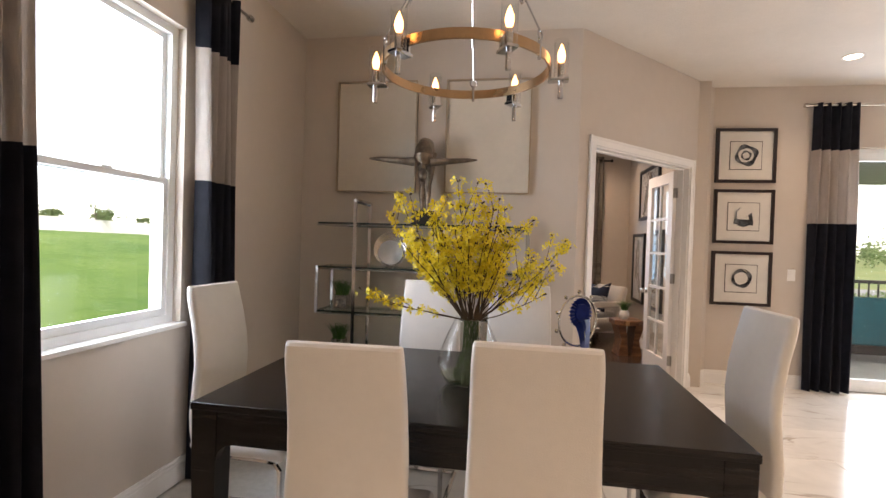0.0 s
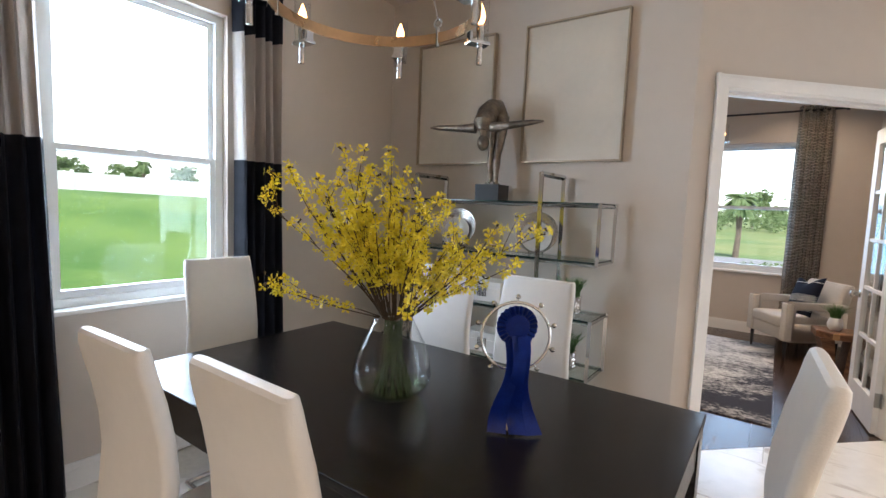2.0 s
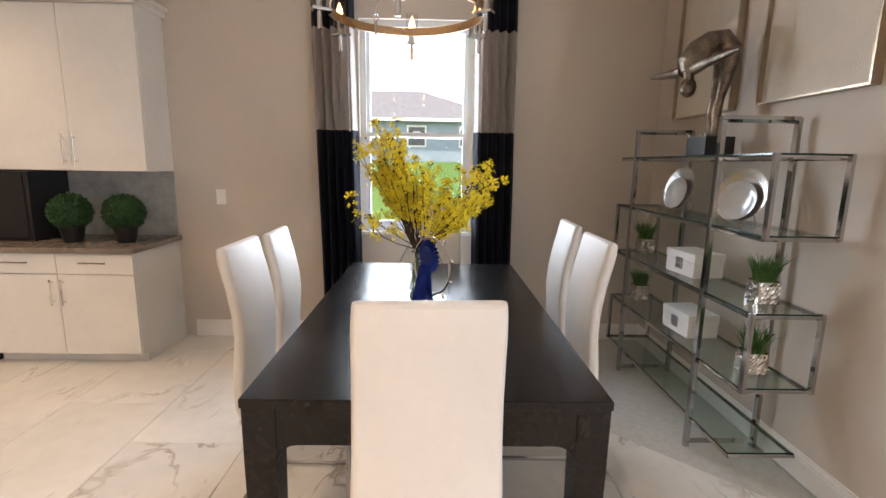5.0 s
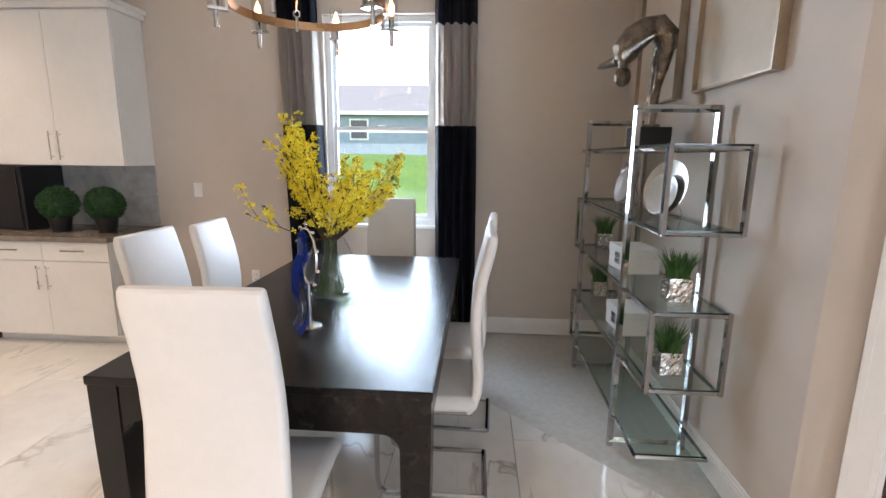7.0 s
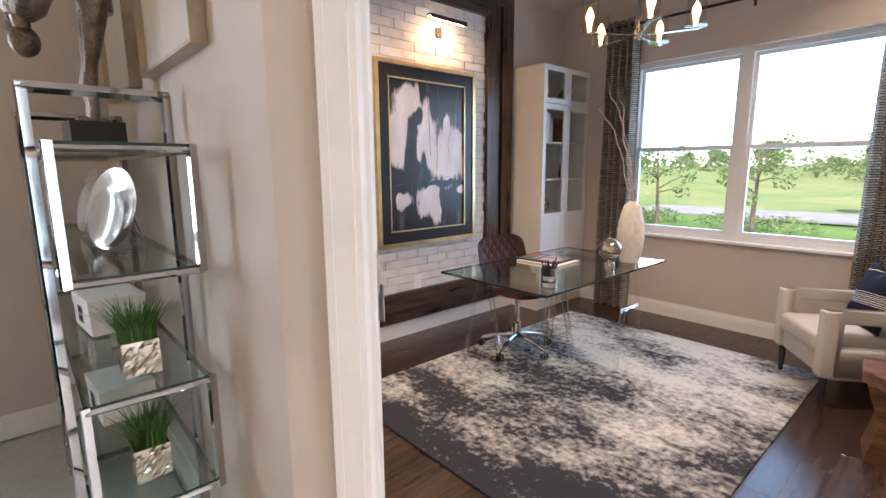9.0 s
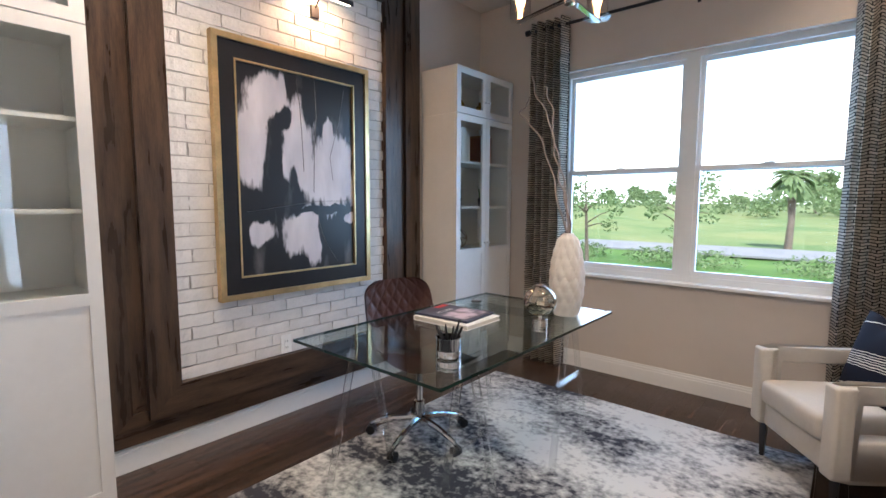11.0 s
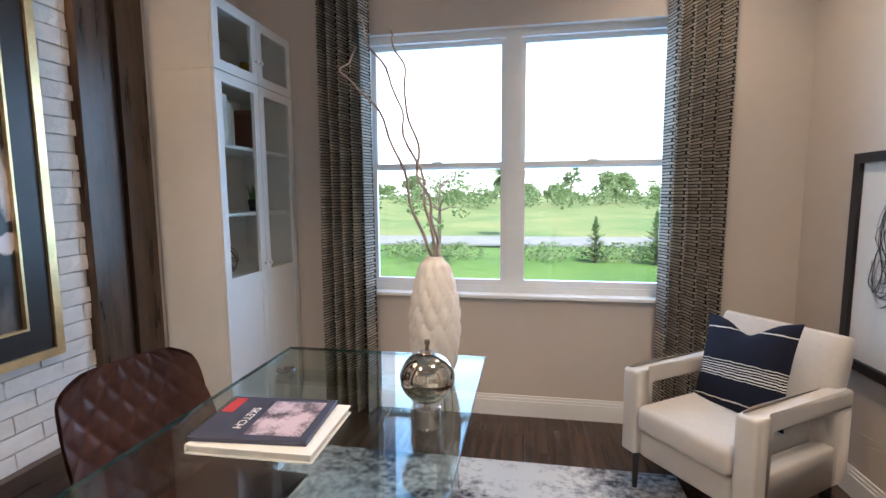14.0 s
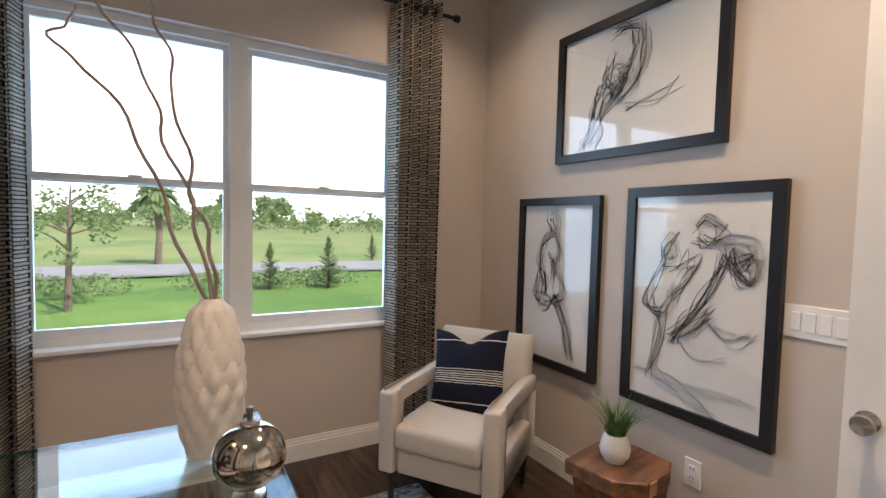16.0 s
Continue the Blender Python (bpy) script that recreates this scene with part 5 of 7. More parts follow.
def ink_picture(z0, motif):
    w = 0.57
    ob = framed("framed_print", "small square ink study in a dark brown frame", w, 0.555, pose(2.245, YF - 0.001, z0), 0.03, 0.03, M_UMBER, [(0.03, M_PAPER, "mount"), (0.132, M_UMBER, "mount_line"), (0.138, M_PAPER, "sheet")], "three stacked prints")
    bm = bmesh.new()
    y = -0.023
    def ring(cx, cz, r, t):
        tube(bm, [(cx + r * math.cos(a), y, cz + r * math.sin(a)) for a in [i * math.pi / 14 for i in range(28)]], [t * (0.8 + 0.35 * math.sin(i * 0.9)) for i in range(28)], 6, closed=True, flat=0.12)
    c = 0.2775
    if motif == 0:
        ring(0, c, 0.085, 0.030)
        ring(0, c, 0.04, 0.012)
    elif motif == 1:
        tube(bm, [(-0.03, y, c + 0.09), (-0.07, y, c + 0.05), (-0.065, y, c - 0.02), (-0.09, y, c - 0.05), (0.09, y, c - 0.06)], [0.012, 0.02, 0.018, 0.026, 0.03], 6, flat=0.12)
        tube(bm, [(0.02, y, c - 0.01), (0.06, y, c + 0.03), (0.075, y, c - 0.06), (0.0, y, c - 0.09), (-0.06, y, c - 0.08)], [0.012, 0.022, 0.02, 0.018, 0.01], 6, flat=0.12)
    else:
        ring(0, c, 0.075, 0.022)
        ring(0.004, c + 0.004, 0.09, 0.008)
    part("ink_motif", bm, M_INK, ob, "loose black ink brush strokes")


for z0, k in ((2.08, 0), (1.455, 1), (0.82, 2)):
    ink_picture(z0, k)

# recessed ceiling lights, most of them added to brighten the rooms
M_CAN = glow("lit_lens", (1.0, 0.88, 0.70), 6.0)


def can_light(x, y, energy):
    ob = thing("recessed_light", "round white recessed ceiling light, lit, one of a mostly added set", "ceiling light", "recessed lights", pose(x, y, CEIL))
    part("trim_ring", lathe([(0.062, -0.0005), (0.082, -0.0005), (0.080, -0.006), (0.062, -0.004)], 32, cap=False), M_TRIM, ob, smooth=True)
    part("lens", lathe([(0.0, -0.003), (0.062, -0.003), (0.062, -0.0008), (0.0, -0.0008)], 32, cap=False), M_CAN, ob, "glowing lens")
    d = lamp("recessed_lamp_mostly_added", "SPOT", look((x, y, CEIL - 0.012), (x, y, 0)), energy, (1.0, 0.80, 0.58), 0.06)
    d.data.spot_size, d.data.spot_blend = radians(130), 0.9


# First known, study's east pair inferred from warm wall; the rest are added fill.
for x, y, e in ((2.73, 4.83, 22), (2.9, 1.6, 190), (1.0, -0.6, 110), (-0.5, -0.9, 70), (4.9, 3.2, 240), (4.6, 0.0, 130), (0.9, 6.1, 100), (1.05, 7.6, 38), (-0.9, 5.3, 105)):
    can_light(x, y, e)


# ---- study things ----
# timber double frame round the brick panel
WY0, WY1, WZ0, WZ1 = 5.147, 7.373, 0.138, CEIL - 0.004
def frame_band(name, a0, a1, b0, b1, y_in, x0, x1, label):
    """Four mitred boards: outer rectangle a0..a1 x b0..b1, width y_in, from x0 to x1."""
    ob = thing(name, label, "wall frame", "", None, "structure")
    o = [(a0, b0), (a1, b0), (a1, b1), (a0, b1)]
    i = [(a0 + y_in, b0 + y_in), (a1 - y_in, b0 + y_in), (a1 - y_in, b1 - y_in), (a0 + y_in, b1 - y_in)]
    for k in range(4):
        j = (k + 1) % 4
        bm = bmesh.new()
        lo = [bm.verts.new((x0, *p)) for p in (o[k], o[j], i[j], i[k])]
        hi = [bm.verts.new((x1, *p)) for p in (o[k], o[j], i[j], i[k])]
        bm.faces.new(lo)
        bm.faces.new(hi)
        for q in range(4):
            bm.faces.new((lo[q], lo[(q + 1) % 4], hi[(q + 1) % 4], hi[q]))
        part("board", bm, M_WALNUT if k % 2 else M_WALNUT_H, ob)
    return ob


M_WALNUT_H = mat("stained_frame_wood_level", (0.028, 0.016, 0.010), 0.30, scale=4, second=(0.082, 0.049, 0.030), stretch=(6, 0.7, 6), bump=0.15, bscale=30, rvary=0.1)
frame_band("trim_outer_frame", WY0, WY1, WZ0, WZ1, 0.155, OW, OW + 0.035, "dark stained timber outer wall frame")
frame_band("trim_frame_groove", WY0 + 0.155, WY1 - 0.155, WZ0 + 0.155, WZ1 - 0.155, 0.07, OW, OW + 0.012, "dark stained recess between timber frames")
frame_band("trim_inner_frame", WY0 + 0.225, WY1 - 0.225, WZ0 + 0.105, WZ1 - 0.125, 0.155, OW, OW + 0.055, "dark stained timber inner wall frame")

# whitewashed brick panel
BY0, BY1, BZ0, BZ1 = 5.522, 6.998, 0.395, 2.778
panel = thing("wall_brick_panel", "whitewashed brick panel inside a timber frame", "brick wall", "", None, "structure")
part("mortar_bed", boxes((OW + 0.0005, OW + 0.006, BY0, BY1, BZ0, BZ1)), M_MORTAR, panel)
rng = random.Random(11)
COURSES, BL = 34, 0.225
ch = (BZ1 - BZ0) / COURSES
def brick_mesh(w, seed):
    r = random.Random(seed)
    bm = bmesh.new()
    n = 5
    h = ch - 0.006
    d = 0.009
    rows = []
    for j in (0, 0.5, 1):
        rows.append([bm.verts.new((d + r.uniform(-0.002, 0.002), w * i / n + (r.uniform(-0.003, 0.003)), h * j + r.uniform(-0.0025, 0.0025))) for i in range(n + 1)])
    back = [[bm.verts.new((0, v.co.y, v.co.z)) for v in row] for row in (rows[0], rows[2])]
    for a, b in zip(rows, rows[1:]):
        for i in range(n):
            bm.faces.new((a[i], a[i + 1], b[i + 1], b[i]))
    for row, bk in ((rows[0], back[0]), (rows[2], back[1])):
        for i in range(n):
            bm.faces.new((row[i], row[i + 1], bk[i + 1], bk[i]))
    for i in (0, n):
        bm.faces.new((rows[0][i], rows[1][i], rows[2][i], back[1][i], back[0][i]))
    return mesh_of("brick", bm, M_BRICK)


BRICKS = [brick_mesh(BL - 0.005, k) for k in range(5)]
cut = {}
for c in range(COURSES):
    y = BY0 - (0.5 * BL if c % 2 else 0) - rng.uniform(0, 0.03)
    while y < BY1 - 0.03:
        a, b = max(y, BY0), min(y + BL, BY1)
        if b - a > 0.03:
            if b - a > BL - 0.002:
                me = rng.choice(BRICKS)
            else:
                key = round((b - a) / 0.02)
                a = a if a > BY0 else BY0
                if key not in cut:
                    cut[key] = brick_mesh(max(key * 0.02 - 0.005, 0.02), 50 + key)
                me = cut[key]
            piece("brick", me, panel, Matrix.Translation((OW + 0.0062 + rng.uniform(0, 0.004), a, BZ0 + c * ch + 0.003)))
        y += BL


# abstract painting
def blob_paint():
    m = bpy.data.materials.new("abstract_paint")
    m.use_nodes = True
    nt = m.node_tree
    b = nt.nodes["Principled BSDF"]
    b.inputs["Roughness"].default_value = 0.3
    co = nt.nodes.new("ShaderNodeTexCoord")
    def noise_tex(scale, stretch=(1, 1, 1), detail=6):
        mp = nt.nodes.new("ShaderNodeMapping")
        mp.inputs["Scale"].default_value = stretch
        nt.links.new(co.outputs["Object"], mp.inputs[0])
        n = nt.nodes.new("ShaderNodeTexNoise")
        n.inputs["Scale"].default_value, n.inputs["Detail"].default_value = scale, detail
        nt.links.new(mp.outputs[0], n.inputs[0])
        return n
    warp = noise_tex(5.0, (1, 1, 0.6))
    wsub = nt.nodes.new("ShaderNodeVectorMath")
    wsub.operation = "MULTIPLY_ADD"
    wsub.inputs[1].default_value, wsub.inputs[2].default_value = (0.14, 0.14, 0.14), (-0.07, -0.07, -0.07)
    nt.links.new(warp.outputs["Color"], wsub.inputs[0])
    wadd = nt.nodes.new("ShaderNodeVectorMath")
    nt.links.new(co.outputs["Object"], wadd.inputs[0])
    nt.links.new(wsub.outputs[0], wadd.inputs[1])
    def math_node(op, a, c):
        n = nt.nodes.new("ShaderNodeMath")
        n.operation = op
        for k, v in enumerate((a, c)):
            if isinstance(v, (int, float)):
                n.inputs[k].default_value = v
            else:
                nt.links.new(v, n.inputs[k])
        return n.outputs[0]
    def blob(x, z, rx, rz, turn):
        mp = nt.nodes.new("ShaderNodeMapping")
        mp.vector_type = "TEXTURE"
        mp.inputs["Location"].default_value = (x, 0, z)
        mp.inputs["Rotation"].default_value = (0, radians(turn), 0)
        mp.inputs["Scale"].default_value = (rx, 100, rz)
        nt.links.new(wadd.outputs[0], mp.inputs[0])
        ln = nt.nodes.new("ShaderNodeVectorMath")
        ln.operation = "LENGTH"
        nt.links.new(mp.outputs[0], ln.inputs[0])
        return math_node("SUBTRACT", 1.0, ln.outputs["Value"])
    def union(*bs):
        out = bs[0]
        for x in bs[1:]:
            out = math_node("MAXIMUM", out, x)
        return out
    fine = noise_tex(18, (1, 1, 0.22), 9)
    rag = math_node("MULTIPLY_ADD", fine.outputs[0], 1.8)
    rag.node.inputs[2].default_value = -0.86
    white = union(blob(-0.20, 1.17, 0.13, 0.14, 20), blob(-0.315, 0.92, 0.085, 0.29, 4), blob(-0.015, 0.90, 0.115, 0.25, 0), blob(0.25, 0.73, 0.19, 0.23, 0), blob(0.205, 0.98, 0.045, 0.12, 0),
                  blob(0.05, 0.73, 0.10, 0.14, 0), blob(0.0, 0.385, 0.125, 0.16, 0), blob(0.095, 0.30, 0.055, 0.13, 0), blob(-0.25, 0.376, 0.08, 0.07, 0), blob(0.37, 0.44, 0.05, 0.04, 0))
    dark = union(blob(-0.19, 0.86, 0.055, 0.24, 10), blob(-0.12, 1.05, 0.06, 0.08, 35), blob(-0.335, 0.57, 0.11, 0.06, 0), blob(-0.12, 0.58, 0.15, 0.10, 0), blob(0.20, 0.507, 0.28, 0.030, 4), blob(-0.04, 0.62, 0.04, 0.12, 0))
    w = math_node("ADD", white, rag)
    d = math_node("ADD", dark, rag)
    def ramp(v, lo, hi):
        r = nt.nodes.new("ShaderNodeMapRange")
        r.inputs[1].default_value, r.inputs[2].default_value = lo, hi
        nt.links.new(v, r.inputs[0])
        return r.outputs[0]
    wm = ramp(w, -0.10, 0.14)
    dm = ramp(d, 0.0, 0.22)
    mask = math_node("MULTIPLY", wm, math_node("SUBTRACT", 1.0, dm))
    haze = noise_tex(9, (1, 1, 0.3))
    grey = ramp(haze.outputs[0], 0.58, 0.85)
    base = nt.nodes.new("ShaderNodeMix")
    base.data_type = "RGBA"
    base.inputs[6].default_value, base.inputs[7].default_value = (0.012, 0.012, 0.014, 1), (0.16, 0.15, 0.15, 1)
    nt.links.new(grey, base.inputs[0])
    top = nt.nodes.new("ShaderNodeMix")
    top.data_type = "RGBA"
    top.inputs[6].default_value, top.inputs[7].default_value = (0.66, 0.62, 0.64, 1), (0.50, 0.47, 0.50, 1)
    nt.links.new(ramp(haze.outputs[0], 0.35, 0.65), top.inputs[0])
    mix = nt.nodes.new("ShaderNodeMix")
    mix.data_type = "RGBA"
    nt.links.new(mask, mix.inputs[0])
    nt.links.new(base.outputs[2], mix.inputs[6])
    nt.links.new(top.outputs[2], mix.inputs[7])
    nt.links.new(mix.outputs[2], b.inputs["Base Color"])
    bp = nt.nodes.new("ShaderNodeBump")
    bp.inputs["Strength"].default_value = 0.3
    nt.links.new(fine.outputs[0], bp.inputs["Height"])
    nt.links.new(bp.outputs[0], b.inputs["Normal"])
    return m


def painting():
    w, h = 1.073, 1.465
    m = Matrix.Translation((OW + 0.022, 6.283, 0.792)) @ FACE_E
    ob = thing("abstract_painting", "large black and white abstract painting in a gold and black frame", "painting", m=m)
    def ring(o, i, y0, y1):
        return boxes((-w / 2 + o, -w / 2 + i, y0, y1, o, h - o), (w / 2 - i, w / 2 - o, y0, y1, o, h - o), (-w / 2 + i, w / 2 - i, y0, y1, o, i), (-w / 2 + i, w / 2 - i, y0, y1, h - i, h - o))
    part("outer_frame", ring(0.0, 0.032, -0.045, 0), M_GOLD, ob, "gold leaf outer frame")
    part("black_band", ring(0.0325, 0.122, -0.034, 0), M_BLACK, ob, "black inner frame band")
    part("fillet", ring(0.1225, 0.132, -0.038, 0), M_GOLD, ob, "thin gold fillet")
    part("canvas", boxes((-w / 2 + 0.132, w / 2 - 0.132, -0.02, -0.004, 0.132, h - 0.132)), blob_paint(), ob, "black and white brushed canvas")
    bm = bmesh.new()
    for pts in (((-0.02, 1.30), (0.0, 1.15), (0.01, 1.0), (0.02, 0.75)), ((0.11, 1.32), (0.12, 1.1), (0.10, 0.9), (0.09, 0.62)), ((0.34, 1.3), (0.30, 1.1), (0.22, 0.85), (0.24, 0.7)),
                ((-0.36, 0.50), (-0.2, 0.52), (0.1, 0.56), (0.38, 0.57)), ((0.12, 0.45), (0.15, 0.35), (0.2, 0.25), (0.27, 0.16))):
        tube(bm, [(x, -0.0205, z) for x, z in pts], 0.0025, 5, flat=0.4)
    part("scored_lines", bm, mat("scored_paint", (0.12, 0.115, 0.11), 0.5, scale=20, vary=0.4), ob, "thin scored paint lines")


painting()


def picture_light():
    ob = thing("picture_light", "slim black picture light, lit, above the painting", "picture light", m=pose(OW + 0.018, 6.42, 2.56))
    part("mount", soft_box(0, 0.02, -0.03, 0.03, -0.06, 0.02, 0.004), M_UMBER, ob)
    part("bracket_arm", tube(bmesh.new(), [(0.02, 0, 0.0), (0.06, 0, 0.05), (0.12, 0, 0.06)], 0.006, 8), M_UMBER, ob, smooth=True)
    part("shade", boxes((0.10, 0.145, -0.20, 0.20, 0.055, 0.068), (0.141, 0.145, -0.20, 0.20, 0.035, 0.055)), M_UMBER, ob)
    part("light_strip", boxes((0.104, 0.139, -0.19, 0.19, 0.045, 0.0545)), glow("lit_strip", (1.0, 0.80, 0.52), 14.0), ob, "glowing warm strip")
    lamp("picture_lamp", "AREA", look((OW + 0.14, 6.42, 2.598), (OW + 0.02, 6.42, 2.0)), 3.4, (1.0, 0.58, 0.26), 0.03, 0.36)


picture_light()


def study_chandelier():
    ob = thing("chandelier", "small chrome study chandelier with glass-cylinder lamps, lit", "chandelier", m=pose(0.05, 6.48, 0))
    z = 2.195
    part("hub", lathe([(0.0, z - 0.03), (0.022, z - 0.028), (0.024, z + 0.02), (0.010, z + 0.03), (0.010, CEIL - 0.03)], 18), M_CHROME, ob, smooth=True)
    part("canopy", lathe([(0.02, CEIL - 0.035), (0.06, CEIL - 0.025), (0.065, CEIL - 0.001)], 24), M_CHROME, ob, smooth=True)
    for k in range(5):
        a = 72 * k + 20
        mm = pose(0, 0, z, 0, 0, a)
        R = 0.30
        ar = part("lamp_arm", boxes((0.015, R + 0.02, -0.012, 0.012, -0.008, 0.0)), M_CHROME, ob, m=mm)
        part("glass_dish", lathe([(0.0, 0.004), (0.062, 0.004), (0.062, 0.010), (0.0, 0.010)], 24, R, 0, cap=False), M_CLEAR, ar, "clear glass dish", True)
        part("bulb", lathe([(0.010, 0.010), (0.012, 0.05), (0.020, 0.07), (0.023, 0.09), (0.016, 0.115), (0.002, 0.14)], 14, R, 0), M_BULB, ar, "lit candle bulb", True)
        g = part("glass_cylinder", lathe([(0.048, 0.011), (0.048, 0.19)], 24, R, 0, cap=False), M_CYLINDER, ar, "clear glass cylinder", True)
        g.visible_shadow = False
        lamp("study_candle_lamp", "POINT", pose(0.05 + R * math.cos(radians(a)), 6.48 + R * math.sin(radians(a)), z + 0.09), 9.0, WARM, 0.016)


study_chandelier()

# framed charcoal drawings: loose loops only
M_SHEET = mat("drawing_sheet", (0.70, 0.67, 0.62), 0.75, scale=4, vary=0.03)
M_CHARCOAL = mat("charcoal", (0.015, 0.015, 0.016), 0.9, scale=40, second=(0.10, 0.095, 0.09), contrast=(0.4, 0.7))


def drawing(y0, y1, z0, z1, strokes, seed):
    w, h = y1 - y0, z1 - z0
    rng = random.Random(seed)
    ob = framed("framed_drawing", "loose charcoal drawing behind glass in a black frame", w, h, Matrix.Translation((OE - 0.001, (y0 + y1) / 2, z0)) @ FACE_W, 0.045, 0.032, M_BLACK, [(0.045, M_SHEET, "sheet")], "wall of drawings")
    bm = bmesh.new()
    for pts, n in strokes:
        for k in range(n * 2):
            j = 0.038 if k else 0.0
            ctrl = [Vector(((u - 0.5) * (w - 0.12) + rng.uniform(-j, j), 0, 0.06 + v * (h - 0.12) + rng.uniform(-j, j))) for u, v in pts]
            path = []
            for i in range(len(ctrl) - 1):
                p0, p1, p2, p3 = ctrl[max(i - 1, 0)], ctrl[i], ctrl[i + 1], ctrl[min(i + 2, len(ctrl) - 1)]
                for s in range(5):
                    f = s / 5
                    q = 0.5 * ((2 * p1) + (p2 - p0) * f + (2 * p0 - 5 * p1 + 4 * p2 - p3) * f * f + (3 * p1 - 3 * p2 + p3 - p0) * f ** 3)
                    path.append((q.x, -0.0176, q.z))
            path.append((ctrl[-1].x, -0.0176, ctrl[-1].z))
            r = rng.uniform(0.0009, 0.0023)
            tube(bm, path, [r * rng.uniform(0.5, 1.3) for _ in path], 4, flat=0.1)
    part("charcoal_strokes", bm, M_CHARCOAL, ob, "loose overlapping charcoal strokes")
    g = part("glazing", boxes((-w / 2 + 0.045, w / 2 - 0.045, -0.0225, -0.021, 0.045, h - 0.045)), M_PICGLASS, ob, "reflective picture glass")
    g.visible_shadow = False


M_PICGLASS = sheer_glass("picture_glass", (1, 1, 1), 1.3)
drawing(6.525, 7.475, 1.765, 2.46, [(((0.38, 0.95), (0.46, 0.98), (0.52, 0.85), (0.50, 0.65), (0.44, 0.45), (0.38, 0.40)), 5), (((0.44, 0.98), (0.56, 0.92), (0.60, 0.70), (0.52, 0.45), (0.42, 0.38)), 6),
                                    (((0.42, 0.42), (0.30, 0.50), (0.24, 0.30), (0.20, 0.10), (0.14, 0.03)), 5), (((0.40, 0.42), (0.32, 0.30), (0.28, 0.14), (0.22, 0.03)), 4),
                                    (((0.38, 0.75), (0.33, 0.55), (0.40, 0.48), (0.50, 0.55)), 4), (((0.48, 0.28), (0.65, 0.34), (0.80, 0.42)), 2), (((0.42, 0.70), (0.48, 0.60), (0.46, 0.50), (0.40, 0.60)), 4)], 1)
drawing(7.14, 7.775, 0.60, 1.58, [(((0.40, 0.95), (0.48, 0.97), (0.50, 0.88), (0.43, 0.85), (0.40, 0.93)), 3), (((0.42, 0.84), (0.28, 0.76), (0.26, 0.62), (0.36, 0.50), (0.30, 0.40), (0.18, 0.42)), 5),
                                    (((0.48, 0.84), (0.58, 0.72), (0.50, 0.62), (0.64, 0.50), (0.58, 0.38), (0.44, 0.40)), 5), (((0.48, 0.42), (0.58, 0.28), (0.68, 0.14), (0.78, 0.04)), 5),
                                    (((0.56, 0.40), (0.70, 0.22), (0.76, 0.06)), 4), (((0.22, 0.55), (0.20, 0.38), (0.38, 0.34), (0.56, 0.44)), 4), (((0.42, 0.70), (0.48, 0.60), (0.44, 0.50)), 4)], 2)
drawing(6.295, 6.97, 0.60, 1.605, [(((0.24, 0.76), (0.32, 0.80), (0.34, 0.72), (0.26, 0.70), (0.24, 0.76)), 3), (((0.50, 0.86), (0.60, 0.90), (0.70, 0.84), (0.62, 0.78), (0.52, 0.82)), 4), (((0.70, 0.82), (0.88, 0.78), (0.96, 0.66), (0.84, 0.64), (0.72, 0.74)), 6),
                                  (((0.74, 0.76), (0.82, 0.70), (0.94, 0.72)), 7), (((0.26, 0.68), (0.14, 0.60), (0.12, 0.46), (0.28, 0.44), (0.34, 0.56)), 4), (((0.72, 0.72), (0.60, 0.52), (0.44, 0.40), (0.34, 0.32)), 6),
                                  (((0.34, 0.32), (0.48, 0.36), (0.62, 0.48)), 7), (((0.24, 0.46), (0.22, 0.30), (0.12, 0.10)), 5), (((0.06, 0.14), (0.30, 0.10), (0.60, 0.08), (0.95, 0.09)), 3), (((0.20, 0.10), (0.50, 0.04), (0.75, 0.00)), 2),
                                  (((0.62, 0.42), (0.80, 0.36), (0.92, 0.42)), 3), (((0.45, 0.34), (0.58, 0.26), (0.70, 0.24)), 2), (((0.36, 0.62), (0.50, 0.72), (0.46, 0.60), (0.34, 0.50)), 3)], 3)
wall_plate("light_switch", "white four-gang rocker switch plate by the study door", 0.212, 0.118, 4, Matrix.Translation((OE, 6.185, 1.10)) @ FACE_W)
wall_plate("wall_outlet", "white duplex wall outlet under the drawings", 0.075, 0.118, 1, Matrix.Translation((OE, 6.60, 0.38)) @ FACE_W, True)
wall_plate("wall_outlet", "white duplex wall outlet on the brick panel", 0.075, 0.118, 1, Matrix.Translation((OW + 0.021, 6.155, 0.46)) @ FACE_E, True)

# swivel chair
M_BROWN = mat("brown_quilted_leather", (0.11, 0.045, 0.034), 0.33, scale=6, vary=0.2, bump=0.1, bscale=200, rvary=0.06)


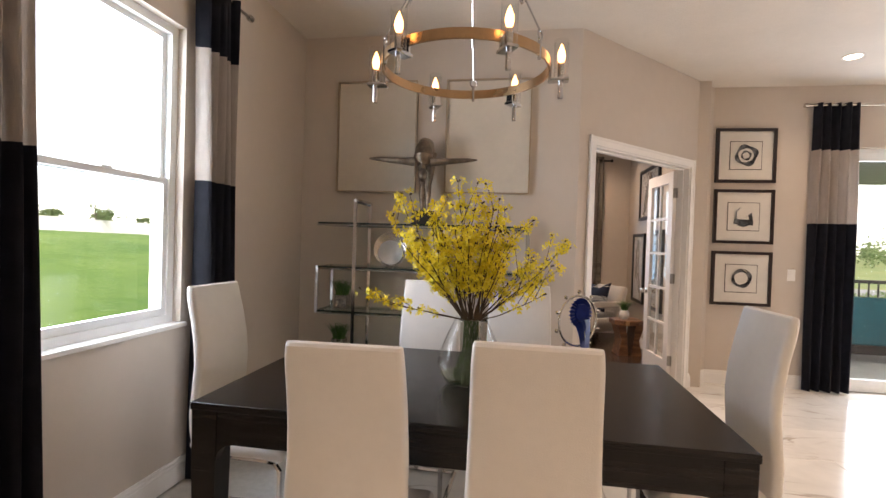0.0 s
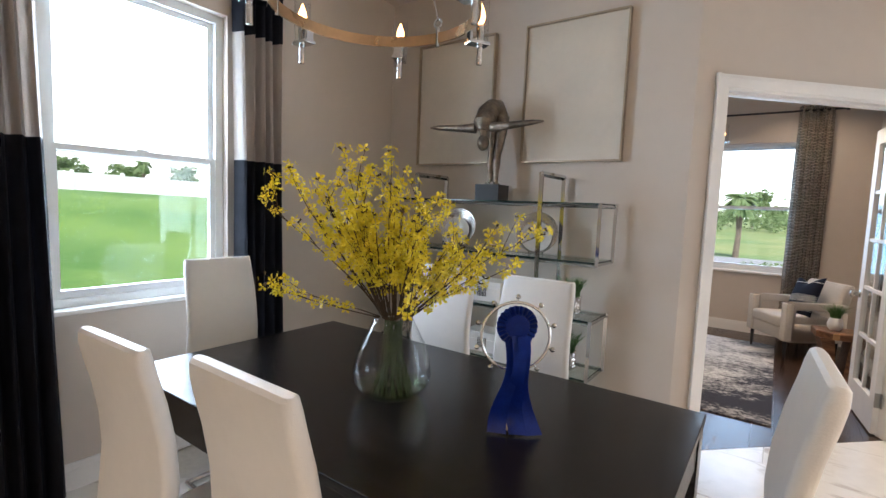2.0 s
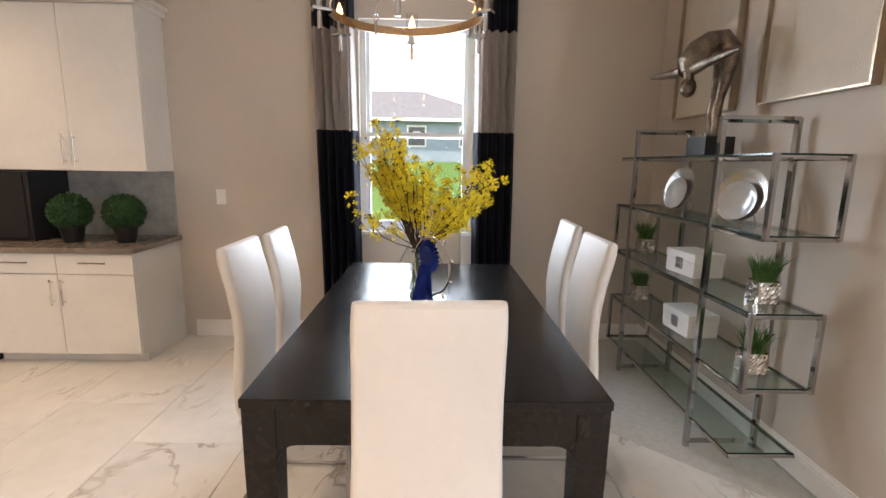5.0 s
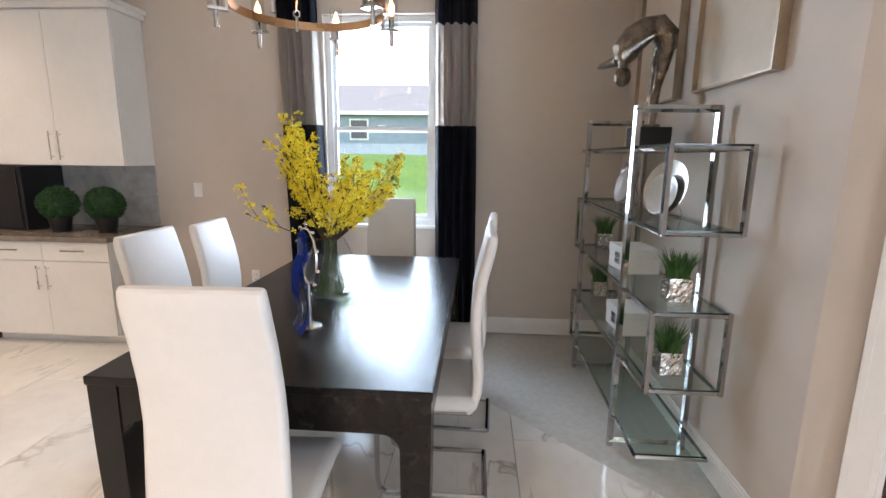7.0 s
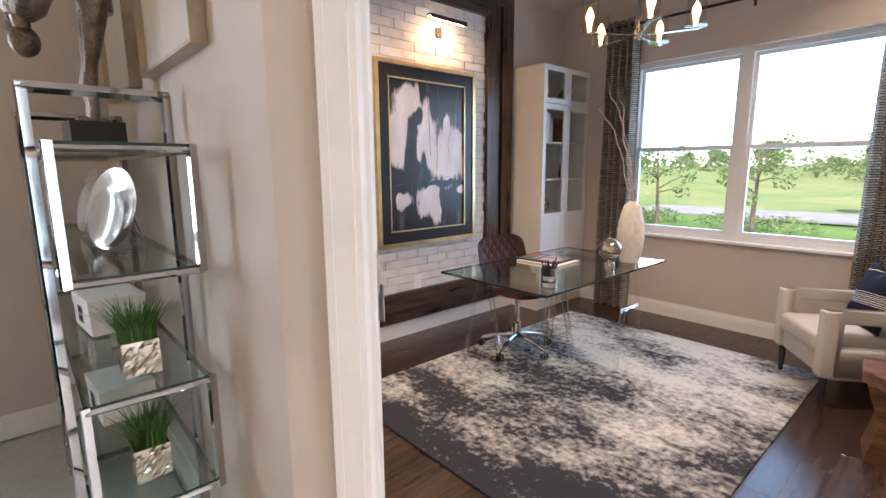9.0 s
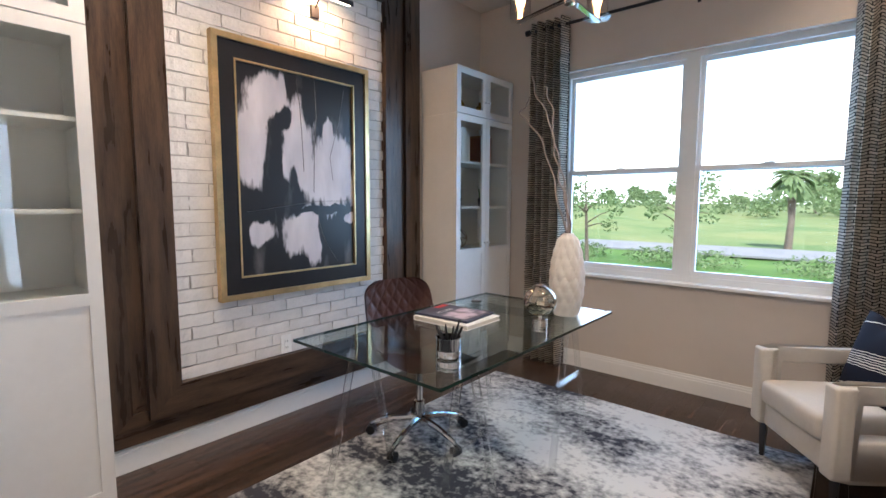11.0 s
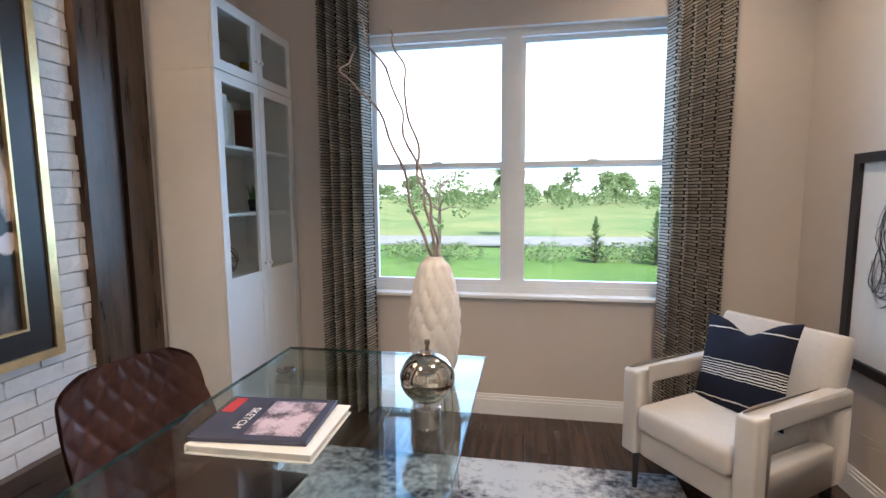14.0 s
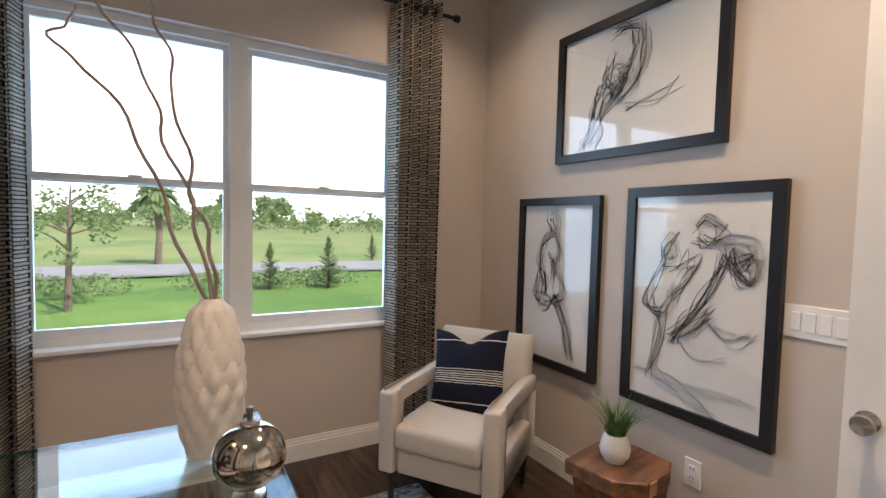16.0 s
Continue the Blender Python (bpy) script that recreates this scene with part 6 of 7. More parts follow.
def swivel_chair(m):
    """Faces +x."""
    ob = thing("swivel_chair", "brown quilted leather swivel chair on a chrome star base", "chair", m=m)
    def shell(front):
        bm = bmesh.new()
        nu, nv = 72, 96
        grid = []
        for j in range(nv + 1):
            v = j / nv
            # a curve from the seat's front edge up the back
            if v < 0.45:
                f = v / 0.45
                x, z = 0.26 - 0.42 * f, 0.475 - 0.03 * math.sin(f * math.pi * 0.8)
            else:
                f = (v - 0.45) / 0.55
                x, z = -0.16 - 0.035 * math.sin(min(f * 3, 1) * math.pi / 2) - 0.09 * f, 0.475 + 0.405 * f ** 1.1
            wid = 0.215 if v < 0.45 else 0.235 - 0.025 * ((v - 0.45) / 0.55) ** 2 - 0.07 * max(0.0, (v - 0.9) / 0.1) ** 2.5
            wrap = 0.05 * math.exp(-((v - 0.5) / 0.25) ** 2) + 0.025
            row = []
            for i in range(nu + 1):
                u = 2 * i / nu - 1
                bend = abs(u) ** 3
                p = Vector((x + (wrap * bend if v >= 0.42 else 0), u * wid, z + (wrap * bend if v < 0.5 else 0)))
                if front and v > 0.4:
                    q = min(abs(math.sin((u * 6 + v * 15) * math.pi / 2)), abs(math.sin((u * 6 - v * 15) * math.pi / 2)))
                    p.x += 0.009 * q ** 0.45 + 0.014
                elif front:
                    p.z += 0.03 * (1 - bend)
                row.append(bm.verts.new(p))
            grid.append(row)
        for a, b in zip(grid, grid[1:]):
            for i in range(nu):
                bm.faces.new((a[i], a[i + 1], b[i + 1], b[i]))
        bmesh.ops.solidify(bm, geom=bm.faces[:], thickness=0.03 if not front else 0.01)
        return bm
    part("outer_shell", shell(False), M_BROWN, ob, "smooth brown leather shell", True)
    part("quilted_pad", shell(True), M_BROWN, ob, "diamond quilted brown leather pad", True)
    part("gas_lift", lathe([(0.03, 0.10), (0.03, 0.22), (0.018, 0.225), (0.018, 0.42), (0.06, 0.425), (0.06, 0.445)], 20), M_CHROME, ob, "chrome gas lift", True)
    for k in range(5):
        a = radians(72 * k + 10)
        c, s = math.cos(a), math.sin(a)
        bm = tube(bmesh.new(), [(c * 0.02, s * 0.02, 0.12), (c * 0.15, s * 0.15, 0.105), (c * 0.27, s * 0.27, 0.072), (c * 0.285, s * 0.285, 0.06)], [0.022, 0.018, 0.014, 0.01], 8)
        leg = part("base_leg", bm, M_CHROME, ob, "chrome star leg", True)
        bm = bmesh.new()
        for o in (-0.012, 0.012):
            px, py = c * 0.285 - s * o, s * 0.285 + c * o
            tube(bm, [(px + s * 0.009, py - c * 0.009, 0.027), (px - s * 0.009, py + c * 0.009, 0.027)], 0.026, 14)
        tube(bm, [(c * 0.285, s * 0.285, 0.03), (c * 0.285, s * 0.285, 0.062)], 0.01, 8)
        part("castor", bm, M_BLACK, leg, "black twin-wheel castor", True)
    return ob


swivel_chair(pose(-0.80, 6.47, 0.012, 0, 0, -14))


# on the desk
DT = 0.7562
ob = thing("coffee_table_book", "thick white book with a dark printed magazine on top", "book", m=pose(-0.49, 6.42, DT, 0, 0, 1))
part("page_block", soft_box(-0.165, 0.165, -0.135, 0.135, 0.003, 0.020, 0.002), M_PAPER, ob, "cream page block")
part("cover", boxes((-0.17, 0.17, -0.14, 0.14, 0.0, 0.003), (-0.17, 0.17, -0.14, 0.14, 0.0205, 0.0235), (-0.17, -0.167, -0.14, 0.14, 0.003, 0.0205)), M_BOX, ob, "white card cover")
ob = thing("sketchbook", "dark blue spiral sketchbook with a printed cover", "book", m=pose(-0.515, 6.43, DT + 0.024, 0, 0, 4))
part("cover", soft_box(-0.16, 0.16, -0.125, 0.125, 0.0, 0.012, 0.002), mat("slate_blue_cover", (0.045, 0.048, 0.075), 0.35, scale=6, vary=0.15), ob, "dark slate blue cover")
part("cover_print", boxes((-0.02, 0.135, -0.10, 0.10, 0.0122, 0.0128)), mat("printed_photo", (0.10, 0.08, 0.10), 0.4, scale=16, second=(0.52, 0.42, 0.48), contrast=(0.42, 0.6)), ob, "pale mauve printed photograph")
part("red_label", boxes((-0.150, -0.115, 0.02, 0.11, 0.0122, 0.0128)), mat("red_label", (0.48, 0.04, 0.04), 0.45, scale=10, vary=0.1), ob, "small red label")
fd = bpy.data.curves.new("title", "FONT")
fd.body, fd.size, fd.extrude, fd.align_x, fd.align_y = "SKETCH", 0.034, 0.0002, "CENTER", "CENTER"
fd.materials.append(M_BOX)
tob = new("cover_title", fd)
tob.parent = ob
tob.matrix_basis = pose(-0.055, -0.01, 0.0127, 0, 0, -90)
for k in range(16):
    y = -0.115 + k * 0.0153
    part("spiral_ring", tube(bmesh.new(), [(-0.158 + 0.008 * math.cos(t), y, 0.006 + 0.010 * math.sin(t)) for t in [i * math.pi / 5 for i in range(10)]], 0.0012, 4, closed=True), M_BLACK, ob)

ob = thing("pencil_cup", "ribbed steel cup holding black pencils", "pencil cup", m=pose(-0.07, 5.85, DT))
part("cup", lathe([(0.0, 0.0), (0.045, 0.0), (0.046, 0.03), (0.044, 0.033), (0.046, 0.036), (0.046, 0.068), (0.044, 0.071), (0.046, 0.074), (0.046, 0.115), (0.048, 0.118), (0.043, 0.117), (0.043, 0.006), (0.0, 0.005)], 32, cap=False), M_CHROME, ob, "brushed ribbed steel", True)
rng = random.Random(4)
for k in range(9):
    a = rng.uniform(0, 6.28)
    p, q = Vector((0.02 * math.cos(a + 3), 0.02 * math.sin(a + 3), 0.008)), Vector((0.052 * math.cos(a), 0.052 * math.sin(a), rng.uniform(0.145, 0.175)))
    part("pencil", tube(bmesh.new(), [p, p.lerp(q, 0.93), q], [0.004, 0.004, 0.0015], 6), M_BLACK, ob, "black pencil")

ob = thing("mercury_orb", "mercury glass orb on a brass cylinder foot", "ornament", m=pose(-0.08, 6.525, DT) @ Matrix.Scale(0.87, 4))
part("foot", lathe([(0.0, 0.0), (0.042, 0.0), (0.042, 0.062), (0.038, 0.066), (0.012, 0.067), (0.012, 0.082)], 30), M_NICKEL, ob, "satin metal cylinder foot", True)
part("globe", lathe([(0.02, 0.080)] + [(0.088 * math.sin(t), 0.162 - 0.083 * math.cos(t)) for t in [math.pi * (0.09 + 0.82 * i / 24) for i in range(25)]] + [(0.012, 0.243)], 36), mat("mercury_glass", (0.62, 0.56, 0.46), 0.1, 1.0, scale=14, second=(0.36, 0.31, 0.24), rvary=0.06, contrast=(0.4, 0.75)), ob, "speckled mercury glass globe", True)
part("finial", lathe([(0.025, 0.243), (0.022, 0.249), (0.007, 0.252), (0.006, 0.268), (0.009, 0.272), (0.008, 0.285), (0.0, 0.287)], 16), M_BRONZE, ob, "small dark metal finial", True)


def tall_vase():
    ob = thing("branch_vase", "tall matt white faceted vase with curling twigs", "vase", m=pose(-0.13, 6.90, DT))
    bm = bmesh.new()
    nu, nv = 60, 84
    rows = []
    H = 0.435
    for j in range(nv + 1):
        v = j / nv
        r = 0.042 + 0.046 * math.sin(math.pi * min(v * 0.93 + 0.10, 1.0)) ** 0.75
        if v > 0.93:
            r -= (v - 0.93) * 0.22
        row = []
        for i in range(nu):
            a = 2 * math.pi * i / nu
            k = abs(math.sin(a * 5 + v * 12)) * abs(math.sin(a * 5 - v * 12))
            rr = r + 0.012 * (k ** 0.7 - 0.4) * math.sin(math.pi * min(max(v, 0.02), 0.98)) ** 0.4
            row.append(bm.verts.new((rr * math.cos(a), rr * math.sin(a), H * v)))
        rows.append(row)
    for a, b in zip(rows, rows[1:]):
        for i in range(nu):
            bm.faces.new((a[i], a[(i + 1) % nu], b[(i + 1) % nu], b[i]))
    bm.faces.new(rows[0][::-1])
    inner = [bm.verts.new((v.co.x * 0.88, v.co.y * 0.88, H - 0.004)) for v in rows[-1]]
    deep = [bm.verts.new((v.co.x * 0.85, v.co.y * 0.85, H - 0.12)) for v in rows[-1]]
    for a, b in ((rows[-1], inner), (inner, deep)):
        for i in range(nu):
            bm.faces.new((a[i], a[(i + 1) % nu], b[(i + 1) % nu], b[i]))
    bm.faces.new(deep)
    part("vase_body", bm, mat("matt_white_ceramic", (0.66, 0.61, 0.56), 0.55, scale=5, vary=0.04), ob, "quilted matt white ceramic", True)
    wood = mat("pale_curly_twig", (0.30, 0.24, 0.21), 0.6, scale=15, vary=0.2)
    for pts in (((0.03, 0.0, 0.33), (-0.02, 0.02, 0.44), (-0.09, 0.04, 0.55), (-0.14, 0.05, 0.70), (-0.20, 0.06, 0.85), (-0.27, 0.07, 0.98), (-0.36, 0.08, 1.06), (-0.40, 0.08, 1.11), (-0.36, 0.09, 1.14), (-0.345, 0.09, 1.19)),
                ((-0.03, 0.0, 0.33), (0.0, 0.0, 0.44), (-0.05, 0.02, 0.58), (-0.07, 0.03, 0.70), (-0.14, 0.04, 0.86), (-0.16, 0.05, 0.97), (-0.22, 0.06, 1.10), (-0.29, 0.07, 1.20), (-0.32, 0.08, 1.30)),
                ((0.0, -0.03, 0.33), (0.01, 0.0, 0.44), (-0.01, -0.01, 0.52), (-0.03, -0.02, 0.62), (-0.075, -0.02, 0.72), (-0.08, -0.02, 0.84), (-0.125, -0.02, 0.96), (-0.115, -0.02, 1.05), (-0.15, -0.02, 1.13), (-0.17, -0.02, 1.20))):
        ctrl = [Vector((p[0] * 0.95 + 0.022 * min(1, (p[2] - 0.33) * 3), p[1], p[2])) for p in pts]
        path = []
        for i in range(len(ctrl) - 1):
            p0, p1, p2, p3 = ctrl[max(i - 1, 0)], ctrl[i], ctrl[i + 1], ctrl[min(i + 2, len(ctrl) - 1)]
            for s in range(4):
                f = s / 4
                path.append(0.5 * ((2 * p1) + (p2 - p0) * f + (2 * p0 - 5 * p1 + 4 * p2 - p3) * f * f + (3 * p1 - 3 * p2 + p3 - p0) * f ** 3) + Vector((0.006 * math.sin(len(path) * 1.1), 0, 0)))
        path.append(ctrl[-1])
        n = len(path)
        part("twig", tube(bmesh.new(), path, [0.0065 - 0.0035 * i / n for i in range(n)], 7), wood, ob, "pale curling twig", True)


tall_vase()


# cushion, side table and its plant
def cushion():
    bm = bmesh.new()
    n = 22
    top, bot = [], []
    for j in range(n + 1):
        for i in range(n + 1):
            u, v = 2 * i / n - 1, 2 * j / n - 1
            fat = 0.065 * max(0, (1 - u * u)) ** 0.5 * max(0, (1 - v * v)) ** 0.5
            x, z = 0.225 * u * (1 - 0.09 * (1 - v * v)), 0.225 * v * (1 - 0.07 * (1 - u * u))
            if v > 0:
                z -= 0.065 * math.exp(-(u / 0.42) ** 2) * v ** 1.5
            top.append(bm.verts.new((x, -fat - 0.003, z)))
            bot.append(bm.verts.new((x, fat * 0.8 + 0.003, z)))
    for j in range(n):
        for i in range(n):
            q = [j * (n + 1) + i, j * (n + 1) + i + 1, (j + 1) * (n + 1) + i + 1, (j + 1) * (n + 1) + i]
            bm.faces.new([top[k] for k in q])
            bm.faces.new([bot[k] for k in q[::-1]])
    ring = [k for k in range(n + 1)] + [(j + 1) * (n + 1) - 1 for j in range(1, n + 1)] + [n * (n + 1) + n - 1 - i for i in range(n)] + [(n - 1 - j) * (n + 1) for j in range(n - 1)]
    for a, b in zip(ring, ring[1:] + ring[:1]):
        bm.faces.new((top[a], top[b], bot[b], bot[a]))
    return bm


M_STRIPE = bpy.data.materials.new("navy_striped_weave")
M_STRIPE.use_nodes = True
_nt = M_STRIPE.node_tree
_b = _nt.nodes["Principled BSDF"]
_b.inputs["Roughness"].default_value, _b.inputs["Specular IOR Level"].default_value = 0.9, 0.15
_co = _nt.nodes.new("ShaderNodeTexCoord")
_sep = _nt.nodes.new("ShaderNodeSeparateXYZ")
_nt.links.new(_co.outputs["Object"], _sep.inputs[0])
_ramp = _nt.nodes.new("ShaderNodeValToRGB")
_mr = _nt.nodes.new("ShaderNodeMapRange")
_mr.inputs[1].default_value, _mr.inputs[2].default_value = -0.225, 0.225
_wob = _nt.nodes.new("ShaderNodeTexNoise")
_wob.inputs["Scale"].default_value = 8
_ma = _nt.nodes.new("ShaderNodeMath")
_ma.operation = "MULTIPLY_ADD"
_ma.inputs[1].default_value = 0.012
_nt.links.new(_wob.outputs[0], _ma.inputs[0])
_nt.links.new(_sep.outputs[2], _ma.inputs[2])
_nt.links.new(_ma.outputs[0], _mr.inputs[0])
_nt.links.new(_mr.outputs[0], _ramp.inputs[0])
_ramp.color_ramp.interpolation = "CONSTANT"
_el = _ramp.color_ramp.elements
_el[0].color = (0.010, 0.011, 0.020, 1)
_el[1].position, _el[1].color = 0.98, (0.010, 0.011, 0.020, 1)
for k in range(7):
    for off, col in ((0.0, (0.55, 0.53, 0.48, 1)), (0.010, (0.010, 0.011, 0.020, 1))):
        e = _el.new(0.36 + k * 0.026 + off)
        e.color = col
for z in (0.86, 0.14):
    e = _el.new(z)
    e.color = (0.55, 0.53, 0.48, 1)
    e = _el.new(z + 0.012)
    e.color = (0.010, 0.011, 0.020, 1)
_nt.links.new(_ramp.outputs[0], _b.inputs["Base Color"])
CH = pose(*ARM_AT[:2], 0, 0, 0, ARM_AT[2])
tagged(part("throw_pillow", cushion(), M_STRIPE, None, smooth=True, m=CH @ pose(-0.01, 0.05, 0.63, -20, -7, -6)), "navy throw pillow with cream stripes on the armchair", "pillow")


def side_table():
    M_ACACIA = mat("acacia_slab", (0.095, 0.040, 0.020), 0.35, scale=5, second=(0.24, 0.115, 0.055), stretch=(1, 6, 6), bump=0.1, bscale=40)
    M_SAP = mat("pale_sapwood", (0.38, 0.22, 0.10), 0.4, scale=5, vary=0.2)
    ob = thing("side_table", "chunky acacia side table with slanting slab legs", "table", m=pose(1.405, 6.735, 0, 0, 0, 8))
    poly = [(-0.19, 0.14), (0.13, 0.16), (0.17, 0.02), (0.15, -0.14), (0.08, -0.17), (-0.10, -0.17), (-0.19, -0.08)]
    part("tabletop", slab(poly, 0.39, 0.45, 0.006), M_ACACIA, ob)
    bm = bmesh.new()
    for s in (-1, 1):
        vs = []
        for y in (-0.13, 0.12):
            vs.append([bm.verts.new((x, y, z)) for x, z in ((s * 0.17, 0.389), (s * 0.06, 0.389), (s * 0.02, 0.0), (s * 0.15, 0.0), (s * 0.11, 0.2))])
        bm.faces.new(vs[0])
        bm.faces.new(vs[1])
        for i in range(5):
            j = (i + 1) % 5
            bm.faces.new((vs[0][i], vs[0][j], vs[1][j], vs[1][i]))
    part("slab_leg", bm, M_ACACIA, ob)
    part("sapwood_edge", soft_box(-0.085, -0.035, -0.178, -0.171, 0.39, 0.448, 0.003), M_SAP, ob, "pale sapwood streak")


side_table()
ob = thing("grass_plant", "green grass plant in a rounded white pot", "plant", m=pose(1.365, 6.735, 0.451))
part("pot", lathe([(0.0, 0.0), (0.040, 0.0), (0.058, 0.03), (0.062, 0.055), (0.052, 0.095), (0.042, 0.115), (0.038, 0.114), (0.038, 0.10), (0.0, 0.10)], 30, cap=False), M_BOX, ob, "smooth white ceramic pot", True)
tagged(part("grass", blades(21, 150, 0.17, 0.13, 0.036, 0.0035), M_BLADE, ob, "arching green blades", m=pose(0, 0, 0.10)), kind="stuff")

# in the bookcase
def book(name, label, x, y, z, w, d, h, colour, lean=0):
    ob = thing(name, label, "book", "books in the bookcase", pose(x, y, z, lean, 0, 0))
    mt = mat("book_cloth", colour, 0.6, scale=10, vary=0.08)
    part("cover", boxes((0, d, 0, 0.003, 0, h), (0, d, w - 0.003, w, 0, h), (d - 0.003, d, 0.003, w - 0.003, 0, h)), mt, ob)
    part("pages", boxes((0.003, d - 0.004, 0.0035, w - 0.0035, 0.004, h - 0.004)), M_PAPER, ob)


BX = OW + 0.05
for k, (w, h, col) in enumerate(((0.03, 0.24, (0.55, 0.5, 0.46)), (0.045, 0.27, (0.66, 0.62, 0.6)), (0.05, 0.28, (0.7, 0.67, 0.64)), (0.03, 0.24, (0.6, 0.58, 0.55)), (0.025, 0.25, (0.68, 0.66, 0.62)))):
    book("book", "pale cloth-bound book standing on a white shelf", BX, 7.56 + sum((0.03, 0.045, 0.05, 0.03, 0.025)[:k]) + 0.002 * k, 1.679, w, 0.2, h, col)
for k, (w, h, col) in enumerate(((0.035, 0.22, (0.32, 0.12, 0.08)), (0.04, 0.25, (0.40, 0.2, 0.1)), (0.03, 0.23, (0.36, 0.14, 0.09)))):
    book("book", "rust coloured book standing on a white shelf", BX, 7.93 + 0.045 * k, 1.679, w, 0.2, h, col)
M_AMBER = mat("amber_glass", (0.62, 0.33, 0.02), 0.1, scale=8, vary=0.15, trans=0.4, coat=0.5)
for y in (7.66, 8.02):
    ob = thing("amber_vase", "round amber yellow glass vase", "vase", "amber vases", pose(OW + 0.17, y, 2.049))
    part("vase_body", lathe([(0.0, 0.0), (0.045, 0.0), (0.075, 0.04), (0.078, 0.08), (0.05, 0.13), (0.03, 0.15), (0.034, 0.165), (0.028, 0.165)], 28), M_AMBER, ob, "", True)
for y in (7.63, 8.0):
    ob = thing("desk_plant", "small potted succulent on a white shelf", "plant", "shelf succulents", pose(OW + 0.2, y, 1.319))
    part("pot", lathe([(0.0, 0.0), (0.035, 0.0), (0.045, 0.07), (0.04, 0.07)], 20), M_NAVY, ob, "dark pot", True)
    tagged(part("leaves", blades(int(y * 10), 40, 0.12, 0.06, 0.03, 0.006), M_BLADE, ob, "spiky green leaves", m=pose(0, 0, 0.066)), kind="stuff")
ob = thing("wire_orb", "bronze wire sphere ornament", "ornament", m=pose(OW + 0.2, 7.66, 0.969 + 0.083))
for k in range(5):
    mm = pose(0, 0, 0, 37 * k, 61 * k, 23 * k)
    part("hoop", tube(bmesh.new(), [(0.078 * math.cos(t), 0.078 * math.sin(t), 0) for t in [i * math.pi / 16 for i in range(32)]], 0.0035, 6, closed=True), M_BRONZE, ob, smooth=True, m=mm)


# ---- outdoors ----
M_GRASS = mat("lawn", (0.055, 0.135, 0.018), 0.95, scale=0.25, second=(0.115, 0.20, 0.035), bump=0.6, bscale=30)
M_FIELD = mat("meadow", (0.095, 0.16, 0.04), 0.95, scale=0.22, second=(0.19, 0.21, 0.07), bump=0.6, bscale=8)
M_ROAD = mat("pale_asphalt", (0.21, 0.21, 0.215), 0.9, scale=1.5, vary=0.1)
M_LEAF = mat("tree_leaf", (0.13, 0.20, 0.075), 0.7, scale=0.8, second=(0.22, 0.29, 0.13))
_nt = M_LEAF.node_tree                          # leaves let some light through
_p = _nt.nodes["Principled BSDF"]
_tl = _nt.nodes.new("ShaderNodeBsdfTranslucent")
_nt.links.new(_p.inputs["Base Color"].links[0].from_socket, _tl.inputs[0])
_ms = _nt.nodes.new("ShaderNodeMixShader")
_ms.inputs[0].default_value = 0.45
_nt.links.new(_p.outputs[0], _ms.inputs[1])
_nt.links.new(_tl.outputs[0], _ms.inputs[2])
_nt.links.new(_ms.outputs[0], _nt.nodes["Material Output"].inputs[0])
M_BARK = mat("tree_bark", (0.13, 0.10, 0.075), 0.9, scale=6, vary=0.3, bump=0.5, bscale=20)
M_CONCRETE = mat("patio_concrete", (0.42, 0.40, 0.38), 0.8, scale=3, vary=0.06, bump=0.2)


def ground_z(x, y):
    """The lot is level round the house and banks up to the west."""
    f = min(max((-x - 4.5) / 17.0, 0.0), 1.0)
    west = f * f * (3 - 2 * f) * 1.75
    g = min(max((y - 26.0) / 40.0, 0.0), 1.0)
    north = g * 0.45 * (1.0 if x > -10 else max(0, 1 + (x + 10) / 20))
    return -0.22 + west * (1 - 0.3 * min(max((y - 8) / 30, 0), 1)) + north


bm = bmesh.new()
xs = sorted({round(-1500 * (i / 24) ** 3, 2) for i in range(25)} | {round(1500 * (i / 24) ** 3, 2) for i in range(25)} | {-4.0 - 1.0 * i for i in range(24)} | {3.0 * i for i in range(-4, 9)})
ys = sorted({round(-1500 * (i / 24) ** 3, 2) for i in range(25)} | {round(1500 * (i / 24) ** 3, 2) for i in range(25)} | {2.0 * i for i in range(-10, 34)})
grid = [[bm.verts.new((x, y, ground_z(x, y) + 0.03 * math.sin(x * 0.9) * math.sin(y * 0.7))) for x in xs] for y in ys]
for a, b in zip(grid, grid[1:]):
    for i in range(len(xs) - 1):
        f = bm.faces.new((a[i], a[i + 1], b[i + 1], b[i]))
        f.material_index = 1 if a[i].co.y > 23 and a[i].co.x > -25 else 0
gr = part("ground", bm, [M_GRASS, M_FIELD], None, smooth=True)
tagged(gr, "green mown lawn banking up and running into meadow", "ground", kind="structure")
setting("road", soft_box(-120, 120, 20.4, 23.4, -0.19, -0.12, 0.01), M_ROAD, "pale grey asphalt road beyond the lawn")


def leaf_cloud(bm, rng, centre, rx, rz, count, size):
    for _ in range(count):
        d = Vector((rng.gauss(0, 1), rng.gauss(0, 1), rng.gauss(0, 1))).normalized() * rng.random() ** 0.4
        c = centre + Vector((d.x * rx, d.y * rx, d.z * rz))
        u = Vector((rng.uniform(-1, 1), rng.uniform(-1, 1), rng.uniform(-0.5, 0.5))).normalized()
        w = u.orthogonal().normalized()
        w.rotate(Matrix.Rotation(rng.uniform(0, 6.28), 3, u))
        s = size * rng.uniform(0.5, 1.3)
        bm.faces.new([bm.verts.new(c + u * s), bm.verts.new(c + w * s * 0.6), bm.verts.new(c - u * s), bm.verts.new(c - w * s * 0.6)])


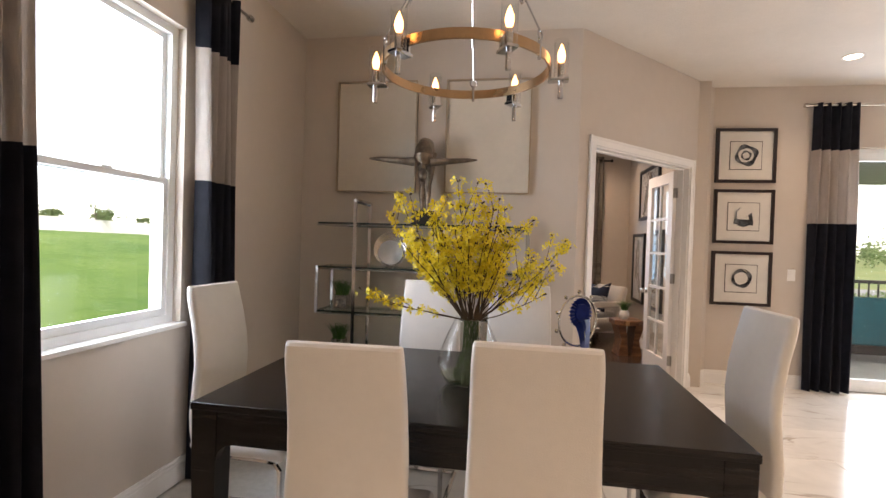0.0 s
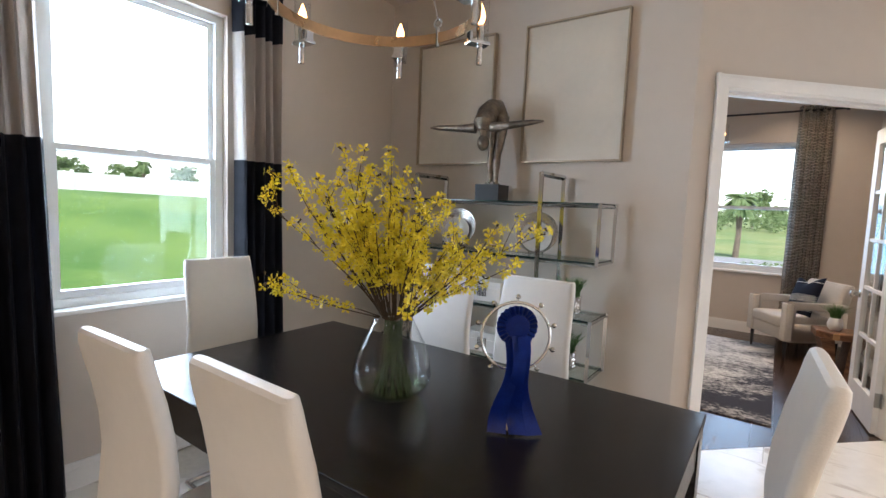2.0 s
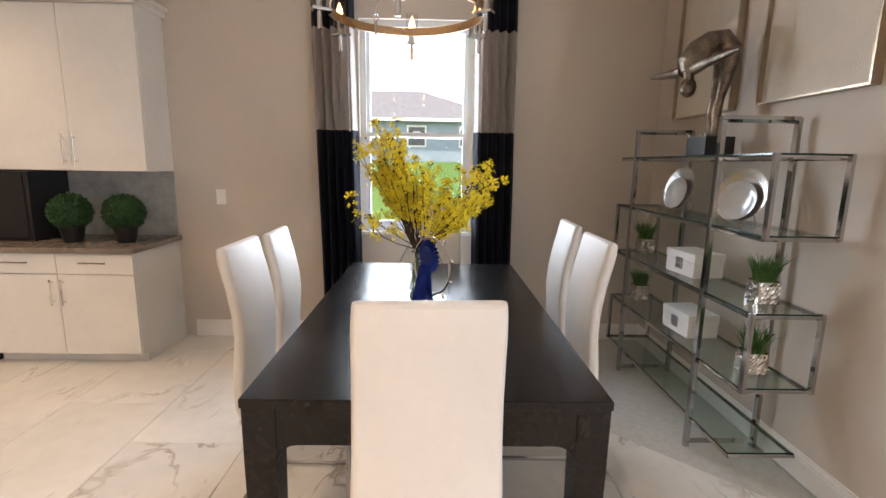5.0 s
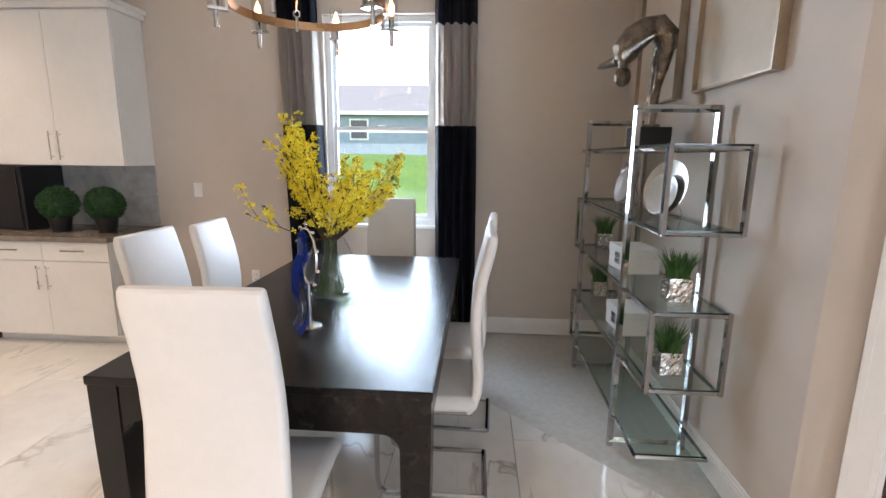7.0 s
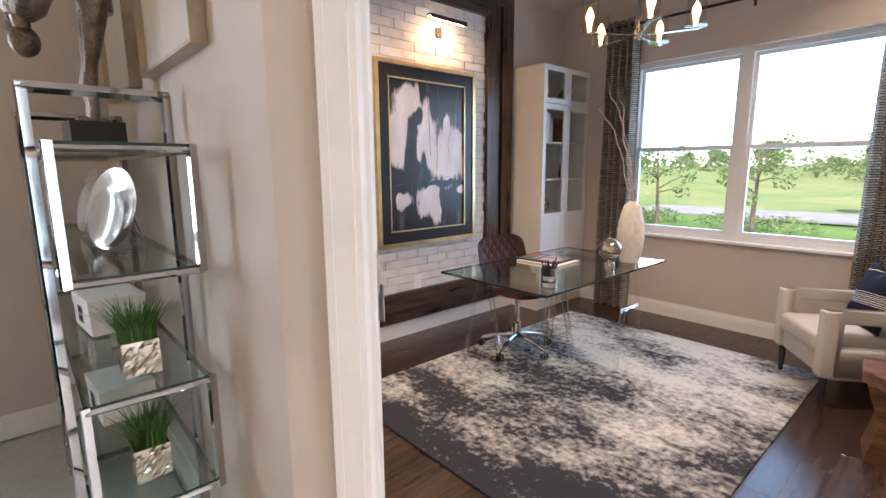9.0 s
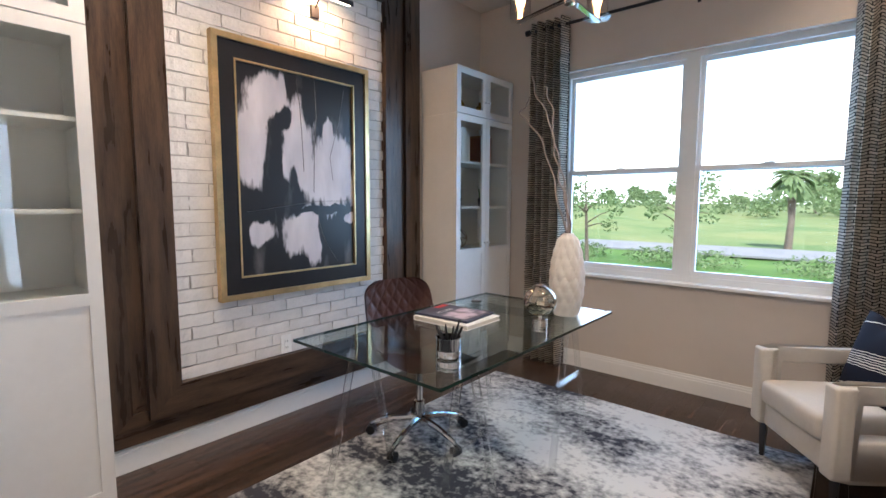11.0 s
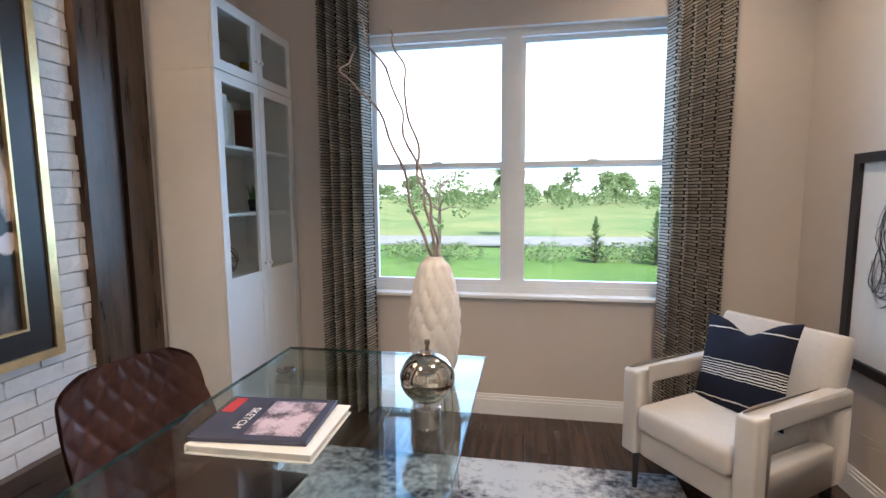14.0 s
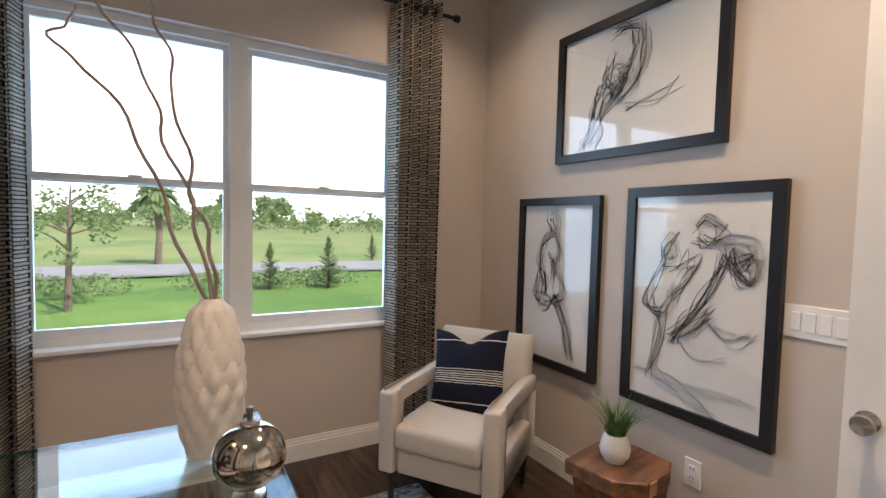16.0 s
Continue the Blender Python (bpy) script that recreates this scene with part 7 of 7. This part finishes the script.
def tree(label, height, spread, seed, m, leaves=900, airy=False, size=0.12, group="trees beyond the road"):
    rng = random.Random(seed)
    ob = thing("tree", label, "tree", group, m)
    bm = bmesh.new()
    top = Vector((rng.uniform(-0.2, 0.2), rng.uniform(-0.2, 0.2), height * 0.8))
    tube(bm, [(0, 0, -0.1), top * 0.35, top * 0.7, top], [height * 0.022, height * 0.017, height * 0.011, height * 0.004], 8)
    crown = bmesh.new()
    for k in range(11):
        f = rng.uniform(0.38, 0.98)
        a = k * 2.4
        p = top * f
        q = p + Vector((math.cos(a), math.sin(a), rng.uniform(0.1, 0.6))) * spread * rng.uniform(0.5, 1.0) * (1.15 - 0.6 * f)
        tube(bm, [p, p.lerp(q, 0.5) + Vector((0, 0, 0.05)), q], [height * 0.008, height * 0.005, height * 0.002], 5)
        leaf_cloud(crown, rng, q, spread * (0.30 if airy else 0.46), spread * (0.25 if airy else 0.36), leaves // 11, size)
    part("trunk", bm, M_BARK, ob, "", True)
    tagged(part("crown", crown, M_LEAF, ob, "uneven crown of small leaves"), kind="stuff")
    return ob


def on_ground(x, y, a=0):
    return pose(x, y, ground_z(x, y), 0, 0, a)


# young trees on the lawn
yt = tree("slender young tree with an airy crown on the lawn", 2.7, 0.85, 5, on_ground(-1.7, 15.4), 800, True, 0.045, "young lawn trees")
copy_thing(yt, on_ground(-4.2, 16.5, 120))
copy_thing(yt, on_ground(-8.5, 17.0, 200))


def conifer(seed, h, m):
    rng = random.Random(seed)
    ob = thing("conifer", "small dark green conifer near the road", "tree", "small conifers", m)
    part("trunk", tube(bmesh.new(), [(0, 0, -0.1), (0, 0, h * 0.5), (0, 0, h)], [0.04, 0.03, 0.005], 6), M_BARK, ob)
    bm = bmesh.new()
    for k in range(26):
        z = h * (0.06 + 0.93 * k / 26)
        r = 0.52 * h * (1 - k / 27) * rng.uniform(0.5, 1.15)
        for _ in range(9):
            a = rng.uniform(0, 6.28)
            p, q = Vector((0, 0, z)), Vector((math.cos(a) * r * rng.uniform(0.6, 1.1), math.sin(a) * r * rng.uniform(0.6, 1.1), z + rng.uniform(0.0, 0.16)))
            s = Vector((-math.sin(a), math.cos(a), 0.2)) * 0.035
            bm.faces.new([bm.verts.new(p), bm.verts.new(p.lerp(q, 0.6) + s), bm.verts.new(q), bm.verts.new(p.lerp(q, 0.6) - s)])
    tagged(part("crown", bm, M_LEAF, ob, "tiers of dark needles"), kind="stuff")
    return ob


cf = conifer(3, 1.05, on_ground(1.85, 17.2))
copy_thing(cf, on_ground(3.2, 17.0, 50) @ Matrix.Scale(1.15, 4))
copy_thing(cf, on_ground(7.5, 25.0, 150))


def palm(m, h=2.5):
    rng = random.Random(9)
    ob = thing("palm_tree", "palm with a grey trunk and drooping fronds", "tree", m=m)
    part("trunk", tube(bmesh.new(), [(0, 0, -0.1), (0.05, 0, h * 0.4), (0.02, 0, h * 0.75), (0, 0, h)], [0.13, 0.10, 0.13, 0.08], 10), M_BARK, ob, "", True)
    bm = bmesh.new()
    for k in range(60):
        a, el = rng.uniform(0, 6.28), rng.uniform(-0.5, 1.2)
        d = Vector((math.cos(a), math.sin(a), 0))
        base = Vector((0, 0, h))
        stem = [base + d * (f * 0.62 * math.cos(el * (1 - f * 0.6))) + Vector((0, 0, f * 0.7 * math.sin(el) - 0.45 * f * f)) for f in (0.2, 0.5, 0.75, 1.0)]
        for s0, s1 in zip(stem, stem[1:]):
            for side in (-1, 1):
                w = Vector((-d.y, d.x, -0.35 * 1)) * 0.09 * side
                w.z = -0.06
                bm.faces.new([bm.verts.new(s0), bm.verts.new(s1), bm.verts.new(s1 + w + (s1 - s0) * 0.3), bm.verts.new(s0 + w)])
    tagged(part("fronds", bm, M_LEAF, ob, "fan of drooping green fronds"), kind="stuff")
    return ob


pm = palm(on_ground(-0.55, 24.5))
copy_thing(pm, on_ground(-40.0, 18.0, 60))

# hedge clumps along the road
rng = random.Random(31)
for k in range(15):
    bm = bmesh.new()
    x = -12 + k * 1.75 + rng.uniform(-0.5, 0.5)
    w = rng.uniform(0.7, 1.15)
    leaf_cloud(bm, rng, Vector((0, 0, 0.18)), w, 0.26, 520, 0.05)
    y = 17.9 + rng.uniform(-0.3, 0.3)
    tagged(part("shrub", bm, M_LEAF, None, m=on_ground(x, y)), "low rounded green shrub by the road", "shrub", "roadside shrubs")

# tree line across the meadow
oak = tree("broad dark green tree in the far tree line", 5.0, 2.3, 12, on_ground(-2, 75), 1300, size=0.28, group="far tree line")
pine = tree("tall airy pine in the far tree line", 7.0, 1.5, 13, on_ground(6, 70), 700, True, 0.2, group="far tree line")
oak2 = tree("spreading green tree in the far tree line", 4.2, 2.6, 14, on_ground(12, 72), 1300, size=0.28, group="far tree line")
for k in range(66):
    x = -75 + 2.6 * k + rng.uniform(-1.2, 1.2)
    y = rng.uniform(66, 95) - 0.14 * max(0, -x)
    src = (oak, oak2, oak, pine, oak2)[k % 5]
    copy_thing(src, on_ground(x, y, rng.uniform(0, 360)) @ Matrix.Scale(rng.choice((0.35, 0.45, 0.55, 0.75)), 4))
woods = bmesh.new()
for k in range(560):
    x = -140 + k * 0.5 + rng.uniform(-1, 1)
    y = rng.uniform(52, 84)
    top = rng.choice((1.3, 1.7, 2.1, 2.4, 3.4))
    leaf_cloud(woods, rng, Vector((x, y, ground_z(0, y) + top * 0.62)), rng.uniform(0.7, 1.6), top * 0.7, 95, 0.2)
tagged(part("far_woods", woods, M_LEAF), "low band of distant green woods", "woods", kind="stuff")
for k in range(14):
    a = radians(150 + 5 * k)
    x, y = 75 * math.cos(a), 10 + 75 * math.sin(a)
    copy_thing((oak, oak2)[k % 2], on_ground(x, y, 40 * k))
for x, y in ((-22, 16), (-26, 21.5), (-30, 30)):
    copy_thing(yt, on_ground(x, y, x * 7))


# neighbouring house and its wall
def house(x0, x1, y0, y1, z0, wall_h, roof_h, m_wall):
    ob = thing("house", "single-storey grey-blue house with a hip roof on the bank", "house")
    part("wall", boxes((x0, x1, y0, y1, z0 - 0.4, z0 + wall_h)), m_wall, ob, "grey-blue rendered wall")
    e = 0.55
    bm = bmesh.new()
    a = [bm.verts.new(p) for p in ((x0 - e, y0 - e, z0 + wall_h), (x1 + e, y0 - e, z0 + wall_h), (x1 + e, y1 + e, z0 + wall_h), (x0 - e, y1 + e, z0 + wall_h))]
    lo = [bm.verts.new((v.co.x, v.co.y, v.co.z - 0.16)) for v in a]
    dy = (x1 - x0) / 2
    xm = (x0 + x1) / 2
    r = [bm.verts.new((xm, y0 + dy, z0 + wall_h + roof_h)), bm.verts.new((xm, y1 - dy, z0 + wall_h + roof_h))]
    bm.faces.new((a[0], a[1], r[0]))
    bm.faces.new((a[1], a[2], r[1], r[0]))
    bm.faces.new((a[2], a[3], r[1]))
    bm.faces.new((a[3], a[0], r[0], r[1]))
    for i in range(4):
        j = (i + 1) % 4
        bm.faces.new((a[i], a[j], lo[j], lo[i]))
    bm.faces.new(lo)
    part("roof", bm, mat("grey_shingle", (0.20, 0.195, 0.20), 0.9, scale=6, vary=0.15, bump=0.4, bscale=12), ob, "grey shingled hip roof")
    for y in (y0 + 3.0, y0 + 7.5, y1 - 5.2, y1 - 2.0):
        w = part("window", boxes((x1, x1 + 0.05, y - 0.6, y + 0.6, z0 + 0.9, z0 + 2.2)), M_TRIM, ob, "white framed window")
        for k in (0, 1):
            part("pane", boxes((x1 + 0.051, x1 + 0.06, y - 0.5, y + 0.5, z0 + 1.0 + 0.57 * k, z0 + 1.52 + 0.57 * k)), M_BLACKGLASS, w)
    part("fascia", boxes((x1 + e - 0.02, x1 + e + 0.02, y0 - e, y1 + e, z0 + wall_h - 0.2, z0 + wall_h - 0.005)), M_TRIM, ob, "white fascia board")


M_BLACKGLASS = mat("dark_window_glass", (0.05, 0.06, 0.07), 0.1, scale=3, vary=0.1)
house(-38, -28, -12, 6.4, ground_z(-28, 0), 2.6, 2.3, mat("grey_blue_render", (0.30, 0.36, 0.42), 0.85, scale=3, vary=0.06))
fence = thing("garden_wall", "long low white boundary wall on the bank", "fence")
for k in range(12):
    y = 8 + k * 2.4
    part("wall_panel", boxes((-29.9, -29.8, y, y + 2.28, ground_z(-30, y) - 0.2, ground_z(-30, y) + 1.0)), M_TRIM, fence)
    part("post", boxes((-29.94, -29.76, y + 2.28, y + 2.4, ground_z(-30, y) - 0.2, ground_z(-30, y) + 1.1)), M_TRIM, fence)

# patio beyond the sliding door
setting("patio", soft_box(1.95, 8.5, YF + 0.18, YF + 4.2, -0.20, -0.02, 0.01), M_CONCRETE, "pale concrete patio slab")
setting("patio_roof", boxes((1.95, 8.5, YF + 0.18, YF + 4.2, 2.62, 2.8)), M_CONCRETE, "covered patio ceiling")
ob = thing("window_3", "sliding glass patio door standing closed in a white frame", "sliding door", "", None, "structure")
part("door_track", boxes((SL0, SL1, YF + 0.06, YF + 0.14, 0.0, 0.03), (SL0, SL1, YF + 0.06, YF + 0.14, SLZ - 0.05, SLZ), (SL0, SL0 + 0.04, YF + 0.06, YF + 0.14, 0.03, SLZ - 0.05), (SL1 - 0.04, SL1, YF + 0.06, YF + 0.14, 0.03, SLZ - 0.05)), M_VINYL, ob)
for k in range(2):
    a, b, y = SL0 + 0.04 + k * 1.15, SL0 + 0.04 + k * 1.15 + 1.17, YF + 0.07 + 0.035 * k
    f = part("door_panel", boxes((a, a + 0.06, y, y + 0.03, 0.03, SLZ - 0.05), (b - 0.06, b, y, y + 0.03, 0.03, SLZ - 0.05), (a + 0.06, b - 0.06, y, y + 0.03, 0.03, 0.12), (a + 0.06, b - 0.06, y, y + 0.03, SLZ - 0.12, SLZ - 0.05)), M_VINYL, ob)
    pn = part("pane", boxes((a + 0.06, b - 0.06, y + 0.012, y + 0.017, 0.12, SLZ - 0.12)), M_GLASS, f)
    pn.visible_shadow = False
ob = thing("patio_railing", "dark metal patio railing with slim balusters", "railing")
part("rail", boxes((1.95, 8.5, YF + 4.05, YF + 4.1, 0.88, 0.94), (1.95, 8.5, YF + 4.05, YF + 4.1, 0.06, 0.10)), M_BLACK, ob)
for k in range(44):
    part("baluster", boxes((2.0 + k * 0.15, 2.02 + k * 0.15, YF + 4.065, YF + 4.085, 0.10, 0.88)), M_BLACK, ob)
for k in range(5):
    part("post", boxes((2.0 + k * 1.6, 2.09 + k * 1.6, YF + 4.03, YF + 4.12, -0.02, 1.02)), M_BLACK, ob)
M_TEAL = mat("teal_cushion", (0.012, 0.12, 0.15), 0.85, scale=8, vary=0.1, bump=0.2, bscale=200)
ob = thing("patio_sofa", "dark wicker patio sofa with teal cushions", "sofa", m=pose(4.35, YF + 1.9, -0.02))
part("wicker_frame", boxes((-0.8, 0.8, -0.36, 0.40, 0.12, 0.30), (-0.8, -0.68, -0.36, 0.40, 0.30, 0.60), (0.68, 0.8, -0.36, 0.40, 0.30, 0.60), (-0.68, 0.68, -0.36, -0.28, 0.30, 0.80)), M_BLACK, ob, "dark woven wicker frame")
part("seat_cushion", soft_box(-0.67, 0.67, -0.27, 0.41, 0.305, 0.45, 0.04, 3), M_TEAL, ob, smooth=True)
part("back_cushion", soft_box(-0.82, 0.82, -0.42, -0.365, 0.25, 0.86, 0.025, 3), M_TEAL, ob, smooth=True)
for x in (-0.75, 0.75):
    for y in (-0.32, 0.36):
        part("leg", boxes((x - 0.025, x + 0.025, y - 0.025, y + 0.025, 0.0, 0.12)), M_BLACK, ob)

# ---- floor pieces ----
def tile_mat():
    m = mat("veined_marble_tile", (0.68, 0.655, 0.61), 0.16, scale=1.3, vary=0.07, rvary=0.05, island=0.03)
    nt = m.node_tree
    b = nt.nodes["Principled BSDF"]
    src = b.inputs["Base Color"].links[0].from_socket
    geo = nt.nodes.new("ShaderNodeNewGeometry")
    oi = nt.nodes.new("ShaderNodeObjectInfo")
    rot = nt.nodes.new("ShaderNodeVectorMath")
    rot.operation = "ADD"
    cmb = nt.nodes.new("ShaderNodeMath")
    cmb.operation = "MULTIPLY"
    cmb.inputs[1].default_value = 40
    nt.links.new(oi.outputs["Random"], cmb.inputs[0])
    nt.links.new(geo.outputs["Position"], rot.inputs[0])
    nt.links.new(cmb.outputs[0], rot.inputs[1])
    n = nt.nodes.new("ShaderNodeTexNoise")
    n.inputs["Scale"].default_value, n.inputs["Detail"].default_value, n.inputs["Distortion"].default_value = 1.15, 5, 1.6
    mp = nt.nodes.new("ShaderNodeMapping")
    mp.inputs["Rotation"].default_value = (0, 0, 0.6)
    mp.inputs["Scale"].default_value = (0.7, 2.0, 1)
    nt.links.new(rot.outputs[0], mp.inputs[0])
    nt.links.new(mp.outputs[0], n.inputs[0])
    d = nt.nodes.new("ShaderNodeMath")
    d.operation = "SUBTRACT"
    d.inputs[1].default_value = 0.5
    nt.links.new(n.outputs[0], d.inputs[0])
    ab = nt.nodes.new("ShaderNodeMath")
    ab.operation = "ABSOLUTE"
    nt.links.new(d.outputs[0], ab.inputs[0])
    r = nt.nodes.new("ShaderNodeMapRange")
    r.inputs[1].default_value, r.inputs[2].default_value, r.inputs[3].default_value, r.inputs[4].default_value = 0.0, 0.022, 1.0, 0.0
    nt.links.new(ab.outputs[0], r.inputs[0])
    n2 = nt.nodes.new("ShaderNodeTexNoise")
    n2.inputs["Scale"].default_value = 2.2
    nt.links.new(rot.outputs[0], n2.inputs[0])
    r2 = nt.nodes.new("ShaderNodeMapRange")
    r2.inputs[1].default_value, r2.inputs[2].default_value, r2.inputs[4].default_value = 0.48, 0.66, 0.75
    nt.links.new(n2.outputs[0], r2.inputs[0])
    k = nt.nodes.new("ShaderNodeMath")
    k.operation = "MULTIPLY"
    nt.links.new(r.outputs[0], k.inputs[0])
    nt.links.new(r2.outputs[0], k.inputs[1])
    mx = nt.nodes.new("ShaderNodeMix")
    mx.data_type = "RGBA"
    mx.inputs[7].default_value = (0.28, 0.22, 0.16, 1)
    nt.links.new(k.outputs[0], mx.inputs[0])
    nt.links.new(src, mx.inputs[6])
    nt.links.new(mx.outputs[2], b.inputs["Base Color"])
    return m


M_TILE = tile_mat()
floor_tiles = thing("floor_tiles", "large polished cream marble-look floor tiles", "floor", "", None, "structure")
floor_boards = thing("floor_boards", "dark stained hardwood floorboards in the study", "floor", "", None, "structure")
THRESH = DIAG + 0.06 * math.sqrt(2)      # where tile meets board, under the doors


def lay(parent, name, x0, y0, x1, y1, clips, material, gap, cache):
    poly = [(x0 + gap, y0 + gap), (x1 - gap, y0 + gap), (x1 - gap, y1 - gap), (x0 + gap, y1 - gap)]
    whole = True
    for c in clips:
        q = clip_poly(poly, *c)
        whole = whole and len(q) == 4 and all(abs(a - b) < 1e-9 for p, r in zip(q, poly) for a, b in zip(p, r))
        poly = q
        if len(poly) < 3:
            return
    if whole:
        key = (name, round(x1 - x0, 4), round(y1 - y0, 4))
        if key not in cache:
            w, h = x1 - x0 - 2 * gap, y1 - y0 - 2 * gap
            cache[key] = mesh_of(name, slab([(0, 0), (w, 0), (w, h), (0, h)], -0.0118, 0.0, 0.0012), material)
        piece(name, cache[key], parent, Matrix.Translation((x0 + gap, y0 + gap, 0)))
    else:
        me = mesh_of(name, slab(poly, -0.0118, 0.0, 0.0012), material)
        piece(name, me, parent, Matrix.Identity(4))


cache = {}
TX, TY = 1.2, 0.6
SIDE_T = (1, -1, -THRESH)
SIDE_B = (-1, 1, THRESH)
for j in range(-6, 10):
    for i in range(-3, 7):
        x0, y0 = -1.9 + i * TX + (0.4 if j % 2 else 0), j * TY + 0.2
        lay(floor_tiles, "tile", x0, y0, x0 + TX, y0 + TY, [SIDE_T, (1, 0, XW), (0, 1, -3.2), (-1, 0, -EXW), (0, -1, -YF)] + ([(0, -1, -YB)] if x0 + TX < XC + 0.2 else []), M_TILE, 0.0014, cache)
rng = random.Random(6)
PW = 0.125
x = OW
k = 0
while x < OE:
    y = OS - rng.uniform(0, 1.2)
    while y < ON:
        L = rng.choice((0.9, 1.2, 1.5))
        lay(floor_boards, "floorboard", x, y, x + PW, y + L, [SIDE_B, (0, 1, OS), (0, -1, -ON), (-1, 0, -OE)], M_PLANK, 0.0006, cache)
        y += L
    x += PW
    k += 1
